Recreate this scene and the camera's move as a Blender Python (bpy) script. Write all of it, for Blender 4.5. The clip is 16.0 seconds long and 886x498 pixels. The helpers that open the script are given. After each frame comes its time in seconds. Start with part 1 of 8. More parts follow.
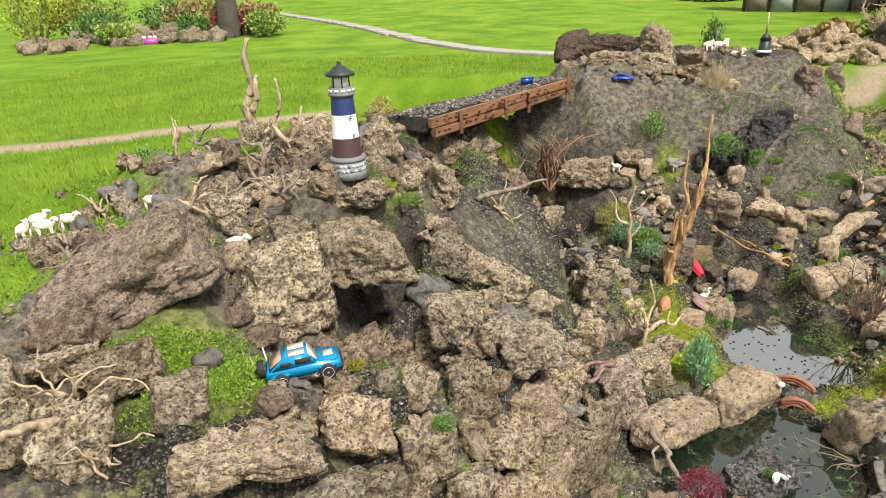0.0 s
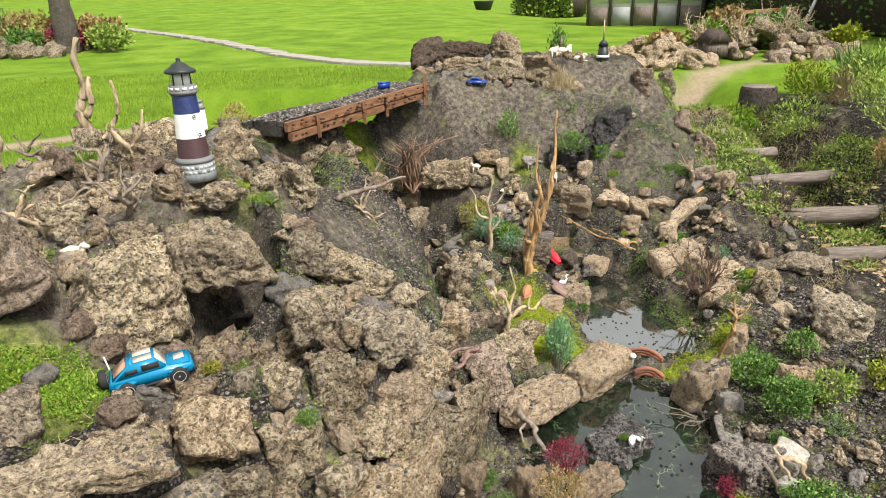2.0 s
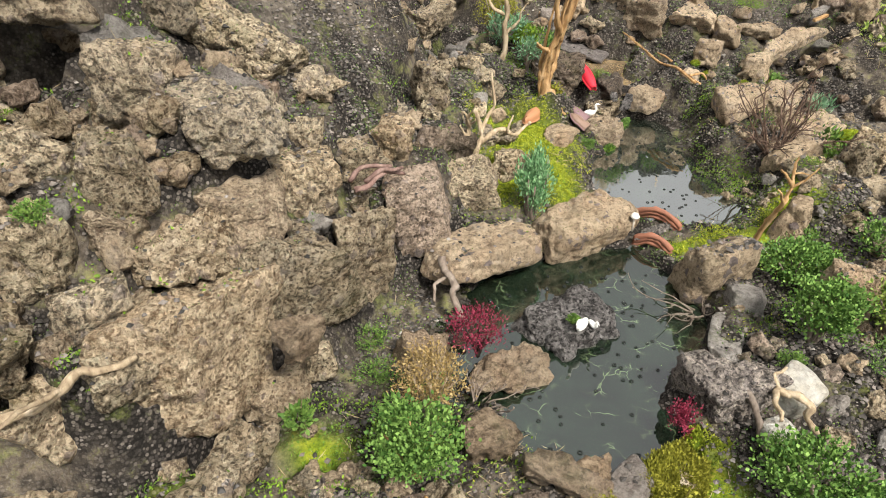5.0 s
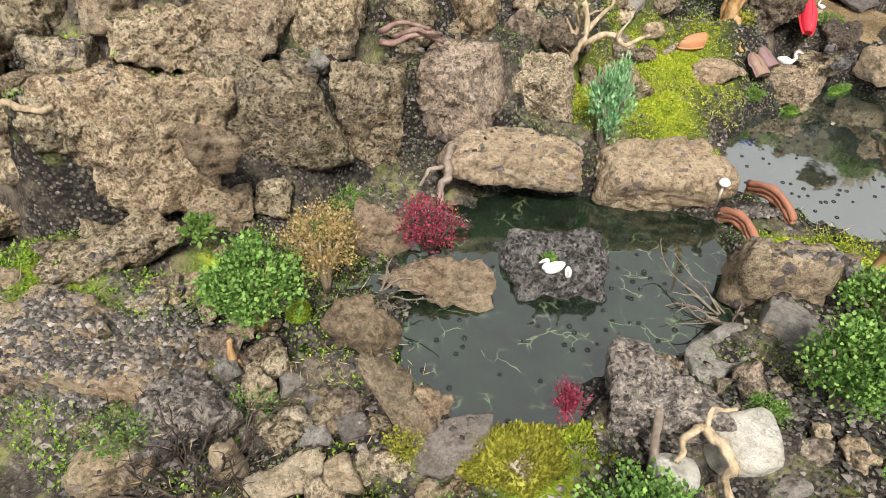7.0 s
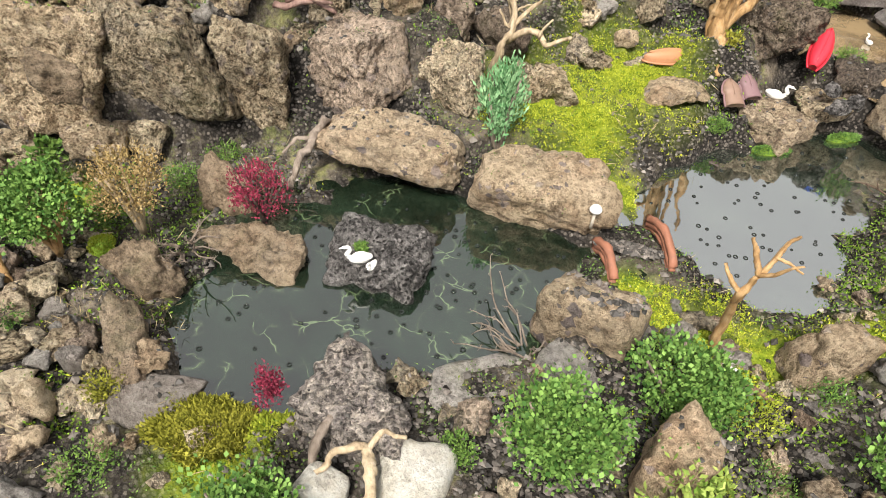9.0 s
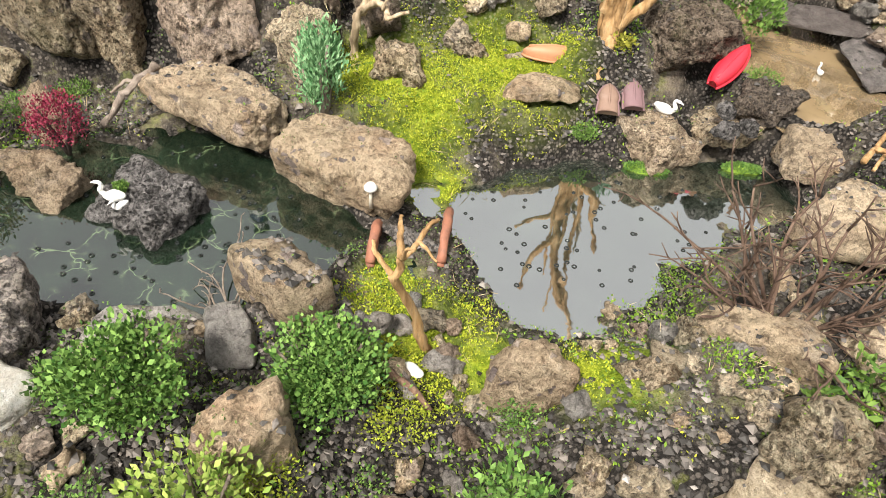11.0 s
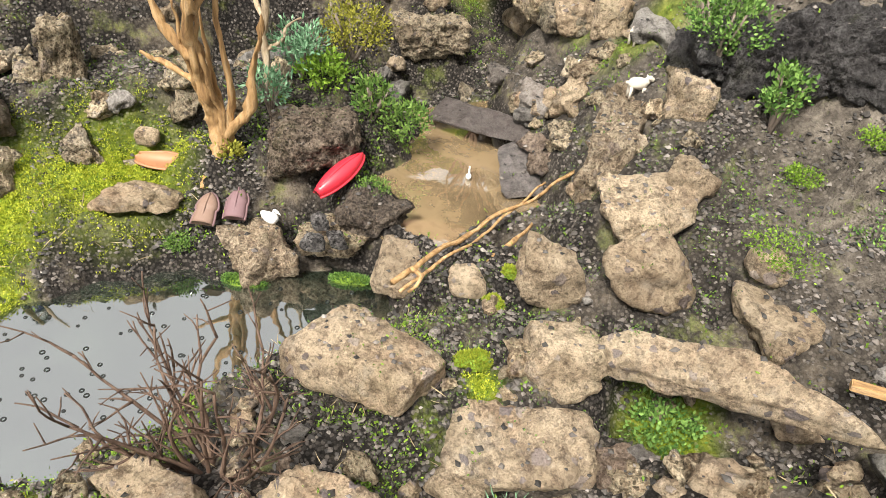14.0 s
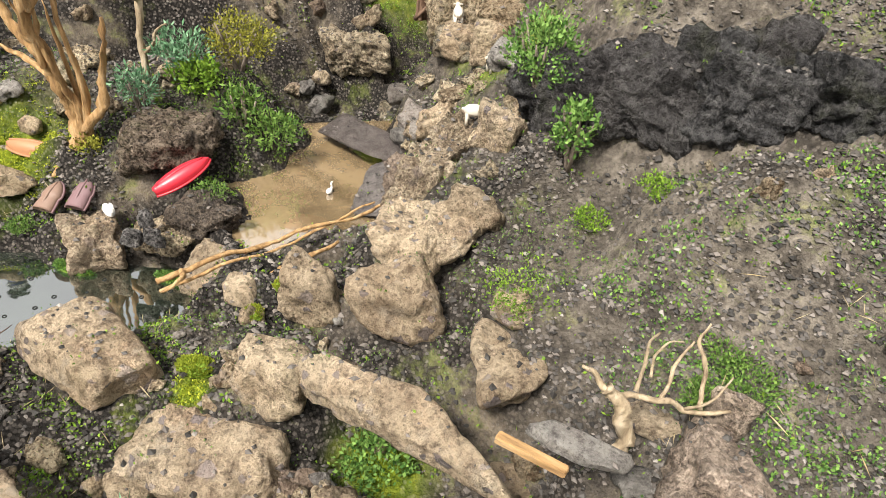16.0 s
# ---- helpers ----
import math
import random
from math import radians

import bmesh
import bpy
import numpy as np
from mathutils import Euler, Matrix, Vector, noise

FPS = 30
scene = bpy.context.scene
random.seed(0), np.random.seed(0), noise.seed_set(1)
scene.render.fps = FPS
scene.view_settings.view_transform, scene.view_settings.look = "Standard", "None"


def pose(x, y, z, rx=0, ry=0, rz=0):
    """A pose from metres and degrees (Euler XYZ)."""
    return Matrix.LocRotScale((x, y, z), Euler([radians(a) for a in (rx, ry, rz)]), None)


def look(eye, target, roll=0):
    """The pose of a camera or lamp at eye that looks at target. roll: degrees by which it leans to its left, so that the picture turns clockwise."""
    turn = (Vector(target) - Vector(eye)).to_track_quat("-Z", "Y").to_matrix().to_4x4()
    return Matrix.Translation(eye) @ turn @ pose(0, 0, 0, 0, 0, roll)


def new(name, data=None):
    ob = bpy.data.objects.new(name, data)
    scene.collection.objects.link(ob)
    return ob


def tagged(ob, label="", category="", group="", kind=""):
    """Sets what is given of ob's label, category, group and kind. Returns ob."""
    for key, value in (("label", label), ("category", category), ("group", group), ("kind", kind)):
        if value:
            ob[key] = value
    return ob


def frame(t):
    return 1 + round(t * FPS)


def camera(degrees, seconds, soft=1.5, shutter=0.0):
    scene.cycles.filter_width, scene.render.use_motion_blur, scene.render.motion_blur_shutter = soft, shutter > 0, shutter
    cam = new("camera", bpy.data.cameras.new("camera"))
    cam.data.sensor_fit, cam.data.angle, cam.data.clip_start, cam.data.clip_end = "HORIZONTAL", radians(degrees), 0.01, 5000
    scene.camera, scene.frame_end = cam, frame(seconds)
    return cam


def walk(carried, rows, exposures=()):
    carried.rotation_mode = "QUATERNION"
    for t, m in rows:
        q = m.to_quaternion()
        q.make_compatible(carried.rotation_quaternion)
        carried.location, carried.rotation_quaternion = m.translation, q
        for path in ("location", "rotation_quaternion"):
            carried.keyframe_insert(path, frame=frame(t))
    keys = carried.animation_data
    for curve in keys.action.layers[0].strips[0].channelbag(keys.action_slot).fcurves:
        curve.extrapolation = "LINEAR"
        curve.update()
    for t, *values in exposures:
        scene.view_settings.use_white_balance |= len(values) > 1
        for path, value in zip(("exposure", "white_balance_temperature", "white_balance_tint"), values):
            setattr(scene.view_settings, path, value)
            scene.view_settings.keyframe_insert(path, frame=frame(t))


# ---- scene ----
cam = camera(67.7, 16.0, soft=0.9)
PATH = [
    (0, (0.345, -0.146, 2.125), (0.13, 1.693, 1.369), -2.4),
    (0.5, (0.387, -0.177, 2.106), (0.279, 1.679, 1.367), -2.3),
    (1, (0.407, -0.202, 2.091), (0.422, 1.659, 1.359), -2.1),
    (1.5, (0.406, -0.217, 2.064), (0.512, 1.644, 1.337), -2.0),
    (2, (0.418, -0.189, 2.036), (0.573, 1.669, 1.312), -1.9),
    (2.5, (0.494, -0.066, 1.983), (0.666, 1.786, 1.247), -1.8),
    (3, (0.601, 0.08, 1.921), (0.771, 1.892, 1.091), -1.9),
    (3.5, (0.654, 0.163, 1.883), (0.819, 1.89, 0.888), -1.6),
    (3.7, (0.718, 0.188, 1.86), (0.872, 1.895, 0.829), -1.5),
    (5.8, (1.44, 0.68, 1.419), (0.968, 2.178, 0.181), 3.8),
    (6, (1.529, 0.705, 1.402), (0.979, 2.153, 0.136), 4.0),
    (6.5, (1.72, 0.799, 1.392), (0.984, 2.107, 0.071), 3.8),
    (7, (1.926, 0.925, 1.38), (1.072, 2.128, 0.03), 3.6),
    (7.5, (2.099, 1.057, 1.38), (1.15, 2.17, 0.016), 3.6),
    (8, (2.287, 1.187, 1.386), (1.259, 2.202, 0.003), 4.0),
    (8.5, (2.407, 1.357, 1.374), (1.312, 2.287, -0.018), 3.9),
    (9, (2.491, 1.573, 1.375), (1.371, 2.465, -0.021), 4.4),
    (9.2, (2.528, 1.653, 1.376), (1.391, 2.523, -0.021), 4.4),
    (11.3, (3.005, 2.466, 1.262), (1.682, 3.082, -0.105), 4.8),
    (11.5, (3.043, 2.527, 1.271), (1.716, 3.152, -0.089), 4.6),
    (12, (3.078, 2.7, 1.3), (1.74, 3.361, -0.032), 4.7),
    (12.5, (3.091, 2.903, 1.342), (1.728, 3.594, 0.052), 4.5),
    (13, (3.128, 3.09, 1.35), (1.753, 3.811, 0.09), 4.5),
    (13.5, (3.206, 3.288, 1.381), (1.822, 4.03, 0.143), 5.1),
    (14, (3.237, 3.481, 1.413), (1.837, 4.222, 0.191), 6.2),
    (14.5, (3.277, 3.678, 1.415), (1.846, 4.377, 0.205), 6.4),
    (15, (3.359, 3.89, 1.44), (1.903, 4.533, 0.229), 6.8),
    (15.5, (3.457, 4.085, 1.486), (1.959, 4.631, 0.279), 6.9),
    (16, (3.493, 4.227, 1.465), (1.974, 4.752, 0.275), 6.9),
]
walk(cam, [(t, look(eye, target, roll)) for t, eye, target, roll in PATH],
     exposures=[(0, 0.6), (3.5, 0.62), (6, 0.62), (9, 0.76), (12.5, 0.9), (14.5, 0.84), (16, 0.8)])

from mathutils.bvhtree import BVHTree

# ---------------------------------------------------------------- overcast daylight
SUN_EL, SUN_ROT = 54.0, 142.0
world = bpy.data.worlds.new("world")
scene.world = world
world.use_nodes = True
wn, wl = world.node_tree.nodes, world.node_tree.links
sky = wn.new("ShaderNodeTexSky")
sky.sky_type, sky.sun_disc = "NISHITA", False
sky.sun_elevation, sky.sun_rotation = radians(SUN_EL), radians(SUN_ROT)
sky.dust_density, sky.air_density = 6.0, 1.0
grey_sky = wn.new("ShaderNodeHueSaturation")
grey_sky.inputs["Saturation"].default_value = 0.08
wl.new(sky.outputs[0], grey_sky.inputs["Color"])
cloud = wn.new("ShaderNodeMix")
cloud.data_type = "RGBA"
cloud.inputs["Factor"].default_value = 0.6
cloud.inputs["B"].default_value = (5.6, 5.6, 5.6, 1)
wl.new(grey_sky.outputs[0], cloud.inputs["A"])
wl.new(cloud.outputs["Result"], wn["Background"].inputs["Color"])
wn["Background"].inputs["Strength"].default_value = 0.118
sun = new("sun", bpy.data.lights.new("sun", "SUN"))
sun.data.energy, sun.data.angle, sun.data.color = 3.6, radians(12), (1.0, 0.94, 0.85)
sun.matrix_world = look((0, 0, 0), (-math.sin(radians(SUN_ROT)) * math.cos(radians(SUN_EL)), -math.cos(radians(SUN_ROT)) * math.cos(radians(SUN_EL)), -math.sin(radians(SUN_EL))))


# ---------------------------------------------------------------- materials
def nodes(name, rough=0.8, metal=0.0, spec=0.3):
    m = bpy.data.materials.new(name)
    m.use_nodes = True
    n, l = m.node_tree.nodes, m.node_tree.links
    b = n["Principled BSDF"]
    b.inputs["Roughness"].default_value, b.inputs["Metallic"].default_value = rough, metal
    b.inputs["Specular IOR Level"].default_value = spec
    return m, n, l, b


def rgba(c):
    return (*c, 1.0)


def tex_noise(n, l, scale, detail=5, rough=0.6, coord=None):
    t = n.new("ShaderNodeTexNoise")
    t.inputs["Scale"].default_value, t.inputs["Detail"].default_value, t.inputs["Roughness"].default_value = scale, detail, rough
    if coord is not None:
        l.new(coord, t.inputs["Vector"])
    return t.outputs["Fac"]


def ramp(n, l, fac, stops):
    r = n.new("ShaderNodeValToRGB")
    e = r.color_ramp.elements
    while len(e) < len(stops):
        e.new(0.5)
    for k, (p, c) in zip(e, stops):
        k.position, k.color = p, rgba(c)
    l.new(fac, r.inputs[0])
    return r.outputs[0]


def level(n, l, fac, lo, hi):
    """A 0..1 mask from a value."""
    r = n.new("ShaderNodeMapRange")
    r.inputs["From Min"].default_value, r.inputs["From Max"].default_value = lo, hi
    l.new(fac, r.inputs["Value"])
    return r.outputs[0]


def mix(n, l, fac, a, b, mode="MIX"):
    x = n.new("ShaderNodeMix")
    x.data_type, x.blend_type = "RGBA", mode
    for sock, v in ((x.inputs["Factor"], fac), (x.inputs["A"], a), (x.inputs["B"], b)):
        if isinstance(v, (float, int)):
            sock.default_value = v
        elif isinstance(v, tuple):
            sock.default_value = rgba(v)
        else:
            l.new(v, sock)
    return x.outputs["Result"]


def times(n, l, a, b, op="MULTIPLY"):
    x = n.new("ShaderNodeMath")
    x.operation = op
    for sock, v in zip(x.inputs, (a, b)):
        if isinstance(v, (float, int)):
            sock.default_value = v
        else:
            l.new(v, sock)
    return x.outputs[0]


def place(n):
    return n.new("ShaderNodeNewGeometry").outputs["Position"]


def bump(n, l, b, height, strength, dist, below=None):
    x = n.new("ShaderNodeBump")
    x.inputs["Strength"].default_value, x.inputs["Distance"].default_value = strength, dist
    l.new(height, x.inputs["Height"])
    if below is not None:
        l.new(below, x.inputs["Normal"])
    l.new(x.outputs[0], b.inputs["Normal"])
    return x.outputs[0]


def vary(n, l, colour, amount=0.25, island=False):
    """Each object, or each island of a joined mesh, a little lighter or darker."""
    if island:
        rnd = n.new("ShaderNodeNewGeometry").outputs["Random Per Island"]
    else:
        rnd = n.new("ShaderNodeObjectInfo").outputs["Random"]
    h = n.new("ShaderNodeHueSaturation")
    l.new(level_to(n, l, rnd, 1 - amount, 1 + amount), h.inputs["Value"])
    l.new(colour, h.inputs["Color"])
    return h.outputs[0]


def level_to(n, l, fac, lo, hi):
    r = n.new("ShaderNodeMapRange")
    r.inputs["To Min"].default_value, r.inputs["To Max"].default_value = lo, hi
    l.new(fac, r.inputs["Value"])
    return r.outputs[0]


def rock_material(name, base, light, dark, pits=0.5, moss=0.35, rough=0.85, grain=48, chips=0.5, hue=1.0, grit=1.0, shards=0.0):
    """Weathered conglomerate: a crumbly matrix of grit and pebbles with lichen, and open joints and pores whose shade
    is put into the colour.
    """
    m, n, l, b = nodes(name, rough, 0, 0.12)
    p = place(n)
    warp = n.new("ShaderNodeTexNoise")
    warp.inputs["Scale"].default_value, warp.inputs["Detail"].default_value = 26, 4
    l.new(p, warp.inputs["Vector"])
    push = n.new("ShaderNodeVectorMath")
    push.operation = "MULTIPLY_ADD"
    push.inputs[1].default_value = (0.035, 0.035, 0.035)
    l.new(warp.outputs["Color"], push.inputs[0])
    l.new(p, push.inputs[2])
    q = push.outputs[0]
    big, mid, fine = tex_noise(n, l, 5, 6, 0.7, p), tex_noise(n, l, 30, 8, 0.8, p), tex_noise(n, l, 125, 4, 0.75, p)
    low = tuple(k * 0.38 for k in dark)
    c = ramp(n, l, big, ((0.30, dark), (0.43, base), (0.58, light)))
    pink = level(n, l, tex_noise(n, l, 4.1, 5, 0.7, p), 0.54, 0.64)
    c = mix(n, l, times(n, l, pink, 0.5), c, tuple(k * f for k, f in zip(base, (1.0, 0.78, 0.70))))
    grey = level(n, l, tex_noise(n, l, 7.3, 6, 0.75, p), 0.55, 0.64)
    mean = sum(base) / 3
    c = mix(n, l, times(n, l, grey, 0.55), c, (mean * 0.80, mean * 0.77, mean * 0.72))
    c = mix(n, l, 0.35 + 0.27 * grit, c, ramp(n, l, mid, ((0.34, low), (0.42, dark), (0.49, base), (0.58, light))))
    relief_low = None
    for scale, weight in ((grain * 0.55, 0.75), (grain * 1.9, 0.9)):
        v = n.new("ShaderNodeTexVoronoi")
        v.inputs["Scale"].default_value = scale
        l.new(q, v.inputs["Vector"])
        sep = n.new("ShaderNodeSeparateColor")
        l.new(v.outputs["Color"], sep.inputs[0])
        tone = ramp(n, l, sep.outputs[1], ((0.0, dark), (0.4, base), (0.72, light), (0.86, tuple(min(0.85, k * 1.12) for k in light)), (0.93, (0.16, 0.145, 0.14)), (1.0, (0.10, 0.095, 0.095))))
        c = mix(n, l, times(n, l, times(n, l, sep.outputs[0], 0.35, "GREATER_THAN"), chips * weight), c, tone)
        # crevice shade painted into the colour where the lumps meet
        seam_shade = times(n, l, level(n, l, v.outputs["Distance"], 0.50, 0.72), level(n, l, mid, 0.54, 0.42))
        c = mix(n, l, times(n, l, seam_shade, min(1.0, 0.2 + pits)), c, low)
        h = times(n, l, 1.0, v.outputs["Distance"], "SUBTRACT")
        relief_low = h if relief_low is None else times(n, l, relief_low, times(n, l, h, 0.4), "ADD")
    c = mix(n, l, times(n, l, level(n, l, fine, 0.54, 0.64), 0.36 * grit), c, tuple(min(0.85, k * 1.15) for k in light))
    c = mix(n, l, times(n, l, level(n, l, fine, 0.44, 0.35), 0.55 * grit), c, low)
    w = n.new("ShaderNodeTexVoronoi")
    w.inputs["Scale"].default_value = grain * 1.3
    l.new(q, w.inputs["Vector"])
    # pores: dipped by the bump below, with their shade coloured in near black
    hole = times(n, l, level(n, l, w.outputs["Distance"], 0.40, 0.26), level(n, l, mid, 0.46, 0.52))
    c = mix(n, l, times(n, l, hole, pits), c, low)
    proud = None
    for scale, share in ((17, 0.80), (34, 0.84)) if shards else ():
        v = n.new("ShaderNodeTexVoronoi")
        v.inputs["Scale"].default_value, v.inputs["Randomness"].default_value = scale, 1.0
        v.distance = "MANHATTAN"
        l.new(q, v.inputs["Vector"])
        sep = n.new("ShaderNodeSeparateColor")
        l.new(v.outputs["Color"], sep.inputs[0])
        flake = times(n, l, level(n, l, v.outputs["Distance"], 0.52, 0.44), times(n, l, sep.outputs[0], share, "GREATER_THAN"))
        tone = ramp(n, l, sep.outputs[1], ((0.0, (0.13, 0.115, 0.125)), (0.4, (0.24, 0.205, 0.215)), (0.7, (0.36, 0.29, 0.27)), (1.0, (0.50, 0.42, 0.36))))
        c = mix(n, l, times(n, l, flake, shards), c, tone)
        proud = flake if proud is None else times(n, l, proud, flake, "MAXIMUM")
    green = times(n, l, level(n, l, tex_noise(n, l, 3.1, 8, 0.78, p), 0.54, 0.66), moss)
    c = mix(n, l, green, c, (0.12, 0.14, 0.04))
    rnd = n.new("ShaderNodeObjectInfo").outputs["Random"]
    other = times(n, l, times(n, l, rnd, 7.31), 1.0, "MODULO")
    third = times(n, l, times(n, l, rnd, 17.7), 1.0, "MODULO")
    c = mix(n, l, times(n, l, level(n, l, other, 0.45, 1.0), 0.26 * hue), c, (mean * 0.66, mean * 0.63, mean * 0.60))
    c = mix(n, l, times(n, l, level(n, l, third, 0.5, 1.0), 0.22 * hue), c, tuple(k * f for k, f in zip(base, (0.86, 0.66, 0.55))))
    l.new(vary(n, l, c, 0.08 + 0.2 * hue), b.inputs["Base Color"])
    k = min(1.0, 0.25 + chips + 0.5 * pits)
    first = bump(n, l, b, mid, 1.0, 0.06 * k)
    first = bump(n, l, b, relief_low, 1.0 * k, 0.024, first)
    second = bump(n, l, b, fine, 1.0, 0.012, first)
    bump(n, l, b, times(n, l, 1.0, hole, "SUBTRACT"), 0.95 * pits + 0.05, 0.018, second)
    if proud is not None:
        bump(n, l, b, proud, 0.8, 0.006, b.inputs["Normal"].links[0].from_node.outputs[0])
    return m


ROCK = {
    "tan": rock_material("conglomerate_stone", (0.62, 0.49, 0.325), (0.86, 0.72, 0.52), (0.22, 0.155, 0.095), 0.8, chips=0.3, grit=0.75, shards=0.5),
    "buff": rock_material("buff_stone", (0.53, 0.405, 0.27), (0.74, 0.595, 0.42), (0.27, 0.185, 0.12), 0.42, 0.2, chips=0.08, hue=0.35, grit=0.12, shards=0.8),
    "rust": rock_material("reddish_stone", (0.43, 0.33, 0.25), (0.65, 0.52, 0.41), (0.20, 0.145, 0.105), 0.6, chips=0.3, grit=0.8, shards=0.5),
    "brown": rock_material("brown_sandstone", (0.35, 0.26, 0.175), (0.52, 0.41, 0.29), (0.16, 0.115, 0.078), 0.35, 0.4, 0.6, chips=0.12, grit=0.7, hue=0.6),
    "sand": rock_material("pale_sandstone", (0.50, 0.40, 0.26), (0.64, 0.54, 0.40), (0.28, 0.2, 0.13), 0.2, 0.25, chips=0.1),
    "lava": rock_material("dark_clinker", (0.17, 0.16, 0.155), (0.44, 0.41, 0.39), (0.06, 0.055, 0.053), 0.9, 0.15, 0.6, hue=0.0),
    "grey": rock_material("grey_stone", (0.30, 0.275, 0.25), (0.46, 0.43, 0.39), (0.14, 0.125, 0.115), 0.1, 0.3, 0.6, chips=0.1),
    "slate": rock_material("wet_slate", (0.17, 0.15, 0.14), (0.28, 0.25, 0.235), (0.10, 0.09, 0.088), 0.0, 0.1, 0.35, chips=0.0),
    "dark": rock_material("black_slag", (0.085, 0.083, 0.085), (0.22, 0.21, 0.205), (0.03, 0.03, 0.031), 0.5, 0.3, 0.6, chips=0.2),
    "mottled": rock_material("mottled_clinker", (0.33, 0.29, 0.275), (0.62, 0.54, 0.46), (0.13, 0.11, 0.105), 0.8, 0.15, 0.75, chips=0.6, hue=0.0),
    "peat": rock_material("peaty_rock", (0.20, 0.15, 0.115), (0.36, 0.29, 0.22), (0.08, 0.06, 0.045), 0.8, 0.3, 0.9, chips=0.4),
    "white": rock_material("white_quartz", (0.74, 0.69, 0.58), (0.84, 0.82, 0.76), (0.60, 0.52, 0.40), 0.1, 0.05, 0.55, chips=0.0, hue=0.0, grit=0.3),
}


def plain(name, c, rough=0.5, metal=0.0, wear=0.25, scale=40.0, spec=0.4, bumpy=0.15):
    """Painted or moulded surface with scuffs."""
    m, n, l, b = nodes(name, rough, metal, spec)
    tc = n.new("ShaderNodeTexCoord").outputs["Object"]
    f, g = tex_noise(n, l, scale, 5, 0.6, tc), tex_noise(n, l, scale * 5, 3, 0.6, tc)
    dirt = tuple(k * 0.5 + 0.03 for k in c)
    col = mix(n, l, times(n, l, level(n, l, f, 0.5, 0.72), wear), c, dirt)
    col = mix(n, l, times(n, l, level(n, l, g, 0.55, 0.7), wear * 0.6), col, tuple(min(1, k * 1.25 + 0.02) for k in c))
    l.new(col, b.inputs["Base Color"])
    bump(n, l, b, g, bumpy, 0.002)
    return m


def wood_material(name, base, light, dark, scale=1.0, rough=0.7):
    m, n, l, b = nodes(name, rough)
    tc = n.new("ShaderNodeTexCoord").outputs["Object"]
    mp = n.new("ShaderNodeMapping")
    mp.inputs["Scale"].default_value = (18 * scale, 18 * scale, 2.2 * scale)
    l.new(tc, mp.inputs["Vector"])
    f, g = tex_noise(n, l, 3, 6, 0.7, mp.outputs[0]), tex_noise(n, l, 12, 4, 0.7, mp.outputs[0])
    c = ramp(n, l, f, ((0.3, dark), (0.5, base), (0.7, light)))
    c = mix(n, l, times(n, l, level(n, l, g, 0.5, 0.65), 0.5), c, dark)
    l.new(vary(n, l, c, 0.15), b.inputs["Base Color"])
    bump(n, l, b, g, 0.6, 0.004, bump(n, l, b, f, 0.6, 0.008))
    return m


def leaf_material(name, a, c, rough=0.55):
    m, n, l, b = nodes(name, rough, 0, 0.15)
    rnd = n.new("ShaderNodeNewGeometry").outputs["Random Per Island"]
    col = ramp(n, l, rnd, ((0.0, a), (0.55, tuple((x + y) / 2 for x, y in zip(a, c))), (1.0, c)))
    col = mix(n, l, times(n, l, level(n, l, tex_noise(n, l, 30, 3, 0.6, place(n)), 0.5, 0.7), 0.35), col, tuple(k * 0.55 for k in a))
    l.new(col, b.inputs["Base Color"])
    b.inputs["Subsurface Weight"].default_value = 0.0
    return m


# ---------------------------------------------------------------- the lie of the land
# A height plan put together from landscaping features: terraces, ridges and dug basins.


def seg(X, Y, x0, y0, x1, y1):
    """Distance from the line between two places, and how far along it."""
    dx, dy = x1 - x0, y1 - y0
    k = np.clip(((X - x0) * dx + (Y - y0) * dy) / max(dx * dx + dy * dy, 1e-9), 0, 1)
    return np.hypot(X - x0 - k * dx, Y - y0 - k * dy), k


def smax(a, b, s=0.05):
    h = np.clip(0.5 + 0.5 * (a - b) / s, 0, 1)
    return b * (1 - h) + a * h + s * h * (1 - h) * 0.5


def ridge(H, X, Y, x0, y0, z0, x1, y1, z1, flat, slope, s=0.05):
    d, k = seg(X, Y, x0, y0, x1, y1)
    e = np.maximum(d - flat, 0)
    return smax(H, z0 + k * (z1 - z0) - slope * e - 0.9 * e * e, s)


def dig(H, X, Y, x0, y0, z0, x1, y1, z1, flat, slope, s=0.05):
    d, k = seg(X, Y, x0, y0, x1, y1)
    return -smax(-H, -(z0 + k * (z1 - z0) + slope * np.maximum(d - flat, 0)), s)


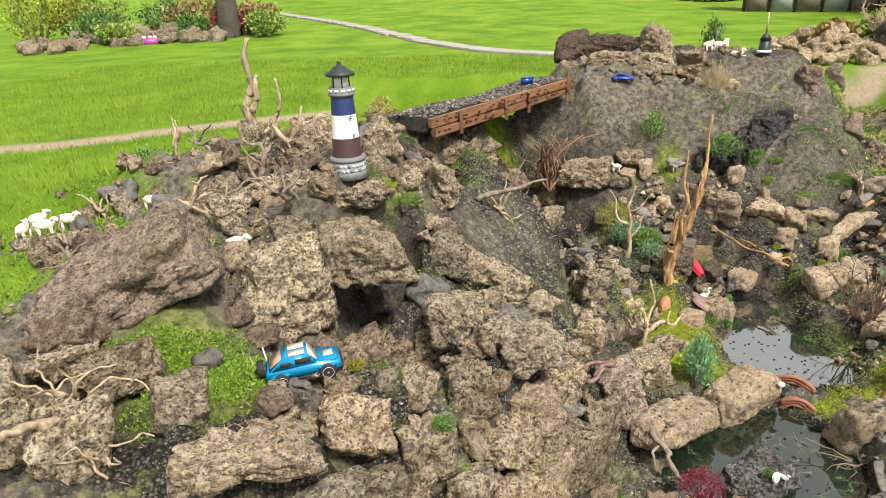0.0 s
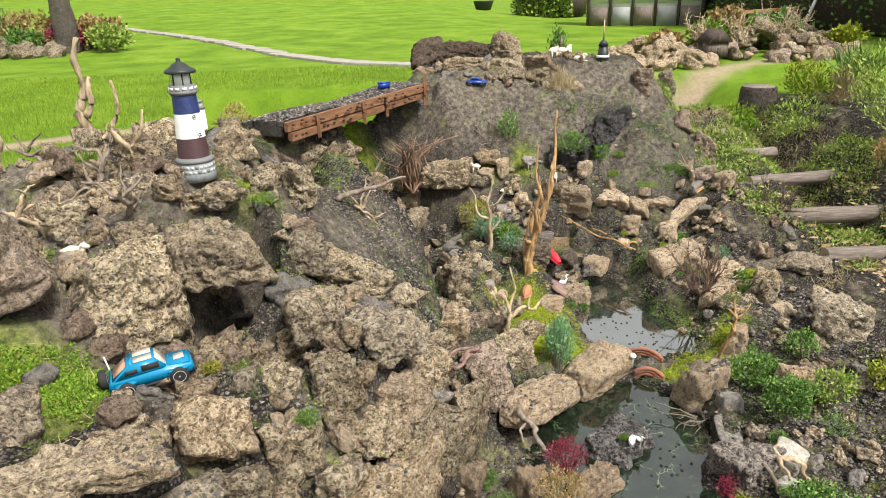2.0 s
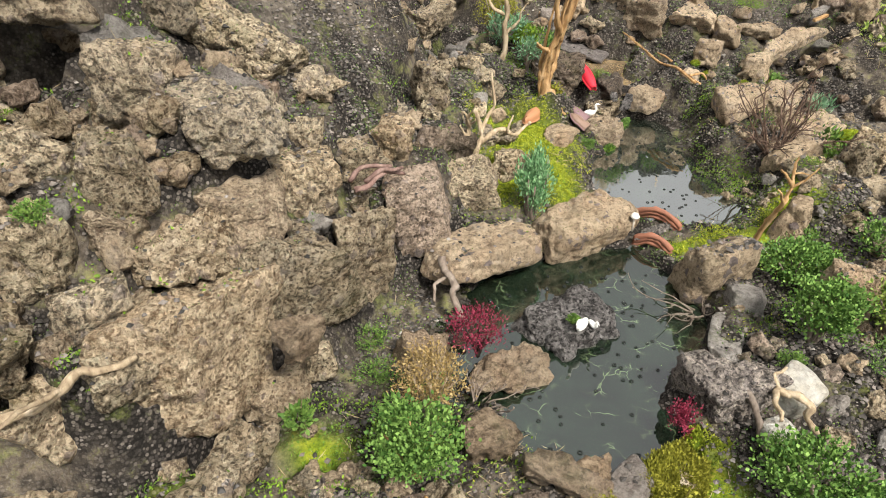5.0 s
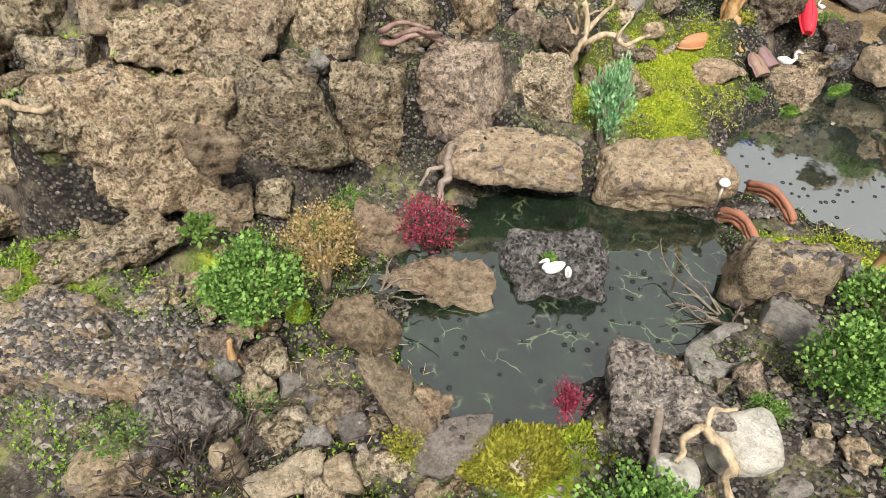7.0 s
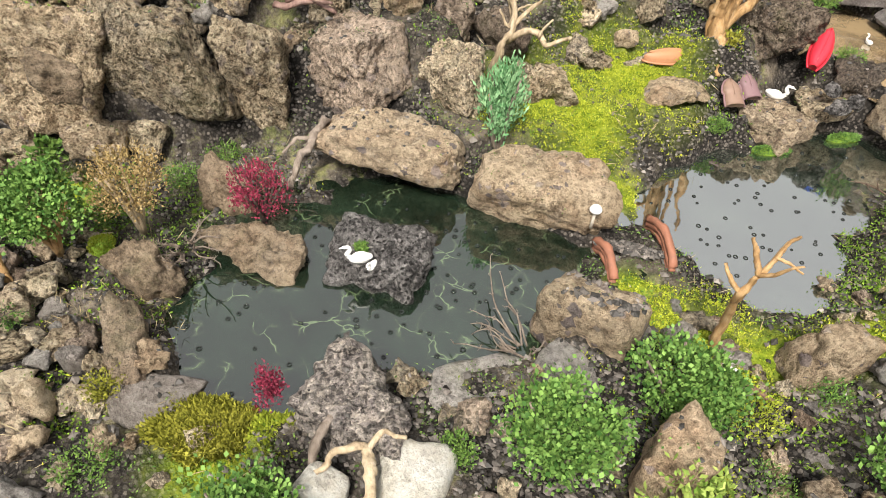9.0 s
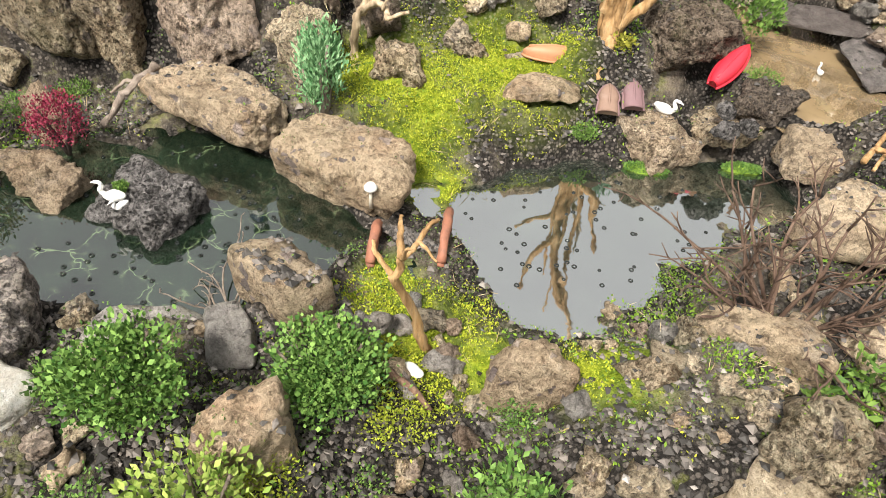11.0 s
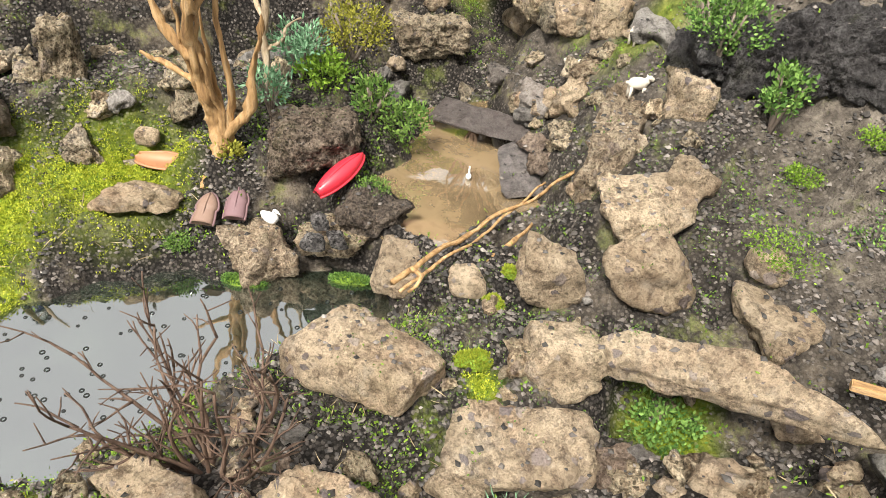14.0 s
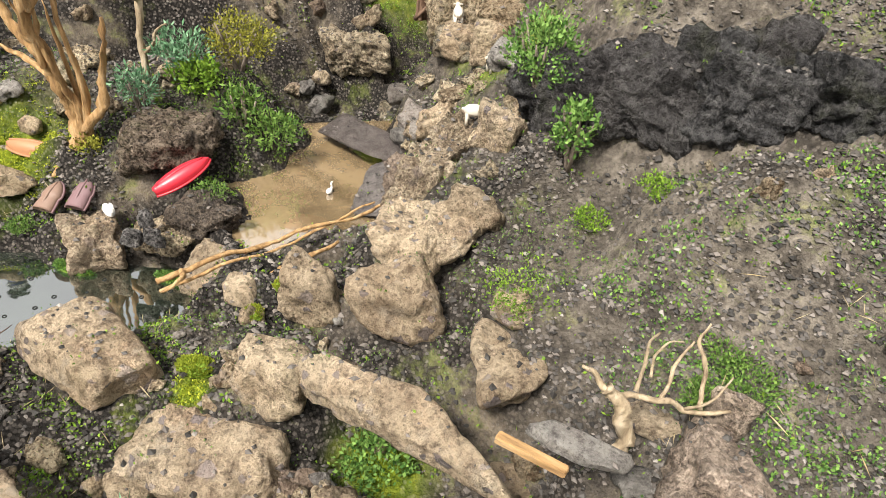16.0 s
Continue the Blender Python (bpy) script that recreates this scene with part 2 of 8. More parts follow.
def ground(x, y):
    """Height of the bare ground at a place (arrays or numbers)."""
    X, Y = np.asarray(x, float), np.asarray(y, float)
    # valley floor by the ponds, rising a little towards the walk's start
    H = 0.10 + 0.20 * np.clip((0.2 - X) / 1.0, 0, 2) * np.clip((1.6 - Y) / 1.0, 0, 1.0) + 0.10 * np.clip((X - 2.2) / 0.6, 0, 1) + 0.0 * Y
    # lawn level behind and to the west
    H = ridge(H, X, Y, -30.5, 1.0, 1.0, -30.5, 40, 1.0, 28.6, 1.6)
    H = ridge(H, X, Y, -40, 36.2, 1.0, 40, 36.2, 1.0, 28.0, 1.2)
    H = ridge(H, X, Y, -4.0, 8.0, 1.0, -1.6, 5.0, 1.0, 0.9, 0.9)
    H = ridge(H, X, Y, 34.0, -10, 0.85, 34.0, 40, 0.95, 29.3, 0.45)
    # lighthouse hill
    H = ridge(H, X, Y, -0.42, 2.68, 1.36, -0.75, 2.9, 1.32, 0.12, 0.75)
    H = ridge(H, X, Y, -0.55, 3.4, 1.28, -0.6, 4.1, 1.28, 0.15, 0.9)
    H = ridge(H, X, Y, -1.9, 2.6, 1.05, -0.8, 2.7, 1.22, 0.30, 0.5)
    H = ridge(H, X, Y, -1.0, 1.9, 1.13, -1.7, 1.3, 1.08, 0.20, 0.7)
    H = ridge(H, X, Y, -0.12, 2.36, 0.96, -0.55, 2.25, 1.08, 0.08, 1.3)
    H = ridge(H, X, Y, -0.2, 2.95, 1.20, 0.05, 3.25, 1.05, 0.08, 1.3)
    H = ridge(H, X, Y, 0.06, 4.3, 1.05, 0.24, 3.1, 1.0, 0.05, 1.15)
    H = ridge(H, X, Y, 0.20, 2.15, 0.88, 0.40, 2.75, 0.76, 0.05, 1.2)
    # car terrace and the stones below it
    H = ridge(H, X, Y, -0.80, 1.55, 1.0, -0.18, 1.72, 0.90, 0.13, 2.0)
    H = ridge(H, X, Y, -0.9, 1.1, 1.0, -0.35, 1.36, 0.93, 0.10, 2.6)
    H = ridge(H, X, Y, 0.05, 1.75, 0.78, 0.30, 2.1, 0.75, 0.05, 1.5)
    # broken shoulder that runs west and north from the lighthouse
    H = ridge(H, X, Y, -2.15, 3.05, 1.14, -1.55, 3.15, 1.27, 0.14, 0.7)
    H = ridge(H, X, Y, -1.55, 3.15, 1.27, -0.85, 3.20, 1.35, 0.16, 0.7)
    # lower wall ledge
    H = ridge(H, X, Y, 0.18, 1.55, 0.50, 0.50, 2.22, 0.48, 0.10, 3.2)
    H = ridge(H, X, Y, 0.55, 2.35, 0.40, 0.80, 2.75, 0.42, 0.10, 1.6)
    H = ridge(H, X, Y, 0.50, 1.25, 0.20, 0.95, 1.25, 0.19, 0.12, 0.5)
    H = ridge(H, X, Y, 0.75, 3.1, 0.42, 0.95, 3.9, 0.44, 0.10, 1.1)
    H = ridge(H, X, Y, 0.9, 2.5, 0.15, 1.5, 2.75, 0.15, 0.10, 1.0)
    # moss bank, middle rocks, stump bank
    H = ridge(H, X, Y, 1.05, 2.9, 0.22, 1.25, 3.45, 0.24, 0.22, 0.7)
    H = ridge(H, X, Y, 1.25, 3.7, 0.34, 1.05, 4.1, 0.46, 0.12, 0.9)
    H = ridge(H, X, Y, 1.45, 3.65, 0.19, 1.72, 3.66, 0.16, 0.10, 0.8)
    H = ridge(H, X, Y, 1.50, 4.08, 0.25, 2.02, 4.10, 0.28, 0.05, 1.2)
    # banks east of the ponds
    H = ridge(H, X, Y, 1.72, 1.95, 0.17, 2.3, 2.25, 0.18, 0.18, 0.5)
    H = ridge(H, X, Y, 1.86, 2.45, 0.20, 2.2, 2.6, 0.16, 0.08, 0.6)
    H = ridge(H, X, Y, 2.5, 3.1, 0.24, 2.62, 3.6, 0.26, 0.12, 0.6)
    H = ridge(H, X, Y, 2.25, 3.6, 0.22, 2.35, 4.2, 0.30, 0.12, 0.9)
    H = ridge(H, X, Y, 2.05, 4.25, 0.32, 2.38, 4.62, 0.40, 0.06, 1.0)
    H = ridge(H, X, Y, 1.86, 4.35, 0.27, 1.92, 4.62, 0.33, 0.03, 1.6)
    # dam of the muddy pool up to the dark rock face
    H = ridge(H, X, Y, 2.10, 4.6, 0.45, 2.05, 4.95, 0.70, 0.08, 1.4)
    # bank under the gravel road
    H = ridge(H, X, Y, -0.38, 4.15, 1.18, 0.62, 5.55, 1.2, 0.10, 2.2)
    # second hill: sheep terrace, dark face, bare slope, crest
    H = ridge(H, X, Y, 1.05, 5.08, 0.66, 1.80, 4.95, 0.66, 0.08, 1.6)
    H = ridge(H, X, Y, 1.05, 5.62, 1.36, 1.90, 5.50, 1.20, 0.14, 1.5)
    H = ridge(H, X, Y, 0.95, 5.9, 1.36, 1.6, 6.5, 1.45, 0.25, 1.1)
    H = ridge(H, X, Y, 1.9, 6.6, 1.42, 2.7, 6.5, 1.38, 0.25, 0.8)
    H = ridge(H, X, Y, 1.9, 5.75, 1.2, 2.5, 5.75, 1.12, 0.15, 0.9)
    H = ridge(H, X, Y, 2.05, 5.30, 0.98, 2.35, 5.45, 1.02, 0.06, 1.3)
    H = ridge(H, X, Y, 2.55, 5.35, 0.85, 2.95, 5.7, 0.98, 0.12, 0.8)
    H = ridge(H, X, Y, 2.35, 4.95, 0.54, 2.95, 5.15, 0.60, 0.16, 1.0)
    H = ridge(H, X, Y, 3.2, 4.6, 0.45, 3.6, 6.5, 0.80, 0.30, 0.5)
    # ravine under the plank bridge, and its stream
    H = dig(H, X, Y, 0.36, 4.88, 0.50, 0.62, 5.00, 0.27, 0.14, 3.2, 0.06)
    H = dig(H, X, Y, 0.62, 5.00, 0.26, 0.98, 4.66, 0.17, 0.10, 2.2)
    # even gravel ramp on the lighthouse hill's east flank
    d, _ = seg(X, Y, 0.22, 2.95, 0.40, 3.62)
    k = np.clip((0.30 - d) / 0.12, 0, 1)
    H = H + (0.416 - 0.997 * X + 0.228 * Y - H) * k * k * (3 - 2 * k)
    # hollow under the capstone
    H = dig(H, X, Y, -0.29, 1.92, 0.86, -0.20, 2.35, 0.80, 0.08, 6.0, 0.02)
    # gully below the fallen stone
    H = dig(H, X, Y, 2.62, 4.40, 0.16, 2.80, 4.62, 0.16, 0.07, 1.4)
    # pond beds
    H = dig(H, X, Y, 1.24, 2.36, -0.10, 1.60, 2.56, -0.10, 0.08, 1.8)
    H = dig(H, X, Y, 1.22, 2.05, -0.10, 1.66, 2.45, -0.10, 0.10, 1.8)
    H = dig(H, X, Y, 1.36, 1.83, -0.10, 1.52, 1.80, -0.10, 0.08, 1.8)
    H = dig(H, X, Y, 1.50, 1.95, -0.10, 1.72, 2.35, -0.10, 0.05, 1.8)
    H = dig(H, X, Y, 2.03, 3.12, -0.10, 1.72, 3.12, -0.10, 0.05, 1.8)
    H = dig(H, X, Y, 1.74, 3.25, -0.10, 1.95, 3.25, -0.10, 0.10, 1.8)
    H = dig(H, X, Y, 1.72, 3.45, -0.10, 1.90, 3.55, -0.10, 0.07, 1.8)
    H = dig(H, X, Y, 1.76, 3.65, -0.10, 1.84, 3.88, -0.10, 0.06, 1.8)
    H = dig(H, X, Y, -0.34, 2.20, 0.60, -0.22, 2.42, 0.60, 0.07, 4.0)
    H = dig(H, X, Y, 1.30, 4.50, 0.08, 1.50, 4.46, 0.08, 0.06, 1.2)
    H = dig(H, X, Y, 1.50, 4.44, 0.08, 1.70, 4.25, 0.08, 0.02, 1.2)
    # the far lawn climbs gently
    H = H + 0.036 * np.clip(Y - 13, 0, 60) * np.clip((7 - X) / 5, 0, 1)
    return H


# ---------------------------------------------------------------- noise for shaping
def hash3(i, j, k):
    h = (i * 374761393 + j * 668265263 + k * 2147483647) & 0xFFFFFFFF
    h = ((h ^ (h >> 13)) * 1274126177) & 0xFFFFFFFF
    return ((h ^ (h >> 16)) & 0xFFFF) / 32767.5 - 1.0


def vnoise(P):
    """Smooth value noise, -1 to 1, at the rows of P."""
    Q = np.floor(P).astype(np.int64)
    f = P - Q
    f = f * f * (3 - 2 * f)
    out = 0.0
    for a in (0, 1):
        for b in (0, 1):
            for c in (0, 1):
                w = (f[:, 0] if a else 1 - f[:, 0]) * (f[:, 1] if b else 1 - f[:, 1]) * (f[:, 2] if c else 1 - f[:, 2])
                out = out + w * hash3(Q[:, 0] + a, Q[:, 1] + b, Q[:, 2] + c)
    return out


def fbm(P, octaves=4, gain=0.5):
    out, amp = 0.0, 1.0
    for k in range(octaves):
        out, amp = out + amp * vnoise(P * 2.03**k + 17.3 * k), amp * gain
    return out


def relief(x, y):
    """The finished ground: the height plan with lumps and grit in the planted part."""
    x, y = np.asarray(x, float), np.asarray(y, float)
    h = ground(x, y)
    P = np.stack([x.ravel(), y.ravel(), h.ravel()], 1)
    n = (fbm(P * 5.0, 4, 0.55) * 0.035 + fbm(P * 31.0, 3, 0.6) * 0.012 - np.abs(fbm(P * 12.0, 3, 0.6)) * 0.022).reshape(h.shape)
    soft = np.clip(garden(x, y), 0.06, 1) * (1 - 0.8 * np.clip((0.26 - seg(x, y, 0.22, 2.95, 0.40, 3.62)[0]) / 0.1, 0, 1))
    return h + n * soft


def garden(x, y):
    """1 in the rock garden, 0 on the lawn."""
    west = (x + 1.75 - 0.12 * np.sin(3 * y)) / 0.25
    north = (7.9 - y) / 0.3
    line = (x + 2.55 - (y - 3.0) * 0.62) / 0.25          # sandy path edge, running north-east
    east = np.where(x > 3.4, np.minimum((6.0 - x) / 0.3, (7.0 - y) / 0.3), 1.0)
    return np.clip(np.minimum(np.minimum(west, north), np.minimum(np.maximum(line, 0), east)), 0, 1)


# ---------------------------------------------------------------- ground sheet
def axis_steps(lo, hi, step, far):
    core = np.arange(lo, hi + 1e-6, step)
    out, d, p = [], step, hi
    while p < far:
        d *= 1.16
        p += d
        out.append(p)
    low, d, p = [], step, lo
    while p > -far:
        d *= 1.16
        p -= d
        low.append(p)
    return np.array(low[::-1] + list(core) + out)


def mesh_from(name, V, F, smooth=True):
    me = bpy.data.meshes.new(name)
    if hasattr(F, "shape") and F.ndim == 2:
        V, (n, k) = np.asarray(V, np.float32), F.shape
        me.vertices.add(len(V))
        me.vertices.foreach_set("co", V.ravel())
        me.loops.add(n * k)
        me.loops.foreach_set("vertex_index", F.astype(np.int32).ravel())
        me.polygons.add(n)
        me.polygons.foreach_set("loop_start", np.arange(0, n * k, k, dtype=np.int32))
        me.update(calc_edges=True)
    else:
        me.from_pydata(V.tolist() if hasattr(V, "tolist") else V, [], F.tolist() if hasattr(F, "tolist") else F)
    me.polygons.foreach_set("use_smooth", np.full(len(me.polygons), smooth))
    me.update()
    return me


def ground_material():
    m, n, l, b = nodes("garden_ground", 0.9, 0, 0.1)
    p = place(n)
    at = n.new("ShaderNodeAttribute")
    at.attribute_name = "cover"
    sep = n.new("ShaderNodeSeparateColor")
    l.new(at.outputs["Color"], sep.inputs[0])
    big, mid, fine = tex_noise(n, l, 3.5, 6, 0.65, p), tex_noise(n, l, 26, 5, 0.7, p), tex_noise(n, l, 150, 3, 0.75, p)
    soil = ramp(n, l, big, ((0.38, (0.032, 0.028, 0.025)), (0.5, (0.075, 0.064, 0.053)), (0.66, (0.22, 0.18, 0.135))))
    soil = mix(n, l, times(n, l, level(n, l, fine, 0.52, 0.66), 0.6), soil, (0.27, 0.245, 0.215))
    soil = mix(n, l, times(n, l, level(n, l, mid, 0.55, 0.4), 0.55), soil, (0.035, 0.03, 0.026))
    chip = n.new("ShaderNodeTexVoronoi")
    chip.inputs["Scale"].default_value = 105
    l.new(p, chip.inputs["Vector"])
    cs = n.new("ShaderNodeSeparateColor")
    l.new(chip.outputs["Color"], cs.inputs[0])
    chips = ramp(n, l, cs.outputs[0], ((0.0, (0.016, 0.014, 0.013)), (0.5, (0.062, 0.055, 0.049)), (0.8, (0.13, 0.112, 0.097)), (0.96, (0.20, 0.175, 0.15)), (1.0, (0.32, 0.29, 0.26))))
    chips = mix(n, l, level(n, l, chip.outputs["Distance"], 0.42, 0.62), chips, (0.012, 0.011, 0.01))
    soil = mix(n, l, times(n, l, level(n, l, big, 0.62, 0.50), 0.85), soil, chips)
    pale = ramp(n, l, mid, ((0.32, (0.05, 0.043, 0.036)), (0.49, (0.145, 0.124, 0.101)), (0.66, (0.27, 0.235, 0.192))))
    soil = mix(n, l, times(n, l, at.outputs["Alpha"], level(n, l, big, 0.30, 0.46)), soil, pale)
    moss = ramp(n, l, mid, ((0.3, (0.05, 0.085, 0.012)), (0.5, (0.19, 0.26, 0.02)), (0.7, (0.40, 0.44, 0.038))))
    thin = level(n, l, tex_noise(n, l, 7, 7, 0.75, p), 0.55, 0.66)
    mossy = times(n, l, sep.outputs[1], level(n, l, mid, 0.10, 0.30))
    mossy = times(n, l, mossy, times(n, l, thin, 0.35), "MAXIMUM")
    c = mix(n, l, mossy, soil, moss)
    grass = ramp(n, l, tex_noise(n, l, 1.1, 7, 0.7, p), ((0.36, (0.095, 0.165, 0.012)), (0.5, (0.15, 0.25, 0.018)), (0.64, (0.22, 0.32, 0.035))))
    grass = mix(n, l, times(n, l, level(n, l, fine, 0.42, 0.6), 0.5), grass, (0.09, 0.2, 0.012))
    c = mix(n, l, sep.outputs[0], c, grass)
    sand = ramp(n, l, mid, ((0.3, (0.30, 0.23, 0.16)), (0.7, (0.44, 0.35, 0.25))))
    c = mix(n, l, sep.outputs[2], c, sand)
    l.new(c, b.inputs["Base Color"])
    bump(n, l, b, chip.outputs["Distance"], -0.8, 0.006, bump(n, l, b, fine, 0.8, 0.01, bump(n, l, b, mid, 0.7, 0.025)))
    return m


gx, gy = axis_steps(-2.6, 3.9, 0.018, 170), axis_steps(0.2, 6.9, 0.018, 170)
GX, GY = np.meshgrid(gx, gy)
GZ = relief(GX, GY)
nx, ny = len(gx), len(gy)
idx = np.arange(nx * ny).reshape(ny, nx)
quads = np.stack([idx[:-1, :-1], idx[:-1, 1:], idx[1:, 1:], idx[1:, :-1]], -1).reshape(-1, 4)
ground_mesh = mesh_from("ground", np.stack([GX, GY, GZ], -1).reshape(-1, 3), quads)
ground_ob = tagged(new("ground", ground_mesh), "stony garden soil with moss running out into mown green lawn", "ground", "", "structure")


def blob(x, y, r, X, Y):
    return np.clip(1.25 - np.hypot(X - x, Y - y) / r, 0, 1)


# land cover: lawn, moss, bare sandy path
G = garden(GX, GY)
lawn = 1 - G
moss = np.zeros_like(GX)
for x, y, r in ((1.15, 3.0, 0.22), (1.22, 3.35, 0.25), (1.32, 3.05, 0.16), (1.45, 2.95, 0.13), (1.55, 3.0, 0.10), (-0.72, 1.62, 0.22), (-0.55, 1.60, 0.16), (-0.05, 1.9, 0.14), (1.72, 1.62, 0.12), (2.05, 2.75, 0.14), (2.2, 2.85, 0.12), (1.85, 2.75, 0.08), (2.35, 3.05, 0.12), (2.42, 4.05, 0.05), (1.55, 5.05, 0.12), (1.25, 5.05, 0.08), (-1.75, 2.7, 0.35), (-1.6, 1.9, 0.25), (2.62, 4.45, 0.12), (0.5, 1.3, 0.14), (0.7, 1.6, 0.1), (0.1, 5.0, 0.3), (-0.2, 2.75, 0.12)):
    moss = np.maximum(moss, blob(x, y, r, GX, GY))
d1, _ = seg(GX, GY, -9.0, 3.2, -3.4, 4.75)
d2, _ = seg(GX, GY, -3.4, 4.75, 0.2, 6.9)
sandy = np.clip(1.5 - np.minimum(d1, d2) / 0.14, 0, 1)
d3, _ = seg(GX, GY, 2.2, 8.6, 4.2, 7.9)
d4, _ = seg(GX, GY, 4.2, 7.9, 9.5, 11.2)
sandy = np.maximum(sandy, np.clip(1.4 - np.minimum(d3, d4) / 0.16, 0, 1))
pale_soil = np.zeros_like(GX)
for x, y, rad in ((2.75, 5.15, 0.35), (2.95, 5.5, 0.4), (2.5, 5.0, 0.25), (0.75, 1.12, 0.22), (-0.6, 2.8, 0.6), (-1.3, 2.6, 0.7), (1.5, 5.6, 0.6), (2.4, 5.9, 0.6), (-1.2, 1.7, 0.5), (0.2, 3.0, 0.18), (0.36, 3.4, 0.2), (-0.4, 3.4, 0.5), (1.9, 5.6, 0.9), (2.2, 5.3, 0.5), (-0.9, 2.2, 0.6), (1.2, 5.6, 0.7), (2.7, 6.0, 0.7), (-1.5, 3.1, 0.7)):
    pale_soil = np.maximum(pale_soil, blob(x, y, rad, GX, GY))
cover = ground_mesh.color_attributes.new("cover", "FLOAT_COLOR", "POINT")
cover.data.foreach_set("color", np.stack([lawn, moss, sandy, pale_soil], -1).ravel().astype(np.float32))
ground_mesh.materials.append(ground_material())


# ---------------------------------------------------------------- water
def water_material(name, tint, weed, clear, ior=2.8, murk=1.0):
    """Still pond water: cloudy body colour with drifting algae threads below a smooth surface."""
    m, n, l, b = nodes(name, 0.03, 0, 0.5)
    p = place(n)
    warp = n.new("ShaderNodeTexNoise")
    warp.inputs["Scale"].default_value, warp.inputs["Detail"].default_value = 7, 3
    l.new(p, warp.inputs["Vector"])
    push = n.new("ShaderNodeVectorMath")
    push.operation = "MULTIPLY_ADD"
    push.inputs[1].default_value = (0.16, 0.16, 0.16)
    l.new(warp.outputs["Color"], push.inputs[0])
    l.new(p, push.inputs[2])
    cloud = tex_noise(n, l, 5, 5, 0.6, push.outputs[0])
    c = ramp(n, l, cloud, ((0.35, tuple(k * 0.55 for k in tint)), (0.5, tint), (0.65, tuple(k * 1.5 for k in tint))))
    v = n.new("ShaderNodeTexVoronoi")
    v.feature = "DISTANCE_TO_EDGE"
    v.inputs["Scale"].default_value = 13
    l.new(push.outputs[0], v.inputs["Vector"])
    thread = times(n, l, level(n, l, v.outputs["Distance"], 0.045, 0.0), level(n, l, tex_noise(n, l, 9, 3, 0.6, p), 0.48, 0.60))
    c = mix(n, l, times(n, l, thread, 0.55 * murk), c, weed)
    l.new(c, b.inputs["Base Color"])
    b.inputs["Transmission Weight"].default_value = clear
    b.inputs["IOR"].default_value = ior
    bump(n, l, b, tex_noise(n, l, 9, 3, 0.5, p), 0.03, 0.02)
    return m


def water(name, label, z, x0, y0, x1, y1, material):
    """A still sheet that ends inside its banks."""
    n = 64
    V = [(x0 + (x1 - x0) * i / n, y0 + (y1 - y0) * j / n, z) for j in range(n + 1) for i in range(n + 1)]
    F = [(j * (n + 1) + i, j * (n + 1) + i + 1, (j + 1) * (n + 1) + i + 1, (j + 1) * (n + 1) + i) for j in range(n) for i in range(n)]
    V = np.array(V)
    low = ground(V[:, 0], V[:, 1]) < z + 0.12
    keep = [f for f in F if low[list(f)].any()]
    me = mesh_from(name, V, keep)
    me.materials.append(material)
    return tagged(new(name, me), label, "water", "", "structure")


POND = water_material("pond_water", (0.010, 0.019, 0.011), (0.13, 0.18, 0.09), 0.1, 2.15, 1.5)
POND_UP = water_material("pond_water_silty", (0.022, 0.030, 0.021), (0.08, 0.10, 0.07), 0.1, 5.2, 0.4)
MUD = water_material("muddy_water", (0.25, 0.18, 0.10), (0.30, 0.22, 0.13), 0.05, 4.2, 0.2)
water("pond_lower", "still dark pond water over a grey liner", 0.07, 0.95, 1.5, 1.98, 2.83, POND)
water("pond_upper", "still grey pond water reflecting the pale sky", 0.071, 1.42, 2.85, 2.32, 4.18, POND_UP)
water("pool_muddy", "cloudy brown water in a small pool", 0.195, 0.95, 4.06, 1.98, 4.85, MUD)


# ---------------------------------------------------------------- stones
SPHERE = {}
for sub in (2, 3, 4, 5):
    bm = bmesh.new()
    bmesh.ops.create_icosphere(bm, subdivisions=sub, radius=1)
    SPHERE[sub] = (np.array([v.co for v in bm.verts]), np.array([[v.index for v in f.verts] for f in bm.faces]))
    bm.free()

STONE_LABEL = {
    "buff": "worn pale buff boulder bedded in gravel beside the ponds",
    "tan": "rough pitted tan conglomerate boulder bedded in the rockery",
    "rust": "reddish brown weathered boulder in the rockery",
    "brown": "smooth brown sandstone lying at the pond edge",
    "sand": "pale yellow sandstone piece lying on the soil",
    "mottled": "mottled grey and tan porous boulder at the pond edge",
    "peat": "crumbly dark brown peaty boulder with dry moss",
    "lava": "dark grey porous clinker boulder beside the water",
    "grey": "grey angular stone lying among gravel",
    "slate": "flat wet dark slate slab",
    "dark": "black glossy slag rock in the slope",
    "white": "large creamy white quartz stone on the bank",
}
stone_count = [0]
SURFACE = [(ground_mesh, Matrix(), 0)]


def cells(P, seed):
    """Distance to the nearest scattered seed point: round lumps that meet in creases."""
    Q = np.floor(P).astype(np.int64)
    out = np.full(len(P), 9.0)
    for i in (-1, 0, 1):
        for j in (-1, 0, 1):
            for k in (-1, 0, 1):
                c = Q + [i, j, k]
                s = np.stack([hash3(c[:, 0] + seed, c[:, 1], c[:, 2]), hash3(c[:, 0], c[:, 1] + seed + 57, c[:, 2]), hash3(c[:, 0], c[:, 1], c[:, 2] + seed + 131)], 1) * 0.5 + 0.5
                out = np.minimum(out, np.linalg.norm(c + s - P, axis=1))
    return out


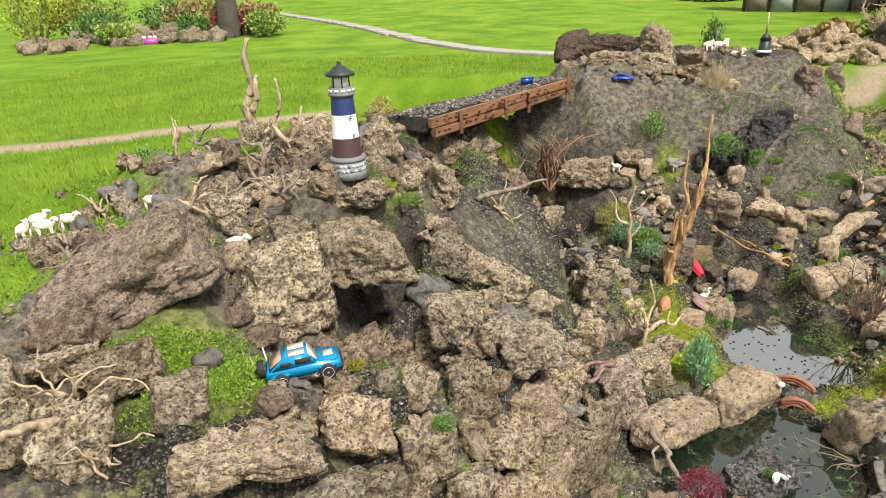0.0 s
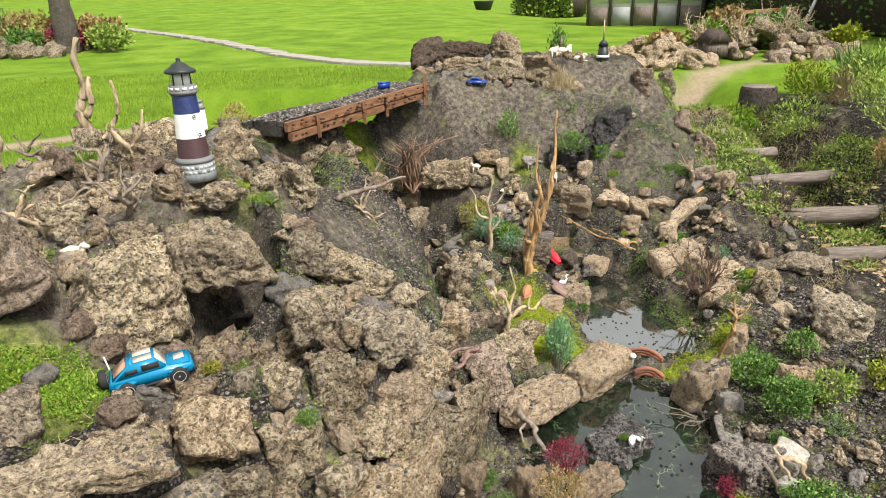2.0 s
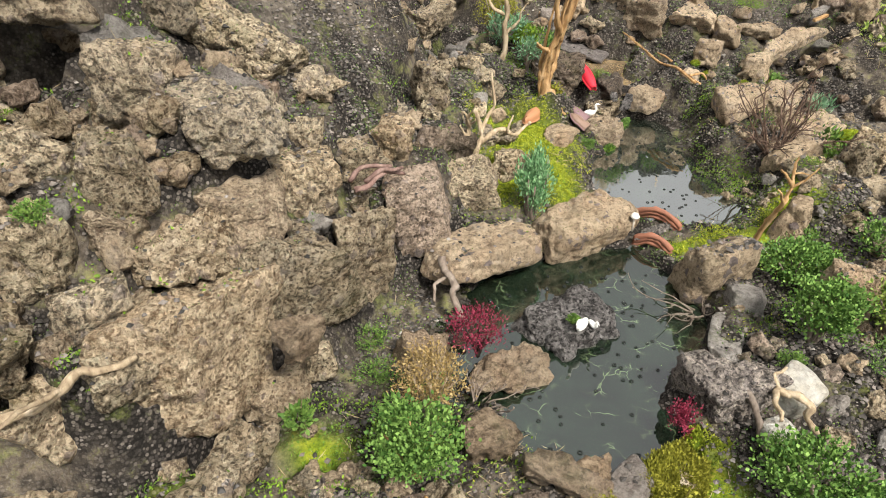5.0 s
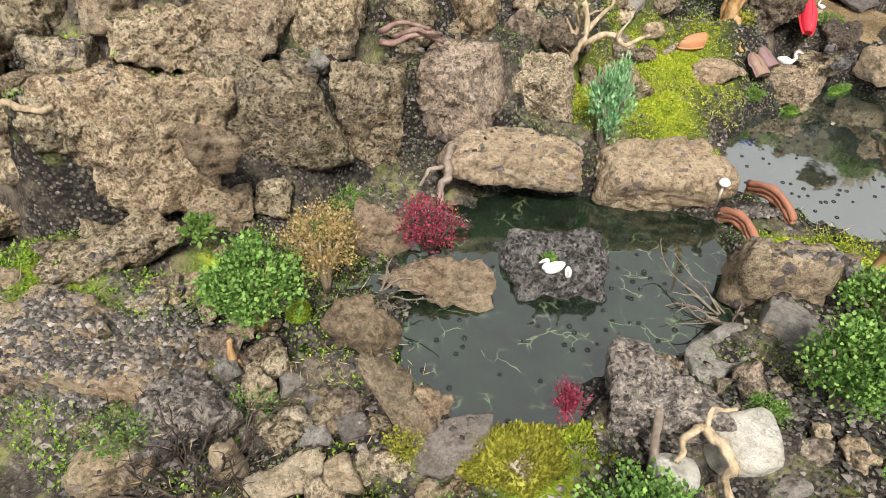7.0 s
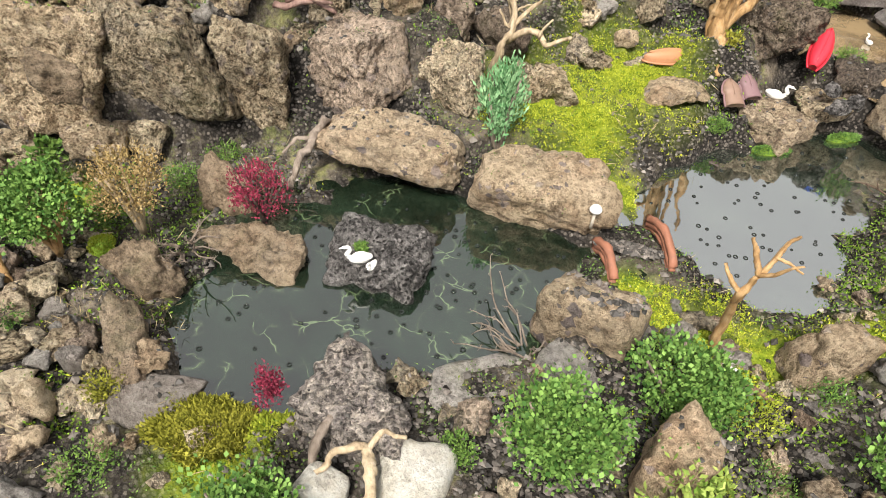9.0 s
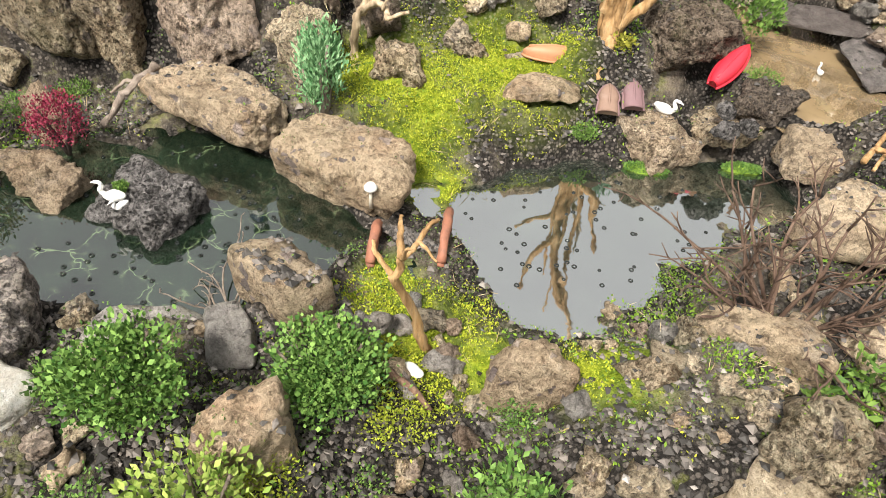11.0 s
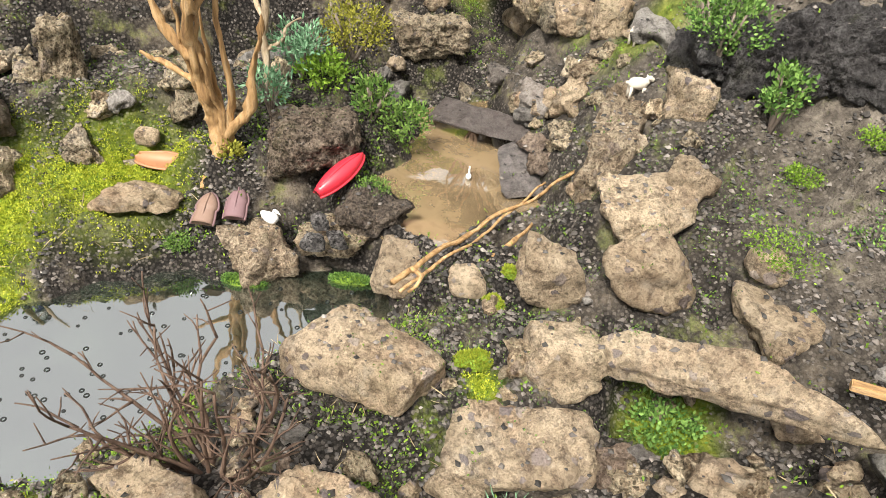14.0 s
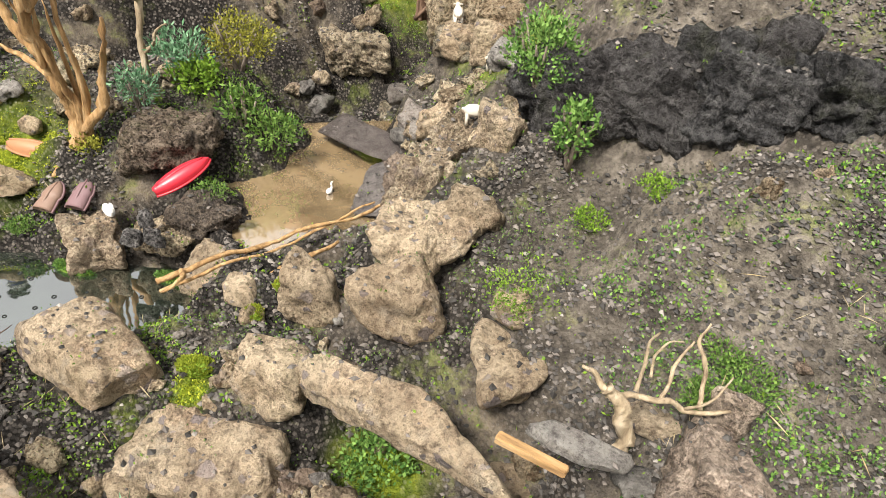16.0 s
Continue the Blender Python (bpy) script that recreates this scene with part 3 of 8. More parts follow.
def stone_shape(w, d, h, seed, sub, kind="tan", worn=1.0):
    r = np.random.RandomState(seed)
    n, F = SPHERE[sub]
    # a broken block: flat faces, corners knocked off, edges only lightly worn
    k = {"white": 5, "brown": 40, "slate": 34, "grey": 26, "dark": 26, "buff": 10, "lava": 9, "mottled": 12, "peat": 10}.get(kind, r.uniform(14, 30))
    U = [np.array(u, float) + r.normal(size=3) * 0.20 for u in ((1, 0, 0), (-1, 0, 0), (0, 1, 0), (0, -1, 0), (0, 0, 1), (0, 0, -1))]
    D = list(r.uniform(0.78, 1.0, 6))
    for _ in range({"white": 3, "slate": 4, "brown": 8}.get(kind, 8) if worn > 0.4 else 2):
        u = r.normal(size=3)
        U.append(u / np.abs(u).max())
        D.append(r.uniform(0.84, 1.15) if kind == "brown" else r.uniform(0.92, 1.4))
    U = np.array([u / np.linalg.norm(u) for u in U])
    away = np.maximum(n @ U.T, 0) / np.array(D)
    p = n / ((away ** k).sum(1, keepdims=True) ** (1 / k))
    lo, hi = p.min(0), p.max(0)
    p = (p - (lo + hi) / 2) / (hi - lo) * 2
    size = np.array([w, d, h]) / 2
    if kind == "slate":
        size[2] *= 0.3
    q = p * size
    m = float(np.cbrt(w * d * h))
    off = r.uniform(-50, 50, 3)
    rough = {"brown": 0.95, "slate": 0.25, "white": 0.4, "grey": 0.4, "dark": 1.2, "buff": 0.75}.get(kind, 1.0) * worn
    a = fbm(q * (2.6 / m) + off, 4, 0.55) * 0.05 * m
    a = a - np.maximum(0, fbm(q * (3.4 / m) + off + 31, 3, 0.6) - 0.32) * 0.09 * m * rough
    a = a - np.abs(fbm(q * 9.0 + off + 7, 3, 0.6)) * 0.020 * min(1.0, m / 0.2) * (0.3 + 0.7 * rough)
    f = fbm(q * 24.0 + off, 3, 0.6)
    b = (-np.abs(f) + 0.3) * 0.017 * min(1.0, m / 0.15)
    if rough > 0.45 and sub >= 4:
        lump = 0.62 - cells(q * 34.0 + off, seed % 97)
        pore = np.clip(0.30 - cells(q * 21.0 - off, seed % 89), 0, 1)
        b = b + lump * 0.012 * min(1.0, m / 0.15) - pore * 0.036 * min(1.0, m / 0.15)
        if sub >= 5:
            b = b + (0.6 - cells(q * 70.0 + off, seed % 83)) * 0.006
    q = q + n * (a * (0.4 + 0.6 * rough) + b * rough)[:, None]
    return q, F


def stone(kind, x, y, z, w, d, h, yaw, tip=0, lean=0, worn=1.0, name="rock", seed=0):
    stone_count[0] += 1
    big = max(w, h)
    sub = 5 if big > 0.27 else 4 if big > 0.13 else 3
    q, F = stone_shape(w, d, h, seed or 100 + stone_count[0], sub, kind, worn)
    me = mesh_from(name, q, F)
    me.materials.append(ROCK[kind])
    ob = tagged(new(name, me), STONE_LABEL[kind], "rock", kind + " rocks")
    ob.matrix_world = pose(x, y, z, lean, tip, yaw)
    SURFACE.append((me, ob.matrix_world.copy(), 2 if kind in ("white", "lava", "brown") else 1))
    return ob


stone("tan", 1.84, 4.77, 0.46, 0.50, 0.15, 0.28, 139)
stone("buff", 2.690, 4.45, 0.432, 0.57, 0.12, 0.115, 45, tip=-11, worn=0.6)
stone("grey", 2.89, 4.725, 0.535, 0.19, 0.06, 0.03, 42, tip=-8, worn=0.4)
stone("slate", 1.25, 4.64, 0.275, 0.45, 0.17, 0.13, 32, tip=-3, lean=12)
stone("slate", 1.55, 4.63, 0.235, 0.30, 0.15, 0.11, -17, tip=6, lean=10)
stone("buff", 0.70, 1.20, 0.165, 0.78, 0.26, 0.13, 24, worn=1.0)
stone("brown", 0.658, 1.687, 0.42, 0.15, 0.07, 0.15, 60, tip=8)
stone("rust", -1.03, 1.86, 1.17, 0.66, 0.47, 0.28, 34, tip=-22)
stone("tan", -0.56, 2.10, 1.05, 0.42, 0.30, 0.41, 22)
stone("tan", -0.24, 2.29, 1.10, 0.39, 0.28, 0.27, 14)
stone("tan", -0.45, 2.24, 0.80, 0.14, 0.10, 0.16, 18)
stone("tan", 0.11, 2.14, 0.88, 0.24, 0.18, 0.26, 6)
stone("tan", 0.37, 2.09, 0.77, 0.33, 0.24, 0.27, -1)
stone("tan", 0.01, 2.16, 0.75, 0.16, 0.11, 0.16, 8)
stone("tan", 0.21, 1.83, 0.76, 0.20, 0.14, 0.24, 4)
stone("tan", -0.07, 1.67, 0.91, 0.09, 0.06, 0.08, 13)
stone("tan", -0.05, 2.05, 0.64, 0.15, 0.10, 0.19, 10)
stone("tan", -0.15, 1.54, 0.83, 0.24, 0.17, 0.23, 16)
stone("tan", -0.38, 1.24, 0.96, 0.40, 0.29, 0.10, 28)
stone("tan", -0.65, 1.43, 0.97, 0.20, 0.14, 0.22, 32)
stone("tan", -0.88, 1.51, 1.03, 0.28, 0.20, 0.19, 37)
stone("tan", -0.79, 1.15, 1.03, 0.24, 0.17, 0.26, 41)
stone("tan", -1.11, 1.30, 1.00, 0.25, 0.18, 0.30, 45)
stone("tan", -1.05, 1.49, 1.07, 0.24, 0.17, 0.10, 41)
stone("tan", 0.06, 1.61, 0.67, 0.20, 0.14, 0.26, 9)
stone("tan", -0.09, 1.47, 0.66, 0.24, 0.17, 0.19, 14)
stone("tan", -0.35, 2.61, 1.26, 0.34, 0.25, 0.12, 14)
stone("tan", -0.03, 2.99, 1.16, 0.20, 0.14, 0.28, 7)
stone("tan", -0.59, 2.55, 1.32, 0.15, 0.11, 0.19, 19)
stone("tan", 0.22, 2.60, 0.85, 0.47, 0.24, 0.20, 2, tip=30)
stone("tan", -1.59, 2.41, 1.11, 0.26, 0.19, 0.09, 37)
stone("grey", -0.50, 1.16, 0.91, 0.13, 0.10, 0.06, 33)
stone("slate", -0.26, 2.52, 0.74, 0.15, 0.11, 0.09, 13)
stone("tan", 0.91, 5.10, 0.66, 0.50, 0.36, 0.24, -6)
stone("tan", 1.17, 4.97, 0.61, 0.23, 0.16, 0.13, -9)
stone("tan", 1.25, 5.13, 0.76, 0.24, 0.18, 0.11, -10)
stone("tan", 1.18, 6.01, 1.41, 0.39, 0.28, 0.16, -8)
stone("tan", 1.56, 6.02, 1.36, 0.37, 0.26, 0.21, -11)
stone("tan", 1.92, 6.17, 1.29, 0.27, 0.20, 0.23, -14)
stone("tan", 0.40, 1.65, 0.34, 0.54, 0.20, 0.46, 65, worn=0.85)
stone("tan", 0.585, 1.97, 0.34, 0.44, 0.18, 0.44, 52, worn=0.8)
stone("tan", 0.70, 2.215, 0.29, 0.22, 0.13, 0.40, 43, worn=0.8)
stone("rust", 0.85, 2.50, 0.31, 0.30, 0.22, 0.31, 34)
stone("tan", 0.98, 2.73, 0.29, 0.29, 0.21, 0.26, 28)
stone("buff", 1.07, 2.475, 0.165, 0.47, 0.26, 0.20, 40)
stone("buff", 1.465, 2.765, 0.13, 0.46, 0.27, 0.24, 38)
stone("buff", 1.91, 2.50, 0.19, 0.25, 0.20, 0.27, 15)
stone("lava", 1.375, 2.225, 0.075, 0.33, 0.27, 0.21, 33)
stone("brown", 1.16, 1.69, 0.12, 0.18, 0.13, 0.15, 20, lean=14)
stone("brown", 1.37, 1.575, 0.115, 0.27, 0.09, 0.14, -15, tip=6)
stone("mottled", 1.83, 1.92, 0.155, 0.28, 0.22, 0.19, 20, seed=7)
stone("grey", 1.525, 1.585, 0.10, 0.20, 0.12, 0.07, 50)
stone("brown", 0.93, 2.00, 0.13, 0.18, 0.14, 0.18, 43)
stone("tan", 0.53, 1.43, 0.18, 0.36, 0.16, 0.10, 70)
stone("tan", 0.55, 1.74, 0.13, 0.22, 0.16, 0.16, 60)
stone("mottled", 1.06, 1.24, 0.15, 0.22, 0.18, 0.15, 71)
stone("buff", 1.03, 1.09, 0.15, 0.17, 0.13, 0.15, 80)
stone("sand", 1.20, 1.24, 0.13, 0.08, 0.06, 0.12, 67)
stone("sand", 1.30, 1.30, 0.10, 0.18, 0.10, 0.05, 59)
stone("grey", 1.99, 2.35, 0.17, 0.15, 0.11, 0.09, -2)
stone("tan", 0.21, 1.60, 0.53, 0.20, 0.15, 0.18, 69)
stone("tan", 0.33, 1.83, 0.57, 0.32, 0.25, 0.15, 60)
stone("tan", 0.44, 2.01, 0.59, 0.27, 0.20, 0.16, 54)
stone("tan", 0.53, 2.23, 0.55, 0.25, 0.19, 0.24, 47)
stone("tan", 0.62, 2.51, 0.48, 0.16, 0.12, 0.21, 39)
stone("sand", 1.39, 1.37, 0.12, 0.10, 0.07, 0.10, 51)
stone("grey", 1.14, 1.47, 0.10, 0.07, 0.06, 0.05, 55)
stone("grey", 1.22, 1.48, 0.11, 0.07, 0.05, 0.06, 52)
stone("grey", 1.33, 1.47, 0.11, 0.07, 0.05, 0.10, 47)
stone("sand", 0.97, 1.26, 0.19, 0.07, 0.05, 0.02, 71)
stone("tan", 1.11, 1.40, 0.14, 0.08, 0.06, 0.10, 60)
stone("tan", 0.63, 1.87, 0.16, 0.12, 0.09, 0.13, 38)
stone("tan", 1.16, 3.02, 0.25, 0.21, 0.16, 0.17, 43)
stone("tan", 1.60, 3.72, 0.12, 0.27, 0.21, 0.16, 22)
stone("white", 2.02, 1.925, 0.185, 0.16, 0.13, 0.11, 53)
stone("buff", 2.29, 2.34, 0.22, 0.19, 0.13, 0.24, -256)
stone("buff", 2.29, 2.89, 0.16, 0.18, 0.13, 0.23, 64)
stone("buff", 2.42, 3.37, 0.23, 0.27, 0.14, 0.15, 36, tip=-14)
stone("buff", 2.27, 3.83, 0.28, 0.34, 0.24, 0.17, 30, worn=0.6)
stone("sand", 2.69, 3.17, 0.22, 0.18, 0.11, 0.04, 29)
stone("sand", 2.40, 3.13, 0.25, 0.08, 0.06, 0.05, 47)
stone("buff", 1.39, 3.41, 0.25, 0.25, 0.16, 0.06, 62)
stone("grey", 2.30, 3.23, 0.18, 0.08, 0.06, 0.05, 47)
stone("buff", 1.08, 3.47, 0.28, 0.09, 0.06, 0.07, 64)
stone("tan", 1.64, 3.95, 0.16, 0.24, 0.17, 0.09, 54)
stone("lava", 1.67, 3.89, 0.25, 0.06, 0.04, 0.05, 75)
stone("lava", 1.73, 3.85, 0.23, 0.08, 0.06, 0.06, 76)
stone("lava", 1.75, 3.92, 0.23, 0.07, 0.05, 0.07, 74)
stone("buff", 1.88, 4.08, 0.18, 0.23, 0.16, 0.14, 46)
stone("buff", 2.58, 3.93, 0.18, 0.14, 0.10, 0.09, 27)
stone("buff", 2.60, 3.63, 0.24, 0.31, 0.19, 0.13, 34)
stone("peat", 1.68, 4.07, 0.24, 0.23, 0.15, 0.13, 50)
stone("buff", 2.10, 4.17, 0.29, 0.12, 0.09, 0.08, 38)
stone("buff", 2.22, 4.34, 0.37, 0.19, 0.14, 0.19, 58)
stone("buff", 2.35, 4.53, 0.42, 0.25, 0.18, 0.20, 48)
stone("buff", 2.17, 4.64, 0.49, 0.25, 0.18, 0.12, 49)
stone("buff", 2.45, 4.23, 0.33, 0.19, 0.14, 0.18, 56)
stone("buff", 2.56, 4.08, 0.215, 0.33, 0.22, 0.15, 60)
stone("buff", 2.18, 4.76, 0.55, 0.14, 0.10, 0.16, 46)
stone("peat", 1.36, 3.95, 0.33, 0.34, 0.27, 0.22, 82)
stone("tan", 0.57, 4.71, 0.35, 0.36, 0.26, 0.23, 69)
stone("buff", 0.61, 5.17, 0.40, 0.22, 0.16, 0.16, 61)
stone("buff", 1.24, 5.00, 0.64, 0.19, 0.14, 0.13, 57)
stone("buff", 1.99, 4.86, 0.67, 0.15, 0.11, 0.17, 47)
stone("sand", 2.42, 4.11, 0.30, 0.04, 0.03, 0.05, 63)
stone("sand", 2.47, 4.09, 0.28, 0.05, 0.03, 0.05, 63)
stone("buff", 2.48, 4.76, 0.49, 0.13, 0.09, 0.08, 36)
stone("rust", 2.93, 4.97, 0.62, 0.09, 0.04, 0.13, 37)
stone("buff", 2.84, 4.92, 0.50, 0.14, 0.06, 0.06, 43)
stone("buff", 2.76, 4.73, 0.23, 0.17, 0.08, 0.04, 55)
stone("sand", 3.01, 4.95, 0.55, 0.08, 0.06, 0.05, 33)
stone("dark", 1.81, 5.08, 0.74, 0.27, 0.07, 0.21, 63)
stone("dark", 2.11, 5.15, 0.88, 0.24, 0.06, 0.20, 56)
stone("dark", 2.24, 5.26, 0.95, 0.18, 0.05, 0.19, 50)
stone("dark", 2.32, 5.35, 1.02, 0.16, 0.04, 0.16, 46)
stone("buff", 1.37, 5.04, 0.68, 0.13, 0.10, 0.17, 69)
stone("tan", 2.61, 3.27, 0.29, 0.24, 0.18, 0.24, -32)
stone("tan", 2.86, 2.85, 0.26, 0.33, 0.24, 0.33, -39)
stone("tan", 3.22, 3.74, 0.22, 0.38, 0.27, 0.12, -36)
stone("tan", 2.50, 2.55, 0.17, 0.15, 0.11, 0.11, -38)
stone("tan", 2.75, 3.44, 0.26, 0.20, 0.14, 0.20, -33)
stone("tan", -0.76, 3.35, 1.36, 0.23, 0.17, 0.23, 18)
stone("tan", -0.30, 4.31, 1.22, 0.36, 0.26, 0.20, 8)
stone("tan", -0.99, 3.11, 1.38, 0.16, 0.12, 0.23, 22)
stone("tan", -0.38, 3.41, 1.32, 0.24, 0.17, 0.24, 12)
stone("tan", -1.95, 3.45, 1.02, 0.30, 0.24, 0.14, 34)
stone("tan", -1.43, 3.30, 1.12, 0.40, 0.31, 0.20, 27, tip=-12)
stone("tan", -1.54, 2.96, 1.08, 0.36, 0.30, 0.17, 31, tip=-10)
stone("tan", -1.14, 2.88, 1.16, 0.32, 0.26, 0.18, 26, tip=-14)
stone("peat", 0.88, 6.30, 1.50, 0.34, 0.30, 0.32, -5)
stone("tan", 1.65, 6.35, 1.52, 0.34, 0.26, 0.28, -11, tip=20)
stone("peat", 1.25, 6.45, 1.48, 0.55, 0.36, 0.24, -8)
stone("brown", 1.19, 1.96, 0.10, 0.32, 0.17, 0.09, 35)
stone("tan", 0.04, 2.52, 1.00, 0.22, 0.16, 0.22, 7)
stone("tan", 0.22, 2.64, 0.75, 0.22, 0.16, 0.17, 3)
stone("tan", 0.69, 2.74, 0.46, 0.20, 0.14, 0.20, -7)
stone("tan", 0.77, 3.27, 0.47, 0.21, 0.15, 0.25, -7)
stone("tan", -0.08, 4.27, 1.04, 0.23, 0.17, 0.17, 5)
stone("tan", -0.14, 2.69, 1.25, 0.15, 0.10, 0.16, 10)
stone("tan", -0.74, 2.61, 1.27, 0.19, 0.13, 0.18, 22)
stone("tan", -0.85, 2.41, 1.24, 0.18, 0.13, 0.18, 25)
stone("tan", -0.57, 2.36, 1.17, 0.19, 0.13, 0.12, 20)
stone("tan", 0.48, 2.36, 0.65, 0.17, 0.12, 0.13, -3)
stone("tan", -1.15, 2.34, 1.16, 0.21, 0.15, 0.08, 31)
stone("tan", 0.02, 1.78, 0.82, 0.17, 0.14, 0.18, 8)
stone("tan", 0.34, 4.62, 0.71, 0.25, 0.18, 0.16, 0)
stone("tan", 0.56, 5.22, 0.56, 0.25, 0.18, 0.20, -2)
stone("tan", 1.79, 5.65, 1.45, 0.27, 0.20, 0.13, -14)
stone("tan", 0.16, 1.40, 0.36, 0.23, 0.09, 0.22, 75)
stone("tan", 0.12, 1.34, 0.14, 0.25, 0.19, 0.08, 77)
stone("tan", 0.52, 1.34, 0.21, 0.17, 0.08, 0.05, 85)
stone("tan", 4.03, 8.07, 0.88, 0.24, 0.17, 0.36, -24)
stone("rust", 2.89, 6.03, 1.17, 0.20, 0.14, 0.29, -22)
stone("rust", 3.26, 5.39, 0.69, 0.20, 0.14, 0.32, -27)
stone("rust", 3.01, 4.90, 0.54, 0.22, 0.16, 0.23, -27)
stone("buff", 3.16, 4.81, 0.52, 0.18, 0.13, 0.20, -29)
stone("rust", 3.08, 5.48, 0.89, 0.18, 0.13, 0.25, -25)
stone("buff", 2.58, 4.72, 0.40, 0.25, 0.18, 0.09, -24)
stone("buff", 2.16, 4.59, 0.47, 0.28, 0.20, 0.12, -20)
stone("grey", 1.89, 2.19, 0.125, 0.26, 0.11, 0.07, 72, worn=0.6)
stone("white", 1.93, 1.775, 0.165, 0.095, 0.085, 0.07, 30)
stone("grey", 2.535, 2.957, 0.20, 0.15, 0.05, 0.035, -10)
stone("sand", 2.72, 3.13, 0.21, 0.17, 0.13, 0.10, 20)
stone("dark", 1.94, 5.06, 0.74, 0.30, 0.12, 0.26, 62)
stone("dark", 2.07, 5.08, 0.79, 0.30, 0.12, 0.25, 57)
stone("dark", 2.21, 5.15, 0.85, 0.30, 0.12, 0.24, 52)
stone("dark", 2.36, 5.28, 0.91, 0.28, 0.12, 0.23, 46)
stone("dark", 2.50, 5.42, 0.97, 0.28, 0.12, 0.22, 44)
stone("tan", 0.33, 2.33, 0.68, 0.20, 0.16, 0.18, 4)
stone("tan", -0.19, 1.30, 0.74, 0.26, 0.18, 0.18, 20)
stone("tan", 0.02, 1.38, 0.52, 0.30, 0.20, 0.20, 24)
stone("tan", -0.30, 1.52, 0.84, 0.12, 0.10, 0.10, 18)
stone("tan", 0.30, 1.50, 0.44, 0.16, 0.14, 0.16, 50)
stone("tan", 0.62, 2.62, 0.36, 0.20, 0.16, 0.20, 35)
stone("rust", 0.90, 3.02, 0.33, 0.20, 0.14, 0.20, 10, tip=35)
stone("rust", 0.83, 2.88, 0.38, 0.16, 0.10, 0.22, 20, tip=30)
# ---------------------------------------------------------------- tools for things
def part(name, data, material, parent=None, label="", smooth=True):
    """One mesh object, from a bmesh or from (vertices, faces), under a thing or a part."""
    if isinstance(data, tuple):
        me = mesh_from(name, data[0], data[1], smooth)
    else:
        me = bpy.data.meshes.new(name)
        data.to_mesh(me)
        data.free()
        if smooth:
            me.polygons.foreach_set("use_smooth", np.ones(len(me.polygons), bool))
    me.materials.append(material)
    ob = new(name, me)
    if label:
        ob["label"] = label
    ob.parent = parent
    return ob


def thing(name, label, category, m, group=""):
    ob = tagged(new(name), label, category, group)
    ob.empty_display_size = 0.02
    ob.matrix_world = m
    return ob


def join(pieces):
    V, F, k = [], [], 0
    for v, f in pieces:
        V.append(np.asarray(v, float))
        F += [[int(i) + k for i in q] for q in f]
        k += len(v)
    return np.concatenate(V), F


def lathe(profile, seg=28):
    """(radius, height) rows turned round z, closed at both ends."""
    V, F = [], []
    for r, z in profile:
        V += [(r * math.cos(2 * math.pi * i / seg), r * math.sin(2 * math.pi * i / seg), z) for i in range(seg)]
    for j in range(len(profile) - 1):
        for i in range(seg):
            k = (i + 1) % seg
            F.append([j * seg + i, j * seg + k, (j + 1) * seg + k, (j + 1) * seg + i])
    F += [list(range(seg))[::-1], list(range((len(profile) - 1) * seg, len(profile) * seg))]
    return np.array(V), F


def box(x, y, z, w, d, h, bevel=0.0, taper=1.0, rz=0.0):
    """A box round a centre, bevelled, its top narrowed by taper."""
    bm = bmesh.new()
    bmesh.ops.create_cube(bm, size=1)
    for v in bm.verts:
        k = taper if v.co.z > 0 else 1
        v.co = (v.co.x * w * k, v.co.y * d * k, v.co.z * h)
    if bevel:
        bmesh.ops.bevel(bm, geom=bm.edges[:], offset=bevel, segments=2, affect="EDGES")
    bmesh.ops.transform(bm, matrix=pose(x, y, z, 0, 0, rz), verts=bm.verts)
    bm.verts.index_update()
    out = np.array([v.co[:] for v in bm.verts]), [[v.index for v in f.verts] for f in bm.faces]
    bm.free()
    return out


def curve(points, per=5):
    """A smooth line through the points."""
    P = np.array(points, float)
    if len(P) < 3:
        return np.array([P[0] + (P[-1] - P[0]) * k / per for k in range(per + 1)])
    Q = np.concatenate([[2 * P[0] - P[1]], P, [2 * P[-1] - P[-2]]])
    out = []
    for i in range(1, len(Q) - 2):
        a, b, c, d = Q[i - 1 : i + 3]
        for k in range(per):
            t = k / per
            out.append(0.5 * (2 * b + (c - a) * t + (2 * a - 5 * b + 4 * c - d) * t * t + (3 * b - a - 3 * c + d) * t**3))
    return np.array(out + [P[-1]])


def tube(points, r0, r1, seg=7, per=5, knobs=0.0, seed=0):
    C = curve(points, per)
    n = len(C)
    rnd = np.random.RandomState(seed)
    V, F = [], []
    up = np.array([0.3, 0.2, 1.0])
    T = np.gradient(C, axis=0)
    for i in range(n):
        t = T[i] / (np.linalg.norm(T[i]) + 1e-9)
        a = np.cross(t, up if abs(t[2]) < 0.9 else np.array([1.0, 0.1, 0]))
        a /= np.linalg.norm(a) + 1e-9
        b = np.cross(t, a)
        r = r0 + (r1 - r0) * i / (n - 1)
        for k in range(seg):
            q = r * (1 + knobs * rnd.uniform(-1, 1))
            g = 2 * math.pi * k / seg
            V.append(C[i] + q * (math.cos(g) * a + math.sin(g) * b))
    for i in range(n - 1):
        for k in range(seg):
            m = (k + 1) % seg
            F.append([i * seg + k, i * seg + m, (i + 1) * seg + m, (i + 1) * seg + k])
    F += [list(range(seg))[::-1], list(range((n - 1) * seg, n * seg))]
    V = np.array(V)
    if knobs:
        V = V + (np.stack([fbm(V * 45 + seed, 2), fbm(V * 45 + seed + 31, 2), fbm(V * 45 + seed + 67, 2)], 1) * min(r0, 0.03) * 0.35)
    return V, F


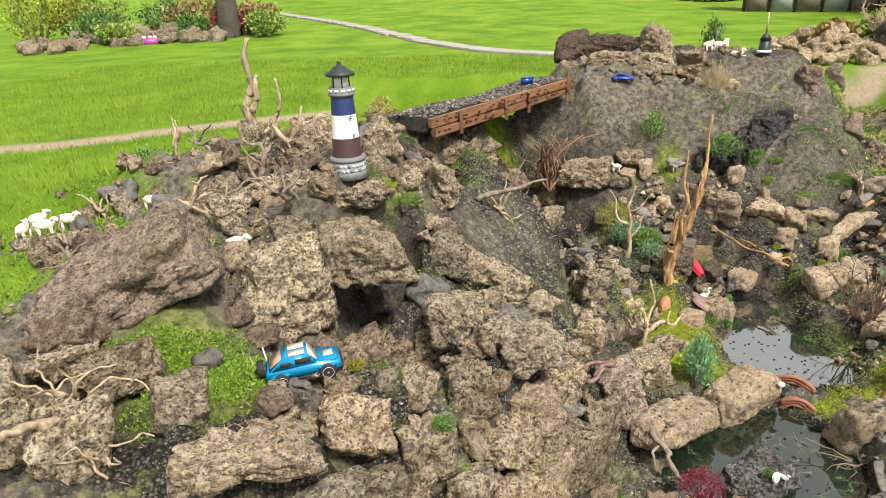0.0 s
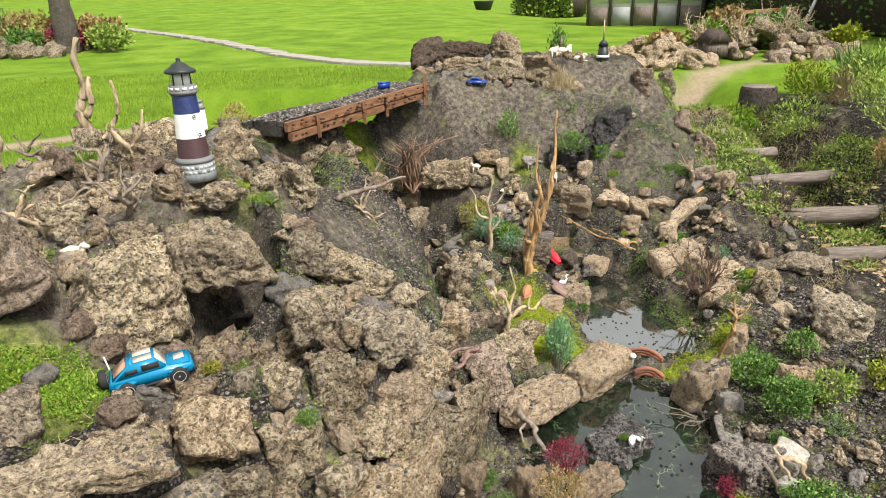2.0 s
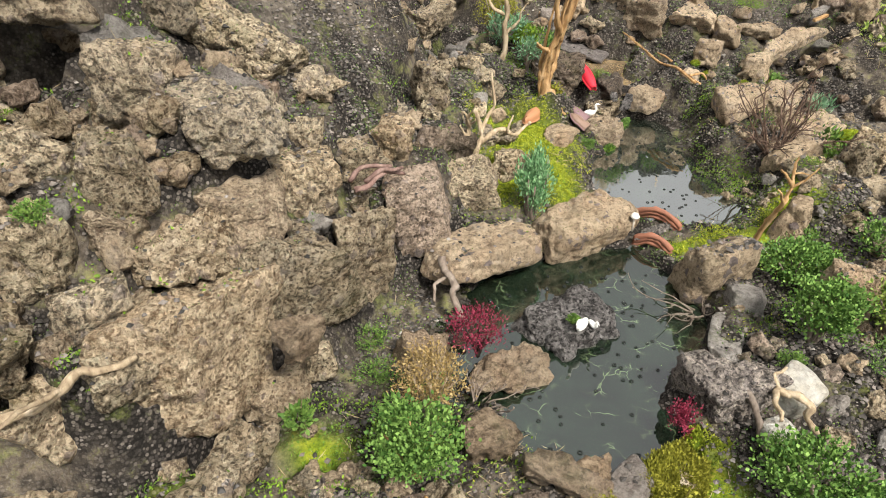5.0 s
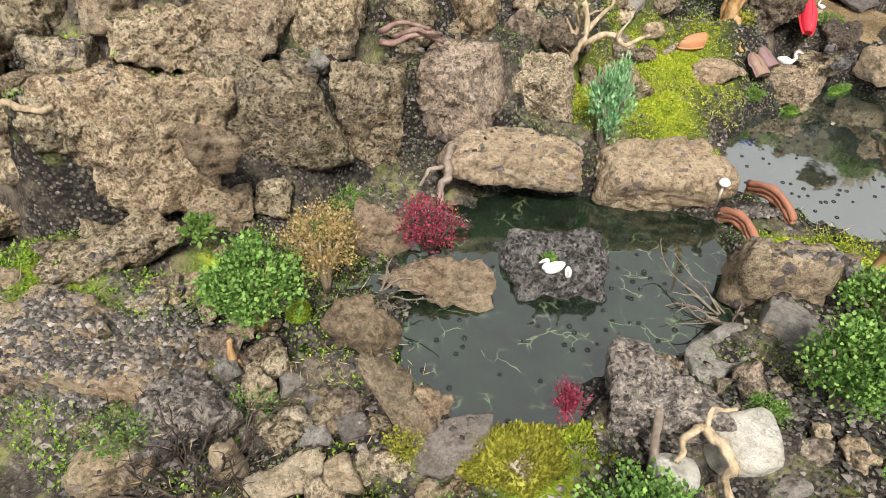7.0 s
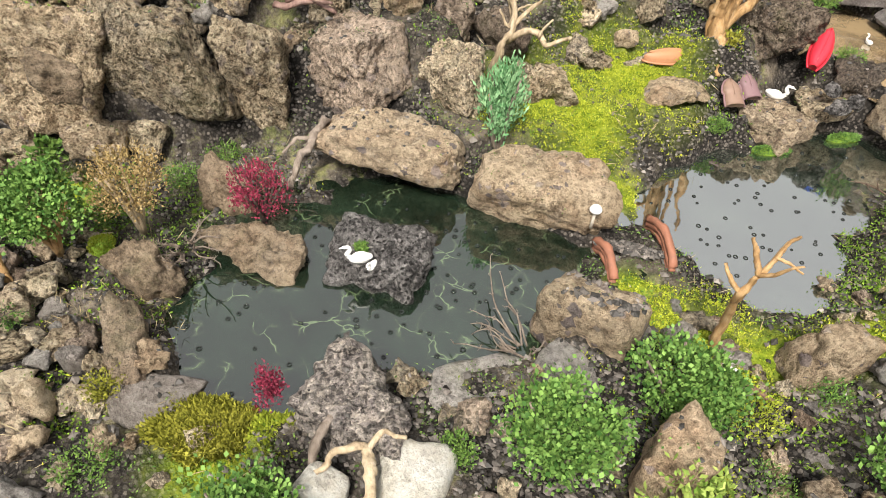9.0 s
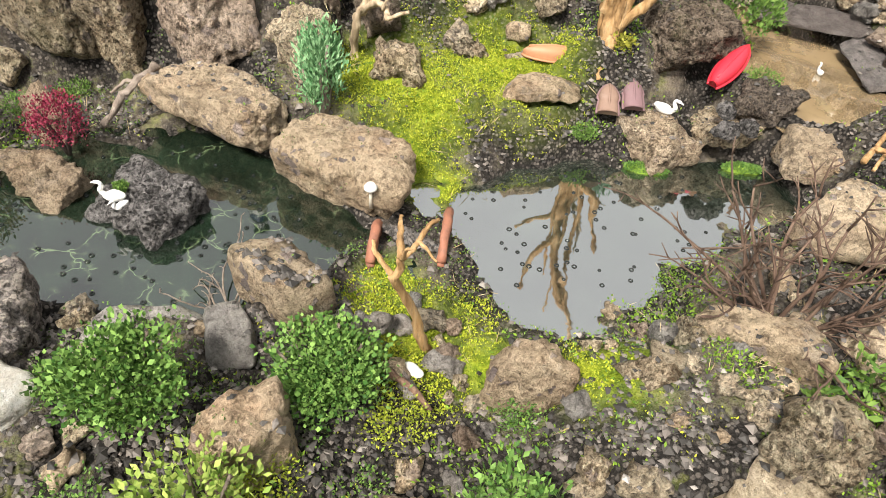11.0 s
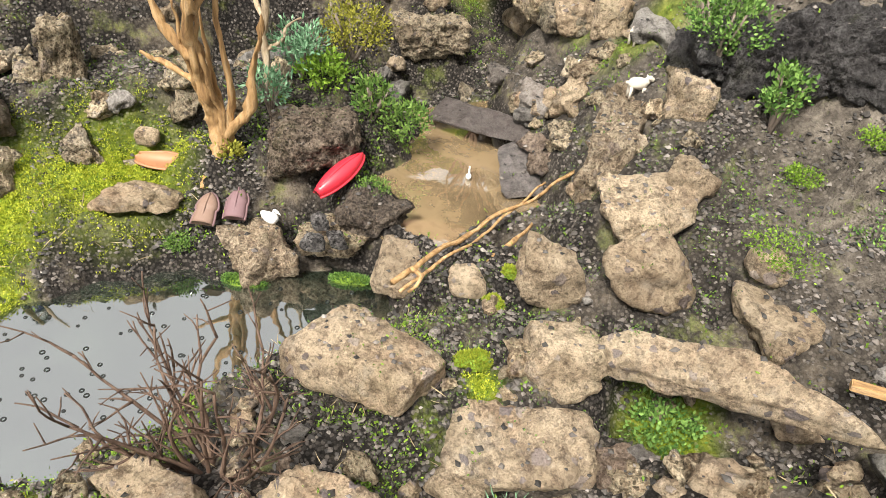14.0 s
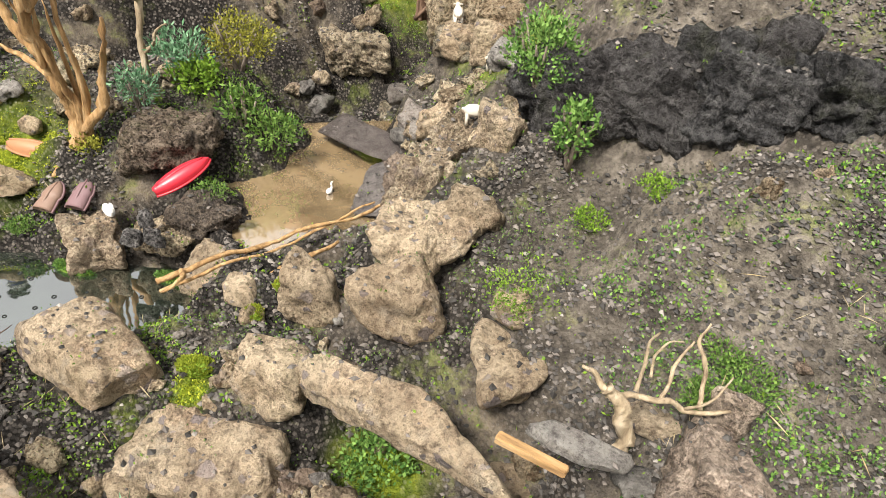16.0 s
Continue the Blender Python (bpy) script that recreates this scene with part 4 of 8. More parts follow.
def wander(start, way, length, bend, seed, n=4):
    r = np.random.RandomState(seed)
    p, w = np.array(start, float), np.array(way, float)
    w /= np.linalg.norm(w)
    out = [p.copy()]
    for _ in range(n):
        w = w + r.normal(size=3) * bend
        w /= np.linalg.norm(w)
        p = p + w * length / n
        out.append(p.copy())
    return out


def leaves(C, N, size, rnd, width=0.55, fold=0.25):
    """A small folded leaf at each place C, growing along N."""
    n = len(C)
    N = N / (np.linalg.norm(N, axis=1, keepdims=True) + 1e-9)
    S = np.cross(N, rnd.normal(size=(n, 3)))
    S /= np.linalg.norm(S, axis=1, keepdims=True) + 1e-9
    U = np.cross(S, N)
    s = (size * rnd.uniform(0.6, 1.25, n))[:, None]
    tip, mid = C + N * s, C + N * s * 0.5 + U * s * fold * 0.3
    V = np.stack([C, mid + S * s * width / 2 - U * s * fold * 0.2, tip, mid - S * s * width / 2 - U * s * fold * 0.2], 1).reshape(-1, 3)
    k = np.arange(n)[:, None] * 4
    F = np.concatenate([k + [0, 1, 2], k + [0, 2, 3]], 0)
    return V, F


WOOD_PALE = wood_material("driftwood_pale", (0.46, 0.36, 0.235), (0.68, 0.57, 0.42), (0.17, 0.115, 0.07))
WOOD_GREY = wood_material("driftwood_grey", (0.24, 0.19, 0.15), (0.38, 0.32, 0.27), (0.11, 0.085, 0.07))
WOOD_RED = wood_material("wood_reddish", (0.22, 0.135, 0.09), (0.38, 0.26, 0.17), (0.10, 0.055, 0.035))
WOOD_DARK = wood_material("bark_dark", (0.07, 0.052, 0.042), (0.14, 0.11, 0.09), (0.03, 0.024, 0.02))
WOOD_TWIG = wood_material("twig_bark", (0.15, 0.095, 0.068), (0.26, 0.18, 0.13), (0.06, 0.038, 0.028))
WOOD_PINK = wood_material("wood_pinkish", (0.24, 0.15, 0.125), (0.40, 0.28, 0.235), (0.09, 0.05, 0.04))
WOOD_ORANGE = wood_material("wood_split_orange", (0.48, 0.29, 0.125), (0.70, 0.50, 0.28), (0.12, 0.062, 0.03))
WOOD_LOG = wood_material("log_weathered", (0.20, 0.165, 0.14), (0.33, 0.28, 0.24), (0.09, 0.075, 0.065))
LEAF_BOX = leaf_material("leaf_box", (0.04, 0.105, 0.02), (0.23, 0.375, 0.09))
LEAF_FRESH = leaf_material("leaf_fresh", (0.05, 0.115, 0.022), (0.19, 0.295, 0.065))
LEAF_LIME = leaf_material("leaf_lime", (0.17, 0.22, 0.02), (0.38, 0.42, 0.05))
LEAF_GOLD = leaf_material("leaf_gold", (0.135, 0.14, 0.018), (0.35, 0.335, 0.05))
LEAF_BLUE = leaf_material("leaf_blue_green", (0.09, 0.22, 0.10), (0.30, 0.48, 0.30))
LEAF_RED = leaf_material("leaf_red", (0.13, 0.015, 0.03), (0.36, 0.055, 0.10))
LEAF_DRY = leaf_material("leaf_dry", (0.20, 0.13, 0.045), (0.44, 0.33, 0.15))
LEAF_MOSS = leaf_material("leaf_moss", (0.20, 0.27, 0.015), (0.52, 0.54, 0.06))
LEAF_MOSS_DARK = leaf_material("leaf_moss_dark", (0.08, 0.16, 0.015), (0.24, 0.37, 0.045))
LEAF_WEED = leaf_material("leaf_weed", (0.12, 0.21, 0.03), (0.40, 0.48, 0.12))
LEAF_CONIFER = leaf_material("leaf_conifer", (0.10, 0.26, 0.10), (0.36, 0.56, 0.30))
LEAF_LAWN = leaf_material("leaf_lawn", (0.12, 0.20, 0.012), (0.25, 0.36, 0.035))
STRAW = leaf_material("straw", (0.33, 0.25, 0.13), (0.56, 0.47, 0.29))



def bush(label, x, y, z, w, d, h, leaf, n, material, seed, name="shrub", trunk=0.06, wood=WOOD_GREY, up=0.6, width=0.55, shell=0.55, category="bush"):
    """A small shrub: forked stem and a ragged crown of single leaves on twigs."""
    r = np.random.RandomState(seed)
    ob = thing(name, label, category, pose(x, y, z, 0, 0, r.uniform(0, 360)))
    for k in range(7 if trunk > 0.015 else 0):
        g = 2 * math.pi * k / 7 + r.uniform(-0.4, 0.4)
        top = (math.cos(g) * w * 0.3, math.sin(g) * d * 0.3, trunk + h * r.uniform(0.45, 0.8))
        part("stem", tube([(0, 0, -0.03), (top[0] * 0.3, top[1] * 0.3, trunk), top], 0.012 * (h / 0.25), 0.003, 5, 3, 0.2, seed + k), wood, ob)
    m = 75
    B = r.normal(size=(m, 3))
    B /= np.linalg.norm(B, axis=1, keepdims=True)
    B *= r.uniform(shell, 1.0, (m, 1))
    B = B * [w / 2, d / 2, h / 2] * 0.82 + [0, 0, trunk + h * 0.45]
    pick = r.randint(0, m, n)
    C = B[pick] + r.normal(size=(n, 3)) * [w * 0.07, d * 0.07, h * 0.07]
    N = (C - [0, 0, trunk + h * 0.3]) / [w, d, h] + r.normal(size=(n, 3)) * 0.45 + [0, 0, up * 0.5]
    part("crown", leaves(C, N, leaf, r, width), material, ob, smooth=False)
    return ob


def twig_bush(label, x, y, z, w, h, n, material, seed, name="bare_shrub", r0=0.0038, lean=(0, 0), bend=0.25):
    """Leafless shrub: crooked stems with side branches that fork into short twigs."""
    r = np.random.RandomState(seed)
    ob = thing(name, label, "bush", pose(x, y, z))
    for k in range(n):
        g = r.uniform(0, 2 * math.pi)
        out = r.uniform(0.2, 1.3)
        way = np.array([math.cos(g) * w * out + lean[0], math.sin(g) * w * out + lean[1], h * r.uniform(0.6, 1.05)])
        main = wander((math.cos(g) * 0.02, math.sin(g) * 0.02, -0.02), way, float(np.linalg.norm(way)) * r.uniform(0.7, 1.0), bend, seed * 31 + k, 5)
        bits = [tube(main, r0, r0 * 0.4, 5, 2, 0.15, k)]
        for j in (2, 3, 4, 5, 3):
            d = np.array(main[j]) - main[j - 1]
            d = d / (np.linalg.norm(d) + 1e-9) + r.normal(size=3) * 0.65 + [0, 0, 0.15]
            side = wander(main[j], d, h * r.uniform(0.18, 0.4), bend, seed * 77 + k * 9 + j, 3)
            bits.append(tube(side, r0 * 0.5, r0 * 0.22, 4, 2, 0.1, k))
            for q in (1, 2):
                e = np.array(side[q]) - side[q - 1]
                e = e / (np.linalg.norm(e) + 1e-9) + r.normal(size=3) * 0.8
                bits.append(tube(wander(side[q], e, h * r.uniform(0.06, 0.16), bend, seed * 13 + k * 5 + j + q, 2), r0 * 0.3, r0 * 0.18, 4, 1, 0, k))
        part("branch", join(bits), material, ob)
    return ob


def driftwood(label, m, limbs, material, name="driftwood", category="driftwood", kink=0.08):
    """A dead root or branch: limbs as (points, start radius, end radius)."""
    kinks = np.random.RandomState(len(label) + len(limbs) * 7)
    ob = thing(name, label, category, m)
    for k, (pts, a, b) in enumerate(limbs):
        P = [np.array(pts[0], float)]
        for u, v in zip(pts, pts[1:]):
            u, v = np.array(u, float), np.array(v, float)
            P += [(u + v) / 2 + kinks.normal(size=3) * np.linalg.norm(v - u) * kink, v]
        pts = P
        part("trunk" if k == 0 else "branch", tube(pts, a, b, 9, 4, 0.2, k + len(limbs)), material, ob)
    return ob


def cushion(label, x, y, z, w, d, h, n, material, seed, leaf=0.014, name="moss_cushion", yaw=0):
    """Moss: a low lumpy pad covered in tiny upright shoots."""
    r = np.random.RandomState(seed)
    q, F = SPHERE[3]
    P = q * [w / 2, d / 2, h]
    P = P * (1 + 0.22 * fbm(q * 2.3 + seed, 3)[:, None])
    ob = thing(name, label, "moss", pose(x, y, z, 0, 0, yaw))
    part("pad", (P * [1, 1, 0.9], F), LEAF_MOSS_DARK if material is not LEAF_GOLD else LEAF_GOLD, ob)
    up = F[q[F, 2].min(1) > -0.15]
    tri, wt = up[r.randint(0, len(up), n)], r.dirichlet((1, 1, 1), n)
    C = (P[tri] * wt[..., None]).sum(1) + r.normal(size=(n, 3)) * [w * 0.03, d * 0.03, h * 0.06]
    N = C / [w, d, h] + r.normal(size=(n, 3)) * 0.3 + [0, 0, 0.5]
    part("moss_surface", leaves(C, N, leaf, r, 0.5), material, ob, smooth=False)
    return ob


# ---------------------------------------------------------------- model lighthouse
P_BLUE = plain("paint_navy", (0.02, 0.035, 0.13), 0.45, 0, 0.3, 30)
P_WHITE = plain("paint_white", (0.88, 0.87, 0.84), 0.5, 0, 0.05, 30)
P_BROWN = plain("paint_maroon", (0.07, 0.035, 0.038), 0.5, 0, 0.3, 30)
P_BLACK = plain("paint_black_green", (0.025, 0.032, 0.032), 0.45, 0, 0.3, 30)
P_GREY = plain("paint_grey", (0.16, 0.165, 0.17), 0.6, 0, 0.4, 40)
P_STONE = plain("paint_stone_grey", (0.24, 0.26, 0.27), 0.7, 0, 0.7, 60, bumpy=0.5)
P_PALE = plain("paint_pale_grey", (0.40, 0.42, 0.44), 0.65, 0, 0.5, 60)
GLASS = plain("clear_plastic", (0.62, 0.66, 0.62), 0.08, 0, 0.1, 20, 0.6)


def ribbed(r0, r1, z0, z1, n):
    """Clapboard siding: each board flares over the one below."""
    rows = []
    for k in range(n):
        a, b = k / n, (k + 1) / n
        rows += [(r0 + (r1 - r0) * a + 0.0008, z0 + (z1 - z0) * a), (r0 + (r1 - r0) * b - 0.0004, z0 + (z1 - z0) * b - 0.0006)]
    return lathe([(0.001, z0)] + rows + [(0.001, z1)], 64)


def lighthouse():
    ob = thing("model_lighthouse", "model lighthouse with navy, white and maroon bands, black roof", "model lighthouse", pose(-0.39, 2.655, 1.355, 0, 0, -38))
    part("base", lathe([(0.001, -0.03), (0.083, -0.03), (0.080, 0.0), (0.074, 0.047), (0.001, 0.047)], 40), P_STONE, ob, "grey painted stonework base")
    for k in range(26):
        g = 2 * math.pi * k / 26
        for j, z in enumerate((0.010, 0.030)):
            a = g + j * 0.12
            part("stone", box(math.cos(a) * (0.0795 - z * 0.13), math.sin(a) * (0.0795 - z * 0.13), z, 0.004, 0.0155, 0.015, 0.0015, 1, math.degrees(a)), P_PALE if (k + j) % 3 else P_GREY, ob)
    part("ledge", lathe([(0.001, 0.046), (0.077, 0.047), (0.079, 0.053), (0.077, 0.061), (0.066, 0.068), (0.001, 0.068)], 40), P_GREY, ob)
    part("lower_band", ribbed(0.064, 0.0585, 0.067, 0.150, 10), P_BROWN, ob, smooth=False, label="maroon clapboard band")
    part("middle_band", ribbed(0.0585, 0.052, 0.150, 0.250, 12), P_WHITE, ob, smooth=False, label="white clapboard band")
    part("upper_band", ribbed(0.052, 0.0475, 0.250, 0.325, 9), P_BLUE, ob, smooth=False, label="navy clapboard band")
    part("gallery", lathe([(0.001, 0.322), (0.050, 0.324), (0.057, 0.331), (0.058, 0.338), (0.054, 0.341), (0.054, 0.362), (0.050, 0.364), (0.001, 0.364)], 36), P_GREY, ob)
    for k in range(12):
        g = 2 * math.pi * k / 12
        part("rail_panel", box(math.cos(g) * 0.0545, math.sin(g) * 0.0545, 0.351, 0.002, 0.018, 0.012, 0.0005, 1, math.degrees(g)), P_WHITE, ob)
    part("lantern", lathe([(0.001, 0.362), (0.037, 0.363), (0.037, 0.412), (0.001, 0.413)], 30), GLASS, ob, "clear lantern glazing")
    for k in range(6):
        g = 2 * math.pi * (k + 0.5) / 6
        part("post", box(math.cos(g) * 0.0385, math.sin(g) * 0.0385, 0.388, 0.005, 0.005, 0.05, 0.001, 1, math.degrees(g)), P_BLACK, ob)
    part("roof", lathe([(0.001, 0.408), (0.060, 0.410), (0.063, 0.415), (0.058, 0.423), (0.036, 0.436), (0.030, 0.444), (0.012, 0.452), (0.008, 0.458), (0.010, 0.463), (0.006, 0.469), (0.001, 0.470)], 40), P_BLACK, ob, "black flared lantern roof")
    for z, g, r in ((0.235, -8, 0.0535), (0.158, 2, 0.0585)):
        a = math.radians(g)
        w = part("window", box(math.cos(a) * r, math.sin(a) * r, z, 0.006, 0.017, 0.022, 0.003, 1, g), P_BLACK, ob)
        for dy in (-0.0035, 0.0035):
            for dz in (-0.0045, 0.0045):
                part("pane", box(math.cos(a) * (r + 0.003) - math.sin(a) * dy, math.sin(a) * (r + 0.003) + math.cos(a) * dy, z + dz, 0.002, 0.0045, 0.006, 0.0004, 1, g), P_WHITE, w)
    return ob


lighthouse()

back_tower = thing("model_tower", "small white model tower with a grey cap on the hill's back", "model tower", pose(-0.79, 4.37, 1.16))
part("tower", lathe([(0.001, -0.02), (0.036, -0.02), (0.029, 0.21), (0.001, 0.21)], 24), P_WHITE, back_tower)
part("gallery", lathe([(0.001, 0.205), (0.034, 0.207), (0.034, 0.222), (0.001, 0.224)], 24), P_GREY, back_tower)
part("lantern", lathe([(0.001, 0.222), (0.02, 0.222), (0.02, 0.25), (0.001, 0.25)], 20), P_WHITE, back_tower)
part("cap", lathe([(0.001, 0.248), (0.03, 0.249), (0.022, 0.262), (0.006, 0.272), (0.001, 0.274)], 24), P_GREY, back_tower)

# second small lighthouse on the far crest
far_light = thing("model_windmill_tower", "small black and white model tower on the far crest", "model lighthouse", pose(2.62, 6.42, 1.36))
part("tower", lathe([(0.001, -0.03), (0.06, -0.03), (0.055, 0.03), (0.042, 0.14), (0.001, 0.14)], 20), P_BLACK, far_light)
part("band", lathe([(0.001, 0.025), (0.064, 0.028), (0.062, 0.05), (0.001, 0.052)], 20), P_WHITE, far_light)
part("cap", lathe([(0.001, 0.138), (0.05, 0.14), (0.03, 0.18), (0.001, 0.2)], 20), P_BLACK, far_light)
part("pole", lathe([(0.001, 0.19), (0.008, 0.19), (0.006, 0.38), (0.001, 0.38)], 8), WOOD_PALE, far_light)


# ---------------------------------------------------------------- toy cars
CAR_BLUE = plain("toy_paint_blue", (0.0, 0.20, 0.38), 0.25, 0.1, 0.15, 25, 0.6, 0.03)
CAR_NAVY = plain("toy_paint_royal", (0.01, 0.05, 0.30), 0.3, 0.0, 0.15, 25, 0.6, 0.03)
TYRE = plain("toy_tyre", (0.018, 0.018, 0.018), 0.75, 0, 0.3, 60)
RIM = plain("toy_rim", (0.5, 0.5, 0.48), 0.35, 0.3, 0.3, 60)
# pale beige base: the bright reflection on these panels is put into the colour
PANE = plain("toy_reflecting_pane", (0.55, 0.50, 0.40), 0.15, 0, 0.3, 25, 0.7, 0.02)
PANE_PINK = plain("toy_rear_window", (0.42, 0.25, 0.17), 0.2, 0, 0.3, 25, 0.7, 0.02)


def prism(profile, w, top=1.0):
    """A side profile (x, z) drawn out across y, narrower towards the top."""
    zs = [z for _, z in profile]
    lo, hi = min(zs), max(zs)
    V, n = [], len(profile)
    for s in (-1, 1):
        V += [(x, s * w / 2 * (1 - (1 - top) * (z - lo) / (hi - lo)), z) for x, z in profile]
    F = [list(range(n))[::-1], list(range(n, 2 * n))] + [[i, (i + 1) % n, n + (i + 1) % n, n + i] for i in range(n)]
    bm = bmesh.new()
    vs = [bm.verts.new(v) for v in V]
    for f in F:
        bm.faces.new([vs[i] for i in f])
    bmesh.ops.recalc_face_normals(bm, faces=bm.faces)
    bmesh.ops.bevel(bm, geom=bm.edges[:], offset=min(0.004, w * 0.04), segments=2, affect="EDGES")
    return bm


def wheel(parent, x, y, z, r, w, turn=90):
    t = part("wheel", lathe([(r * 0.55, -w / 2), (r * 0.93, -w / 2), (r, -w * 0.3), (r, w * 0.3), (r * 0.93, w / 2), (r * 0.55, w / 2)], 28), TYRE, parent)
    t.matrix_local = pose(x, y, z, 90, 0, 0) if turn == 90 else pose(x, y, z, 0, 90, 0)
    part("rim", lathe([(0.001, -w * 0.42), (r * 0.60, -w * 0.42), (r * 0.62, -w * 0.52), (r * 0.68, -w * 0.53), (r * 0.68, w * 0.53), (r * 0.62, w * 0.52), (r * 0.6, w * 0.42), (r * 0.15, w * 0.42), (r * 0.12, w * 0.5), (0.001, w * 0.5)], 24), RIM, t)
    for k in range(5):
        part("spoke", box(math.cos(k * 1.2566) * r * 0.36, math.sin(k * 1.2566) * r * 0.36, 0, r * 0.5, r * 0.16, w * 0.98, 0.0008, 1, k * 72), TYRE, t)
    return t


def toy_jeep():
    z0 = 0.945
    ob = thing("toy_car", "bright blue toy off-road car with spare wheel parked on moss", "toy car", pose(-0.335, 1.640, z0, 0, -4, 21))
    part("body", prism([(-0.118, 0.028), (-0.115, 0.058), (-0.105, 0.064), (0.05, 0.062), (0.115, 0.054), (0.122, 0.045), (0.12, 0.026), (0.095, 0.022), (-0.095, 0.022)], 0.102, 0.95), CAR_BLUE, ob)
    part("cabin", prism([(-0.108, 0.060), (-0.052, 0.098), (-0.045, 0.101), (0.018, 0.101), (0.048, 0.061)], 0.096, 0.82), CAR_BLUE, ob)
    part("bonnet", prism([(0.048, 0.058), (0.052, 0.067), (0.112, 0.058), (0.116, 0.052)], 0.086, 0.9), CAR_BLUE, ob)
    w = part("rear_window", box(0, 0, 0, 0.047, 0.062, 0.002, 0.002), PANE_PINK, ob, "tinted sloping rear window")
    w.matrix_local = pose(-0.081, 0, 0.0805, 0, -34, 0)
    w = part("windscreen", box(0, 0, 0, 0.040, 0.066, 0.002, 0.002), PANE, ob)
    w.matrix_local = pose(0.0345, 0, 0.0815, 0, 53, 0)
    for y in (-0.021, 0.021):
        part("roof_panel", box(-0.012, y, 0.1015, 0.052, 0.032, 0.003, 0.001), PANE, ob)
    part("bonnet_panel", box(0.085, 0, 0.0645, 0.03, 0.036, 0.002, 0.0008), PANE, ob)
    for s in (-1, 1):
        g = part("side_window", box(0, 0, 0, 0.05, 0.002, 0.018, 0.0008), TYRE, ob)
        g.matrix_local = pose(0.004, s * 0.0445, 0.079, s * 14, 0, 0)
        g = part("side_window", box(0, 0, 0, 0.036, 0.002, 0.012, 0.0008), TYRE, ob)
        g.matrix_local = pose(-0.05, s * 0.0448, 0.0765, s * 14, 0, 0)
        for x in (-0.072, 0.075):
            part("wheel_arch", box(x, s * 0.047, 0.045, 0.068, 0.018, 0.012, 0.004, 0.8), CAR_BLUE, ob)
            wheel(ob, x, s * 0.048, 0.024, 0.028, 0.022)
        part("sill", box(0.002, s * 0.051, 0.024, 0.085, 0.008, 0.008, 0.002), TYRE, ob)
    part("bumper", box(0.122, 0, 0.029, 0.012, 0.1, 0.013, 0.003), TYRE, ob)
    wheel(ob, -0.129, 0, 0.058, 0.029, 0.022, 0)
    part("aerial", tube([(-0.11, 0.04, 0.06), (-0.114, 0.042, 0.11)], 0.003, 0.0025, 5), P_WHITE, ob)
    return ob


def toy_saloon():
    ob = thing("toy_car", "small royal blue toy car parked on the gravel crest", "toy car", pose(1.235, 5.56, rest(1.235, 5.56)[0] - 0.002, 0, 0, -14))
    part("body", prism([(-0.09, 0.014), (-0.088, 0.038), (-0.06, 0.045), (0.04, 0.042), (0.086, 0.034), (0.09, 0.014)], 0.075, 0.9), CAR_NAVY, ob)
    part("cabin", prism([(-0.06, 0.042), (-0.038, 0.064), (0.012, 0.064), (0.042, 0.041)], 0.068, 0.78), CAR_NAVY, ob)
    for s in (-1, 1):
        part("side_window", box(-0.012, s * 0.0315, 0.053, 0.05, 0.002, 0.012, 0.0006), TYRE, ob)
        for x in (-0.055, 0.055):
            wheel(ob, x, s * 0.034, 0.016, 0.018, 0.013)
    return ob


toy_jeep()
crate = thing("toy_trailer", "small blue plastic toy box on the gravel road", "toy", pose(0.44, 5.20, 1.335, 0, 0, 40))
part("tub", box(0, 0, 0.025, 0.085, 0.05, 0.045, 0.004, 1.08), CAR_NAVY, crate)
part("lid", box(0, 0, 0.050, 0.094, 0.058, 0.008, 0.003), CAR_NAVY, crate)


# ---------------------------------------------------------------- sheep and swans (plain cast figures)
CREAM = plain("resin_cream", (0.66, 0.60, 0.50), 0.6, 0, 0.3, 50, bumpy=0.4)
SWAN_WHITE = plain("resin_white", (0.80, 0.79, 0.75), 0.45, 0, 0.12, 50)


def ball(x, y, z, a, b, c, sub=2):
    n, F = SPHERE[sub]
    return n * [a, b, c] + [x, y, z], F


def sheep_mesh(lying):
    s = 0.0 if lying else 0.028
    bits = [ball(0, 0, s + 0.022, 0.036, 0.020, 0.021, 3), ball(0.036, 0, s + 0.040, 0.014, 0.010, 0.012), ball(0.047, 0, s + 0.037, 0.009, 0.007, 0.008), ball(0.028, 0, s + 0.030, 0.014, 0.012, 0.014), ball(-0.037, 0, s + 0.024, 0.007, 0.005, 0.007)]
    bits += [ball(0.033, k * 0.012, s + 0.046, 0.004, 0.008, 0.003) for k in (-1, 1)]
    if lying:
        bits += [tube([(0.02, k * 0.016, 0.006), (0.045, k * 0.016, 0.004)], 0.006, 0.005, 6, 2) for k in (-1, 1)]
    else:
        bits += [tube([(x, k * 0.012, s + 0.012), (x + 0.001, k * 0.012, -0.004)], 0.0062, 0.005, 6, 2) for k in (-1, 1) for x in (-0.022, 0.022)]
    V, F = join(bits)
    me = mesh_from("sheep", V + 0.0016 * fbm(V * 190, 2)[:, None] * np.sign(V), F)
    me.materials.append(CREAM)
    return me


SHEEP = sheep_mesh(False), sheep_mesh(True)


def sheep(x, y, z, yaw, lying=0, size=1.0, where="on the rocks"):
    ob = tagged(new("sheep_figure", SHEEP[lying]), ("lying" if lying else "standing") + " cream resin sheep figure " + where, "sheep figure", "sheep figures")
    ob.matrix_world = pose(x, y, z, 0, 0, yaw) @ Matrix.Scale(size, 4)


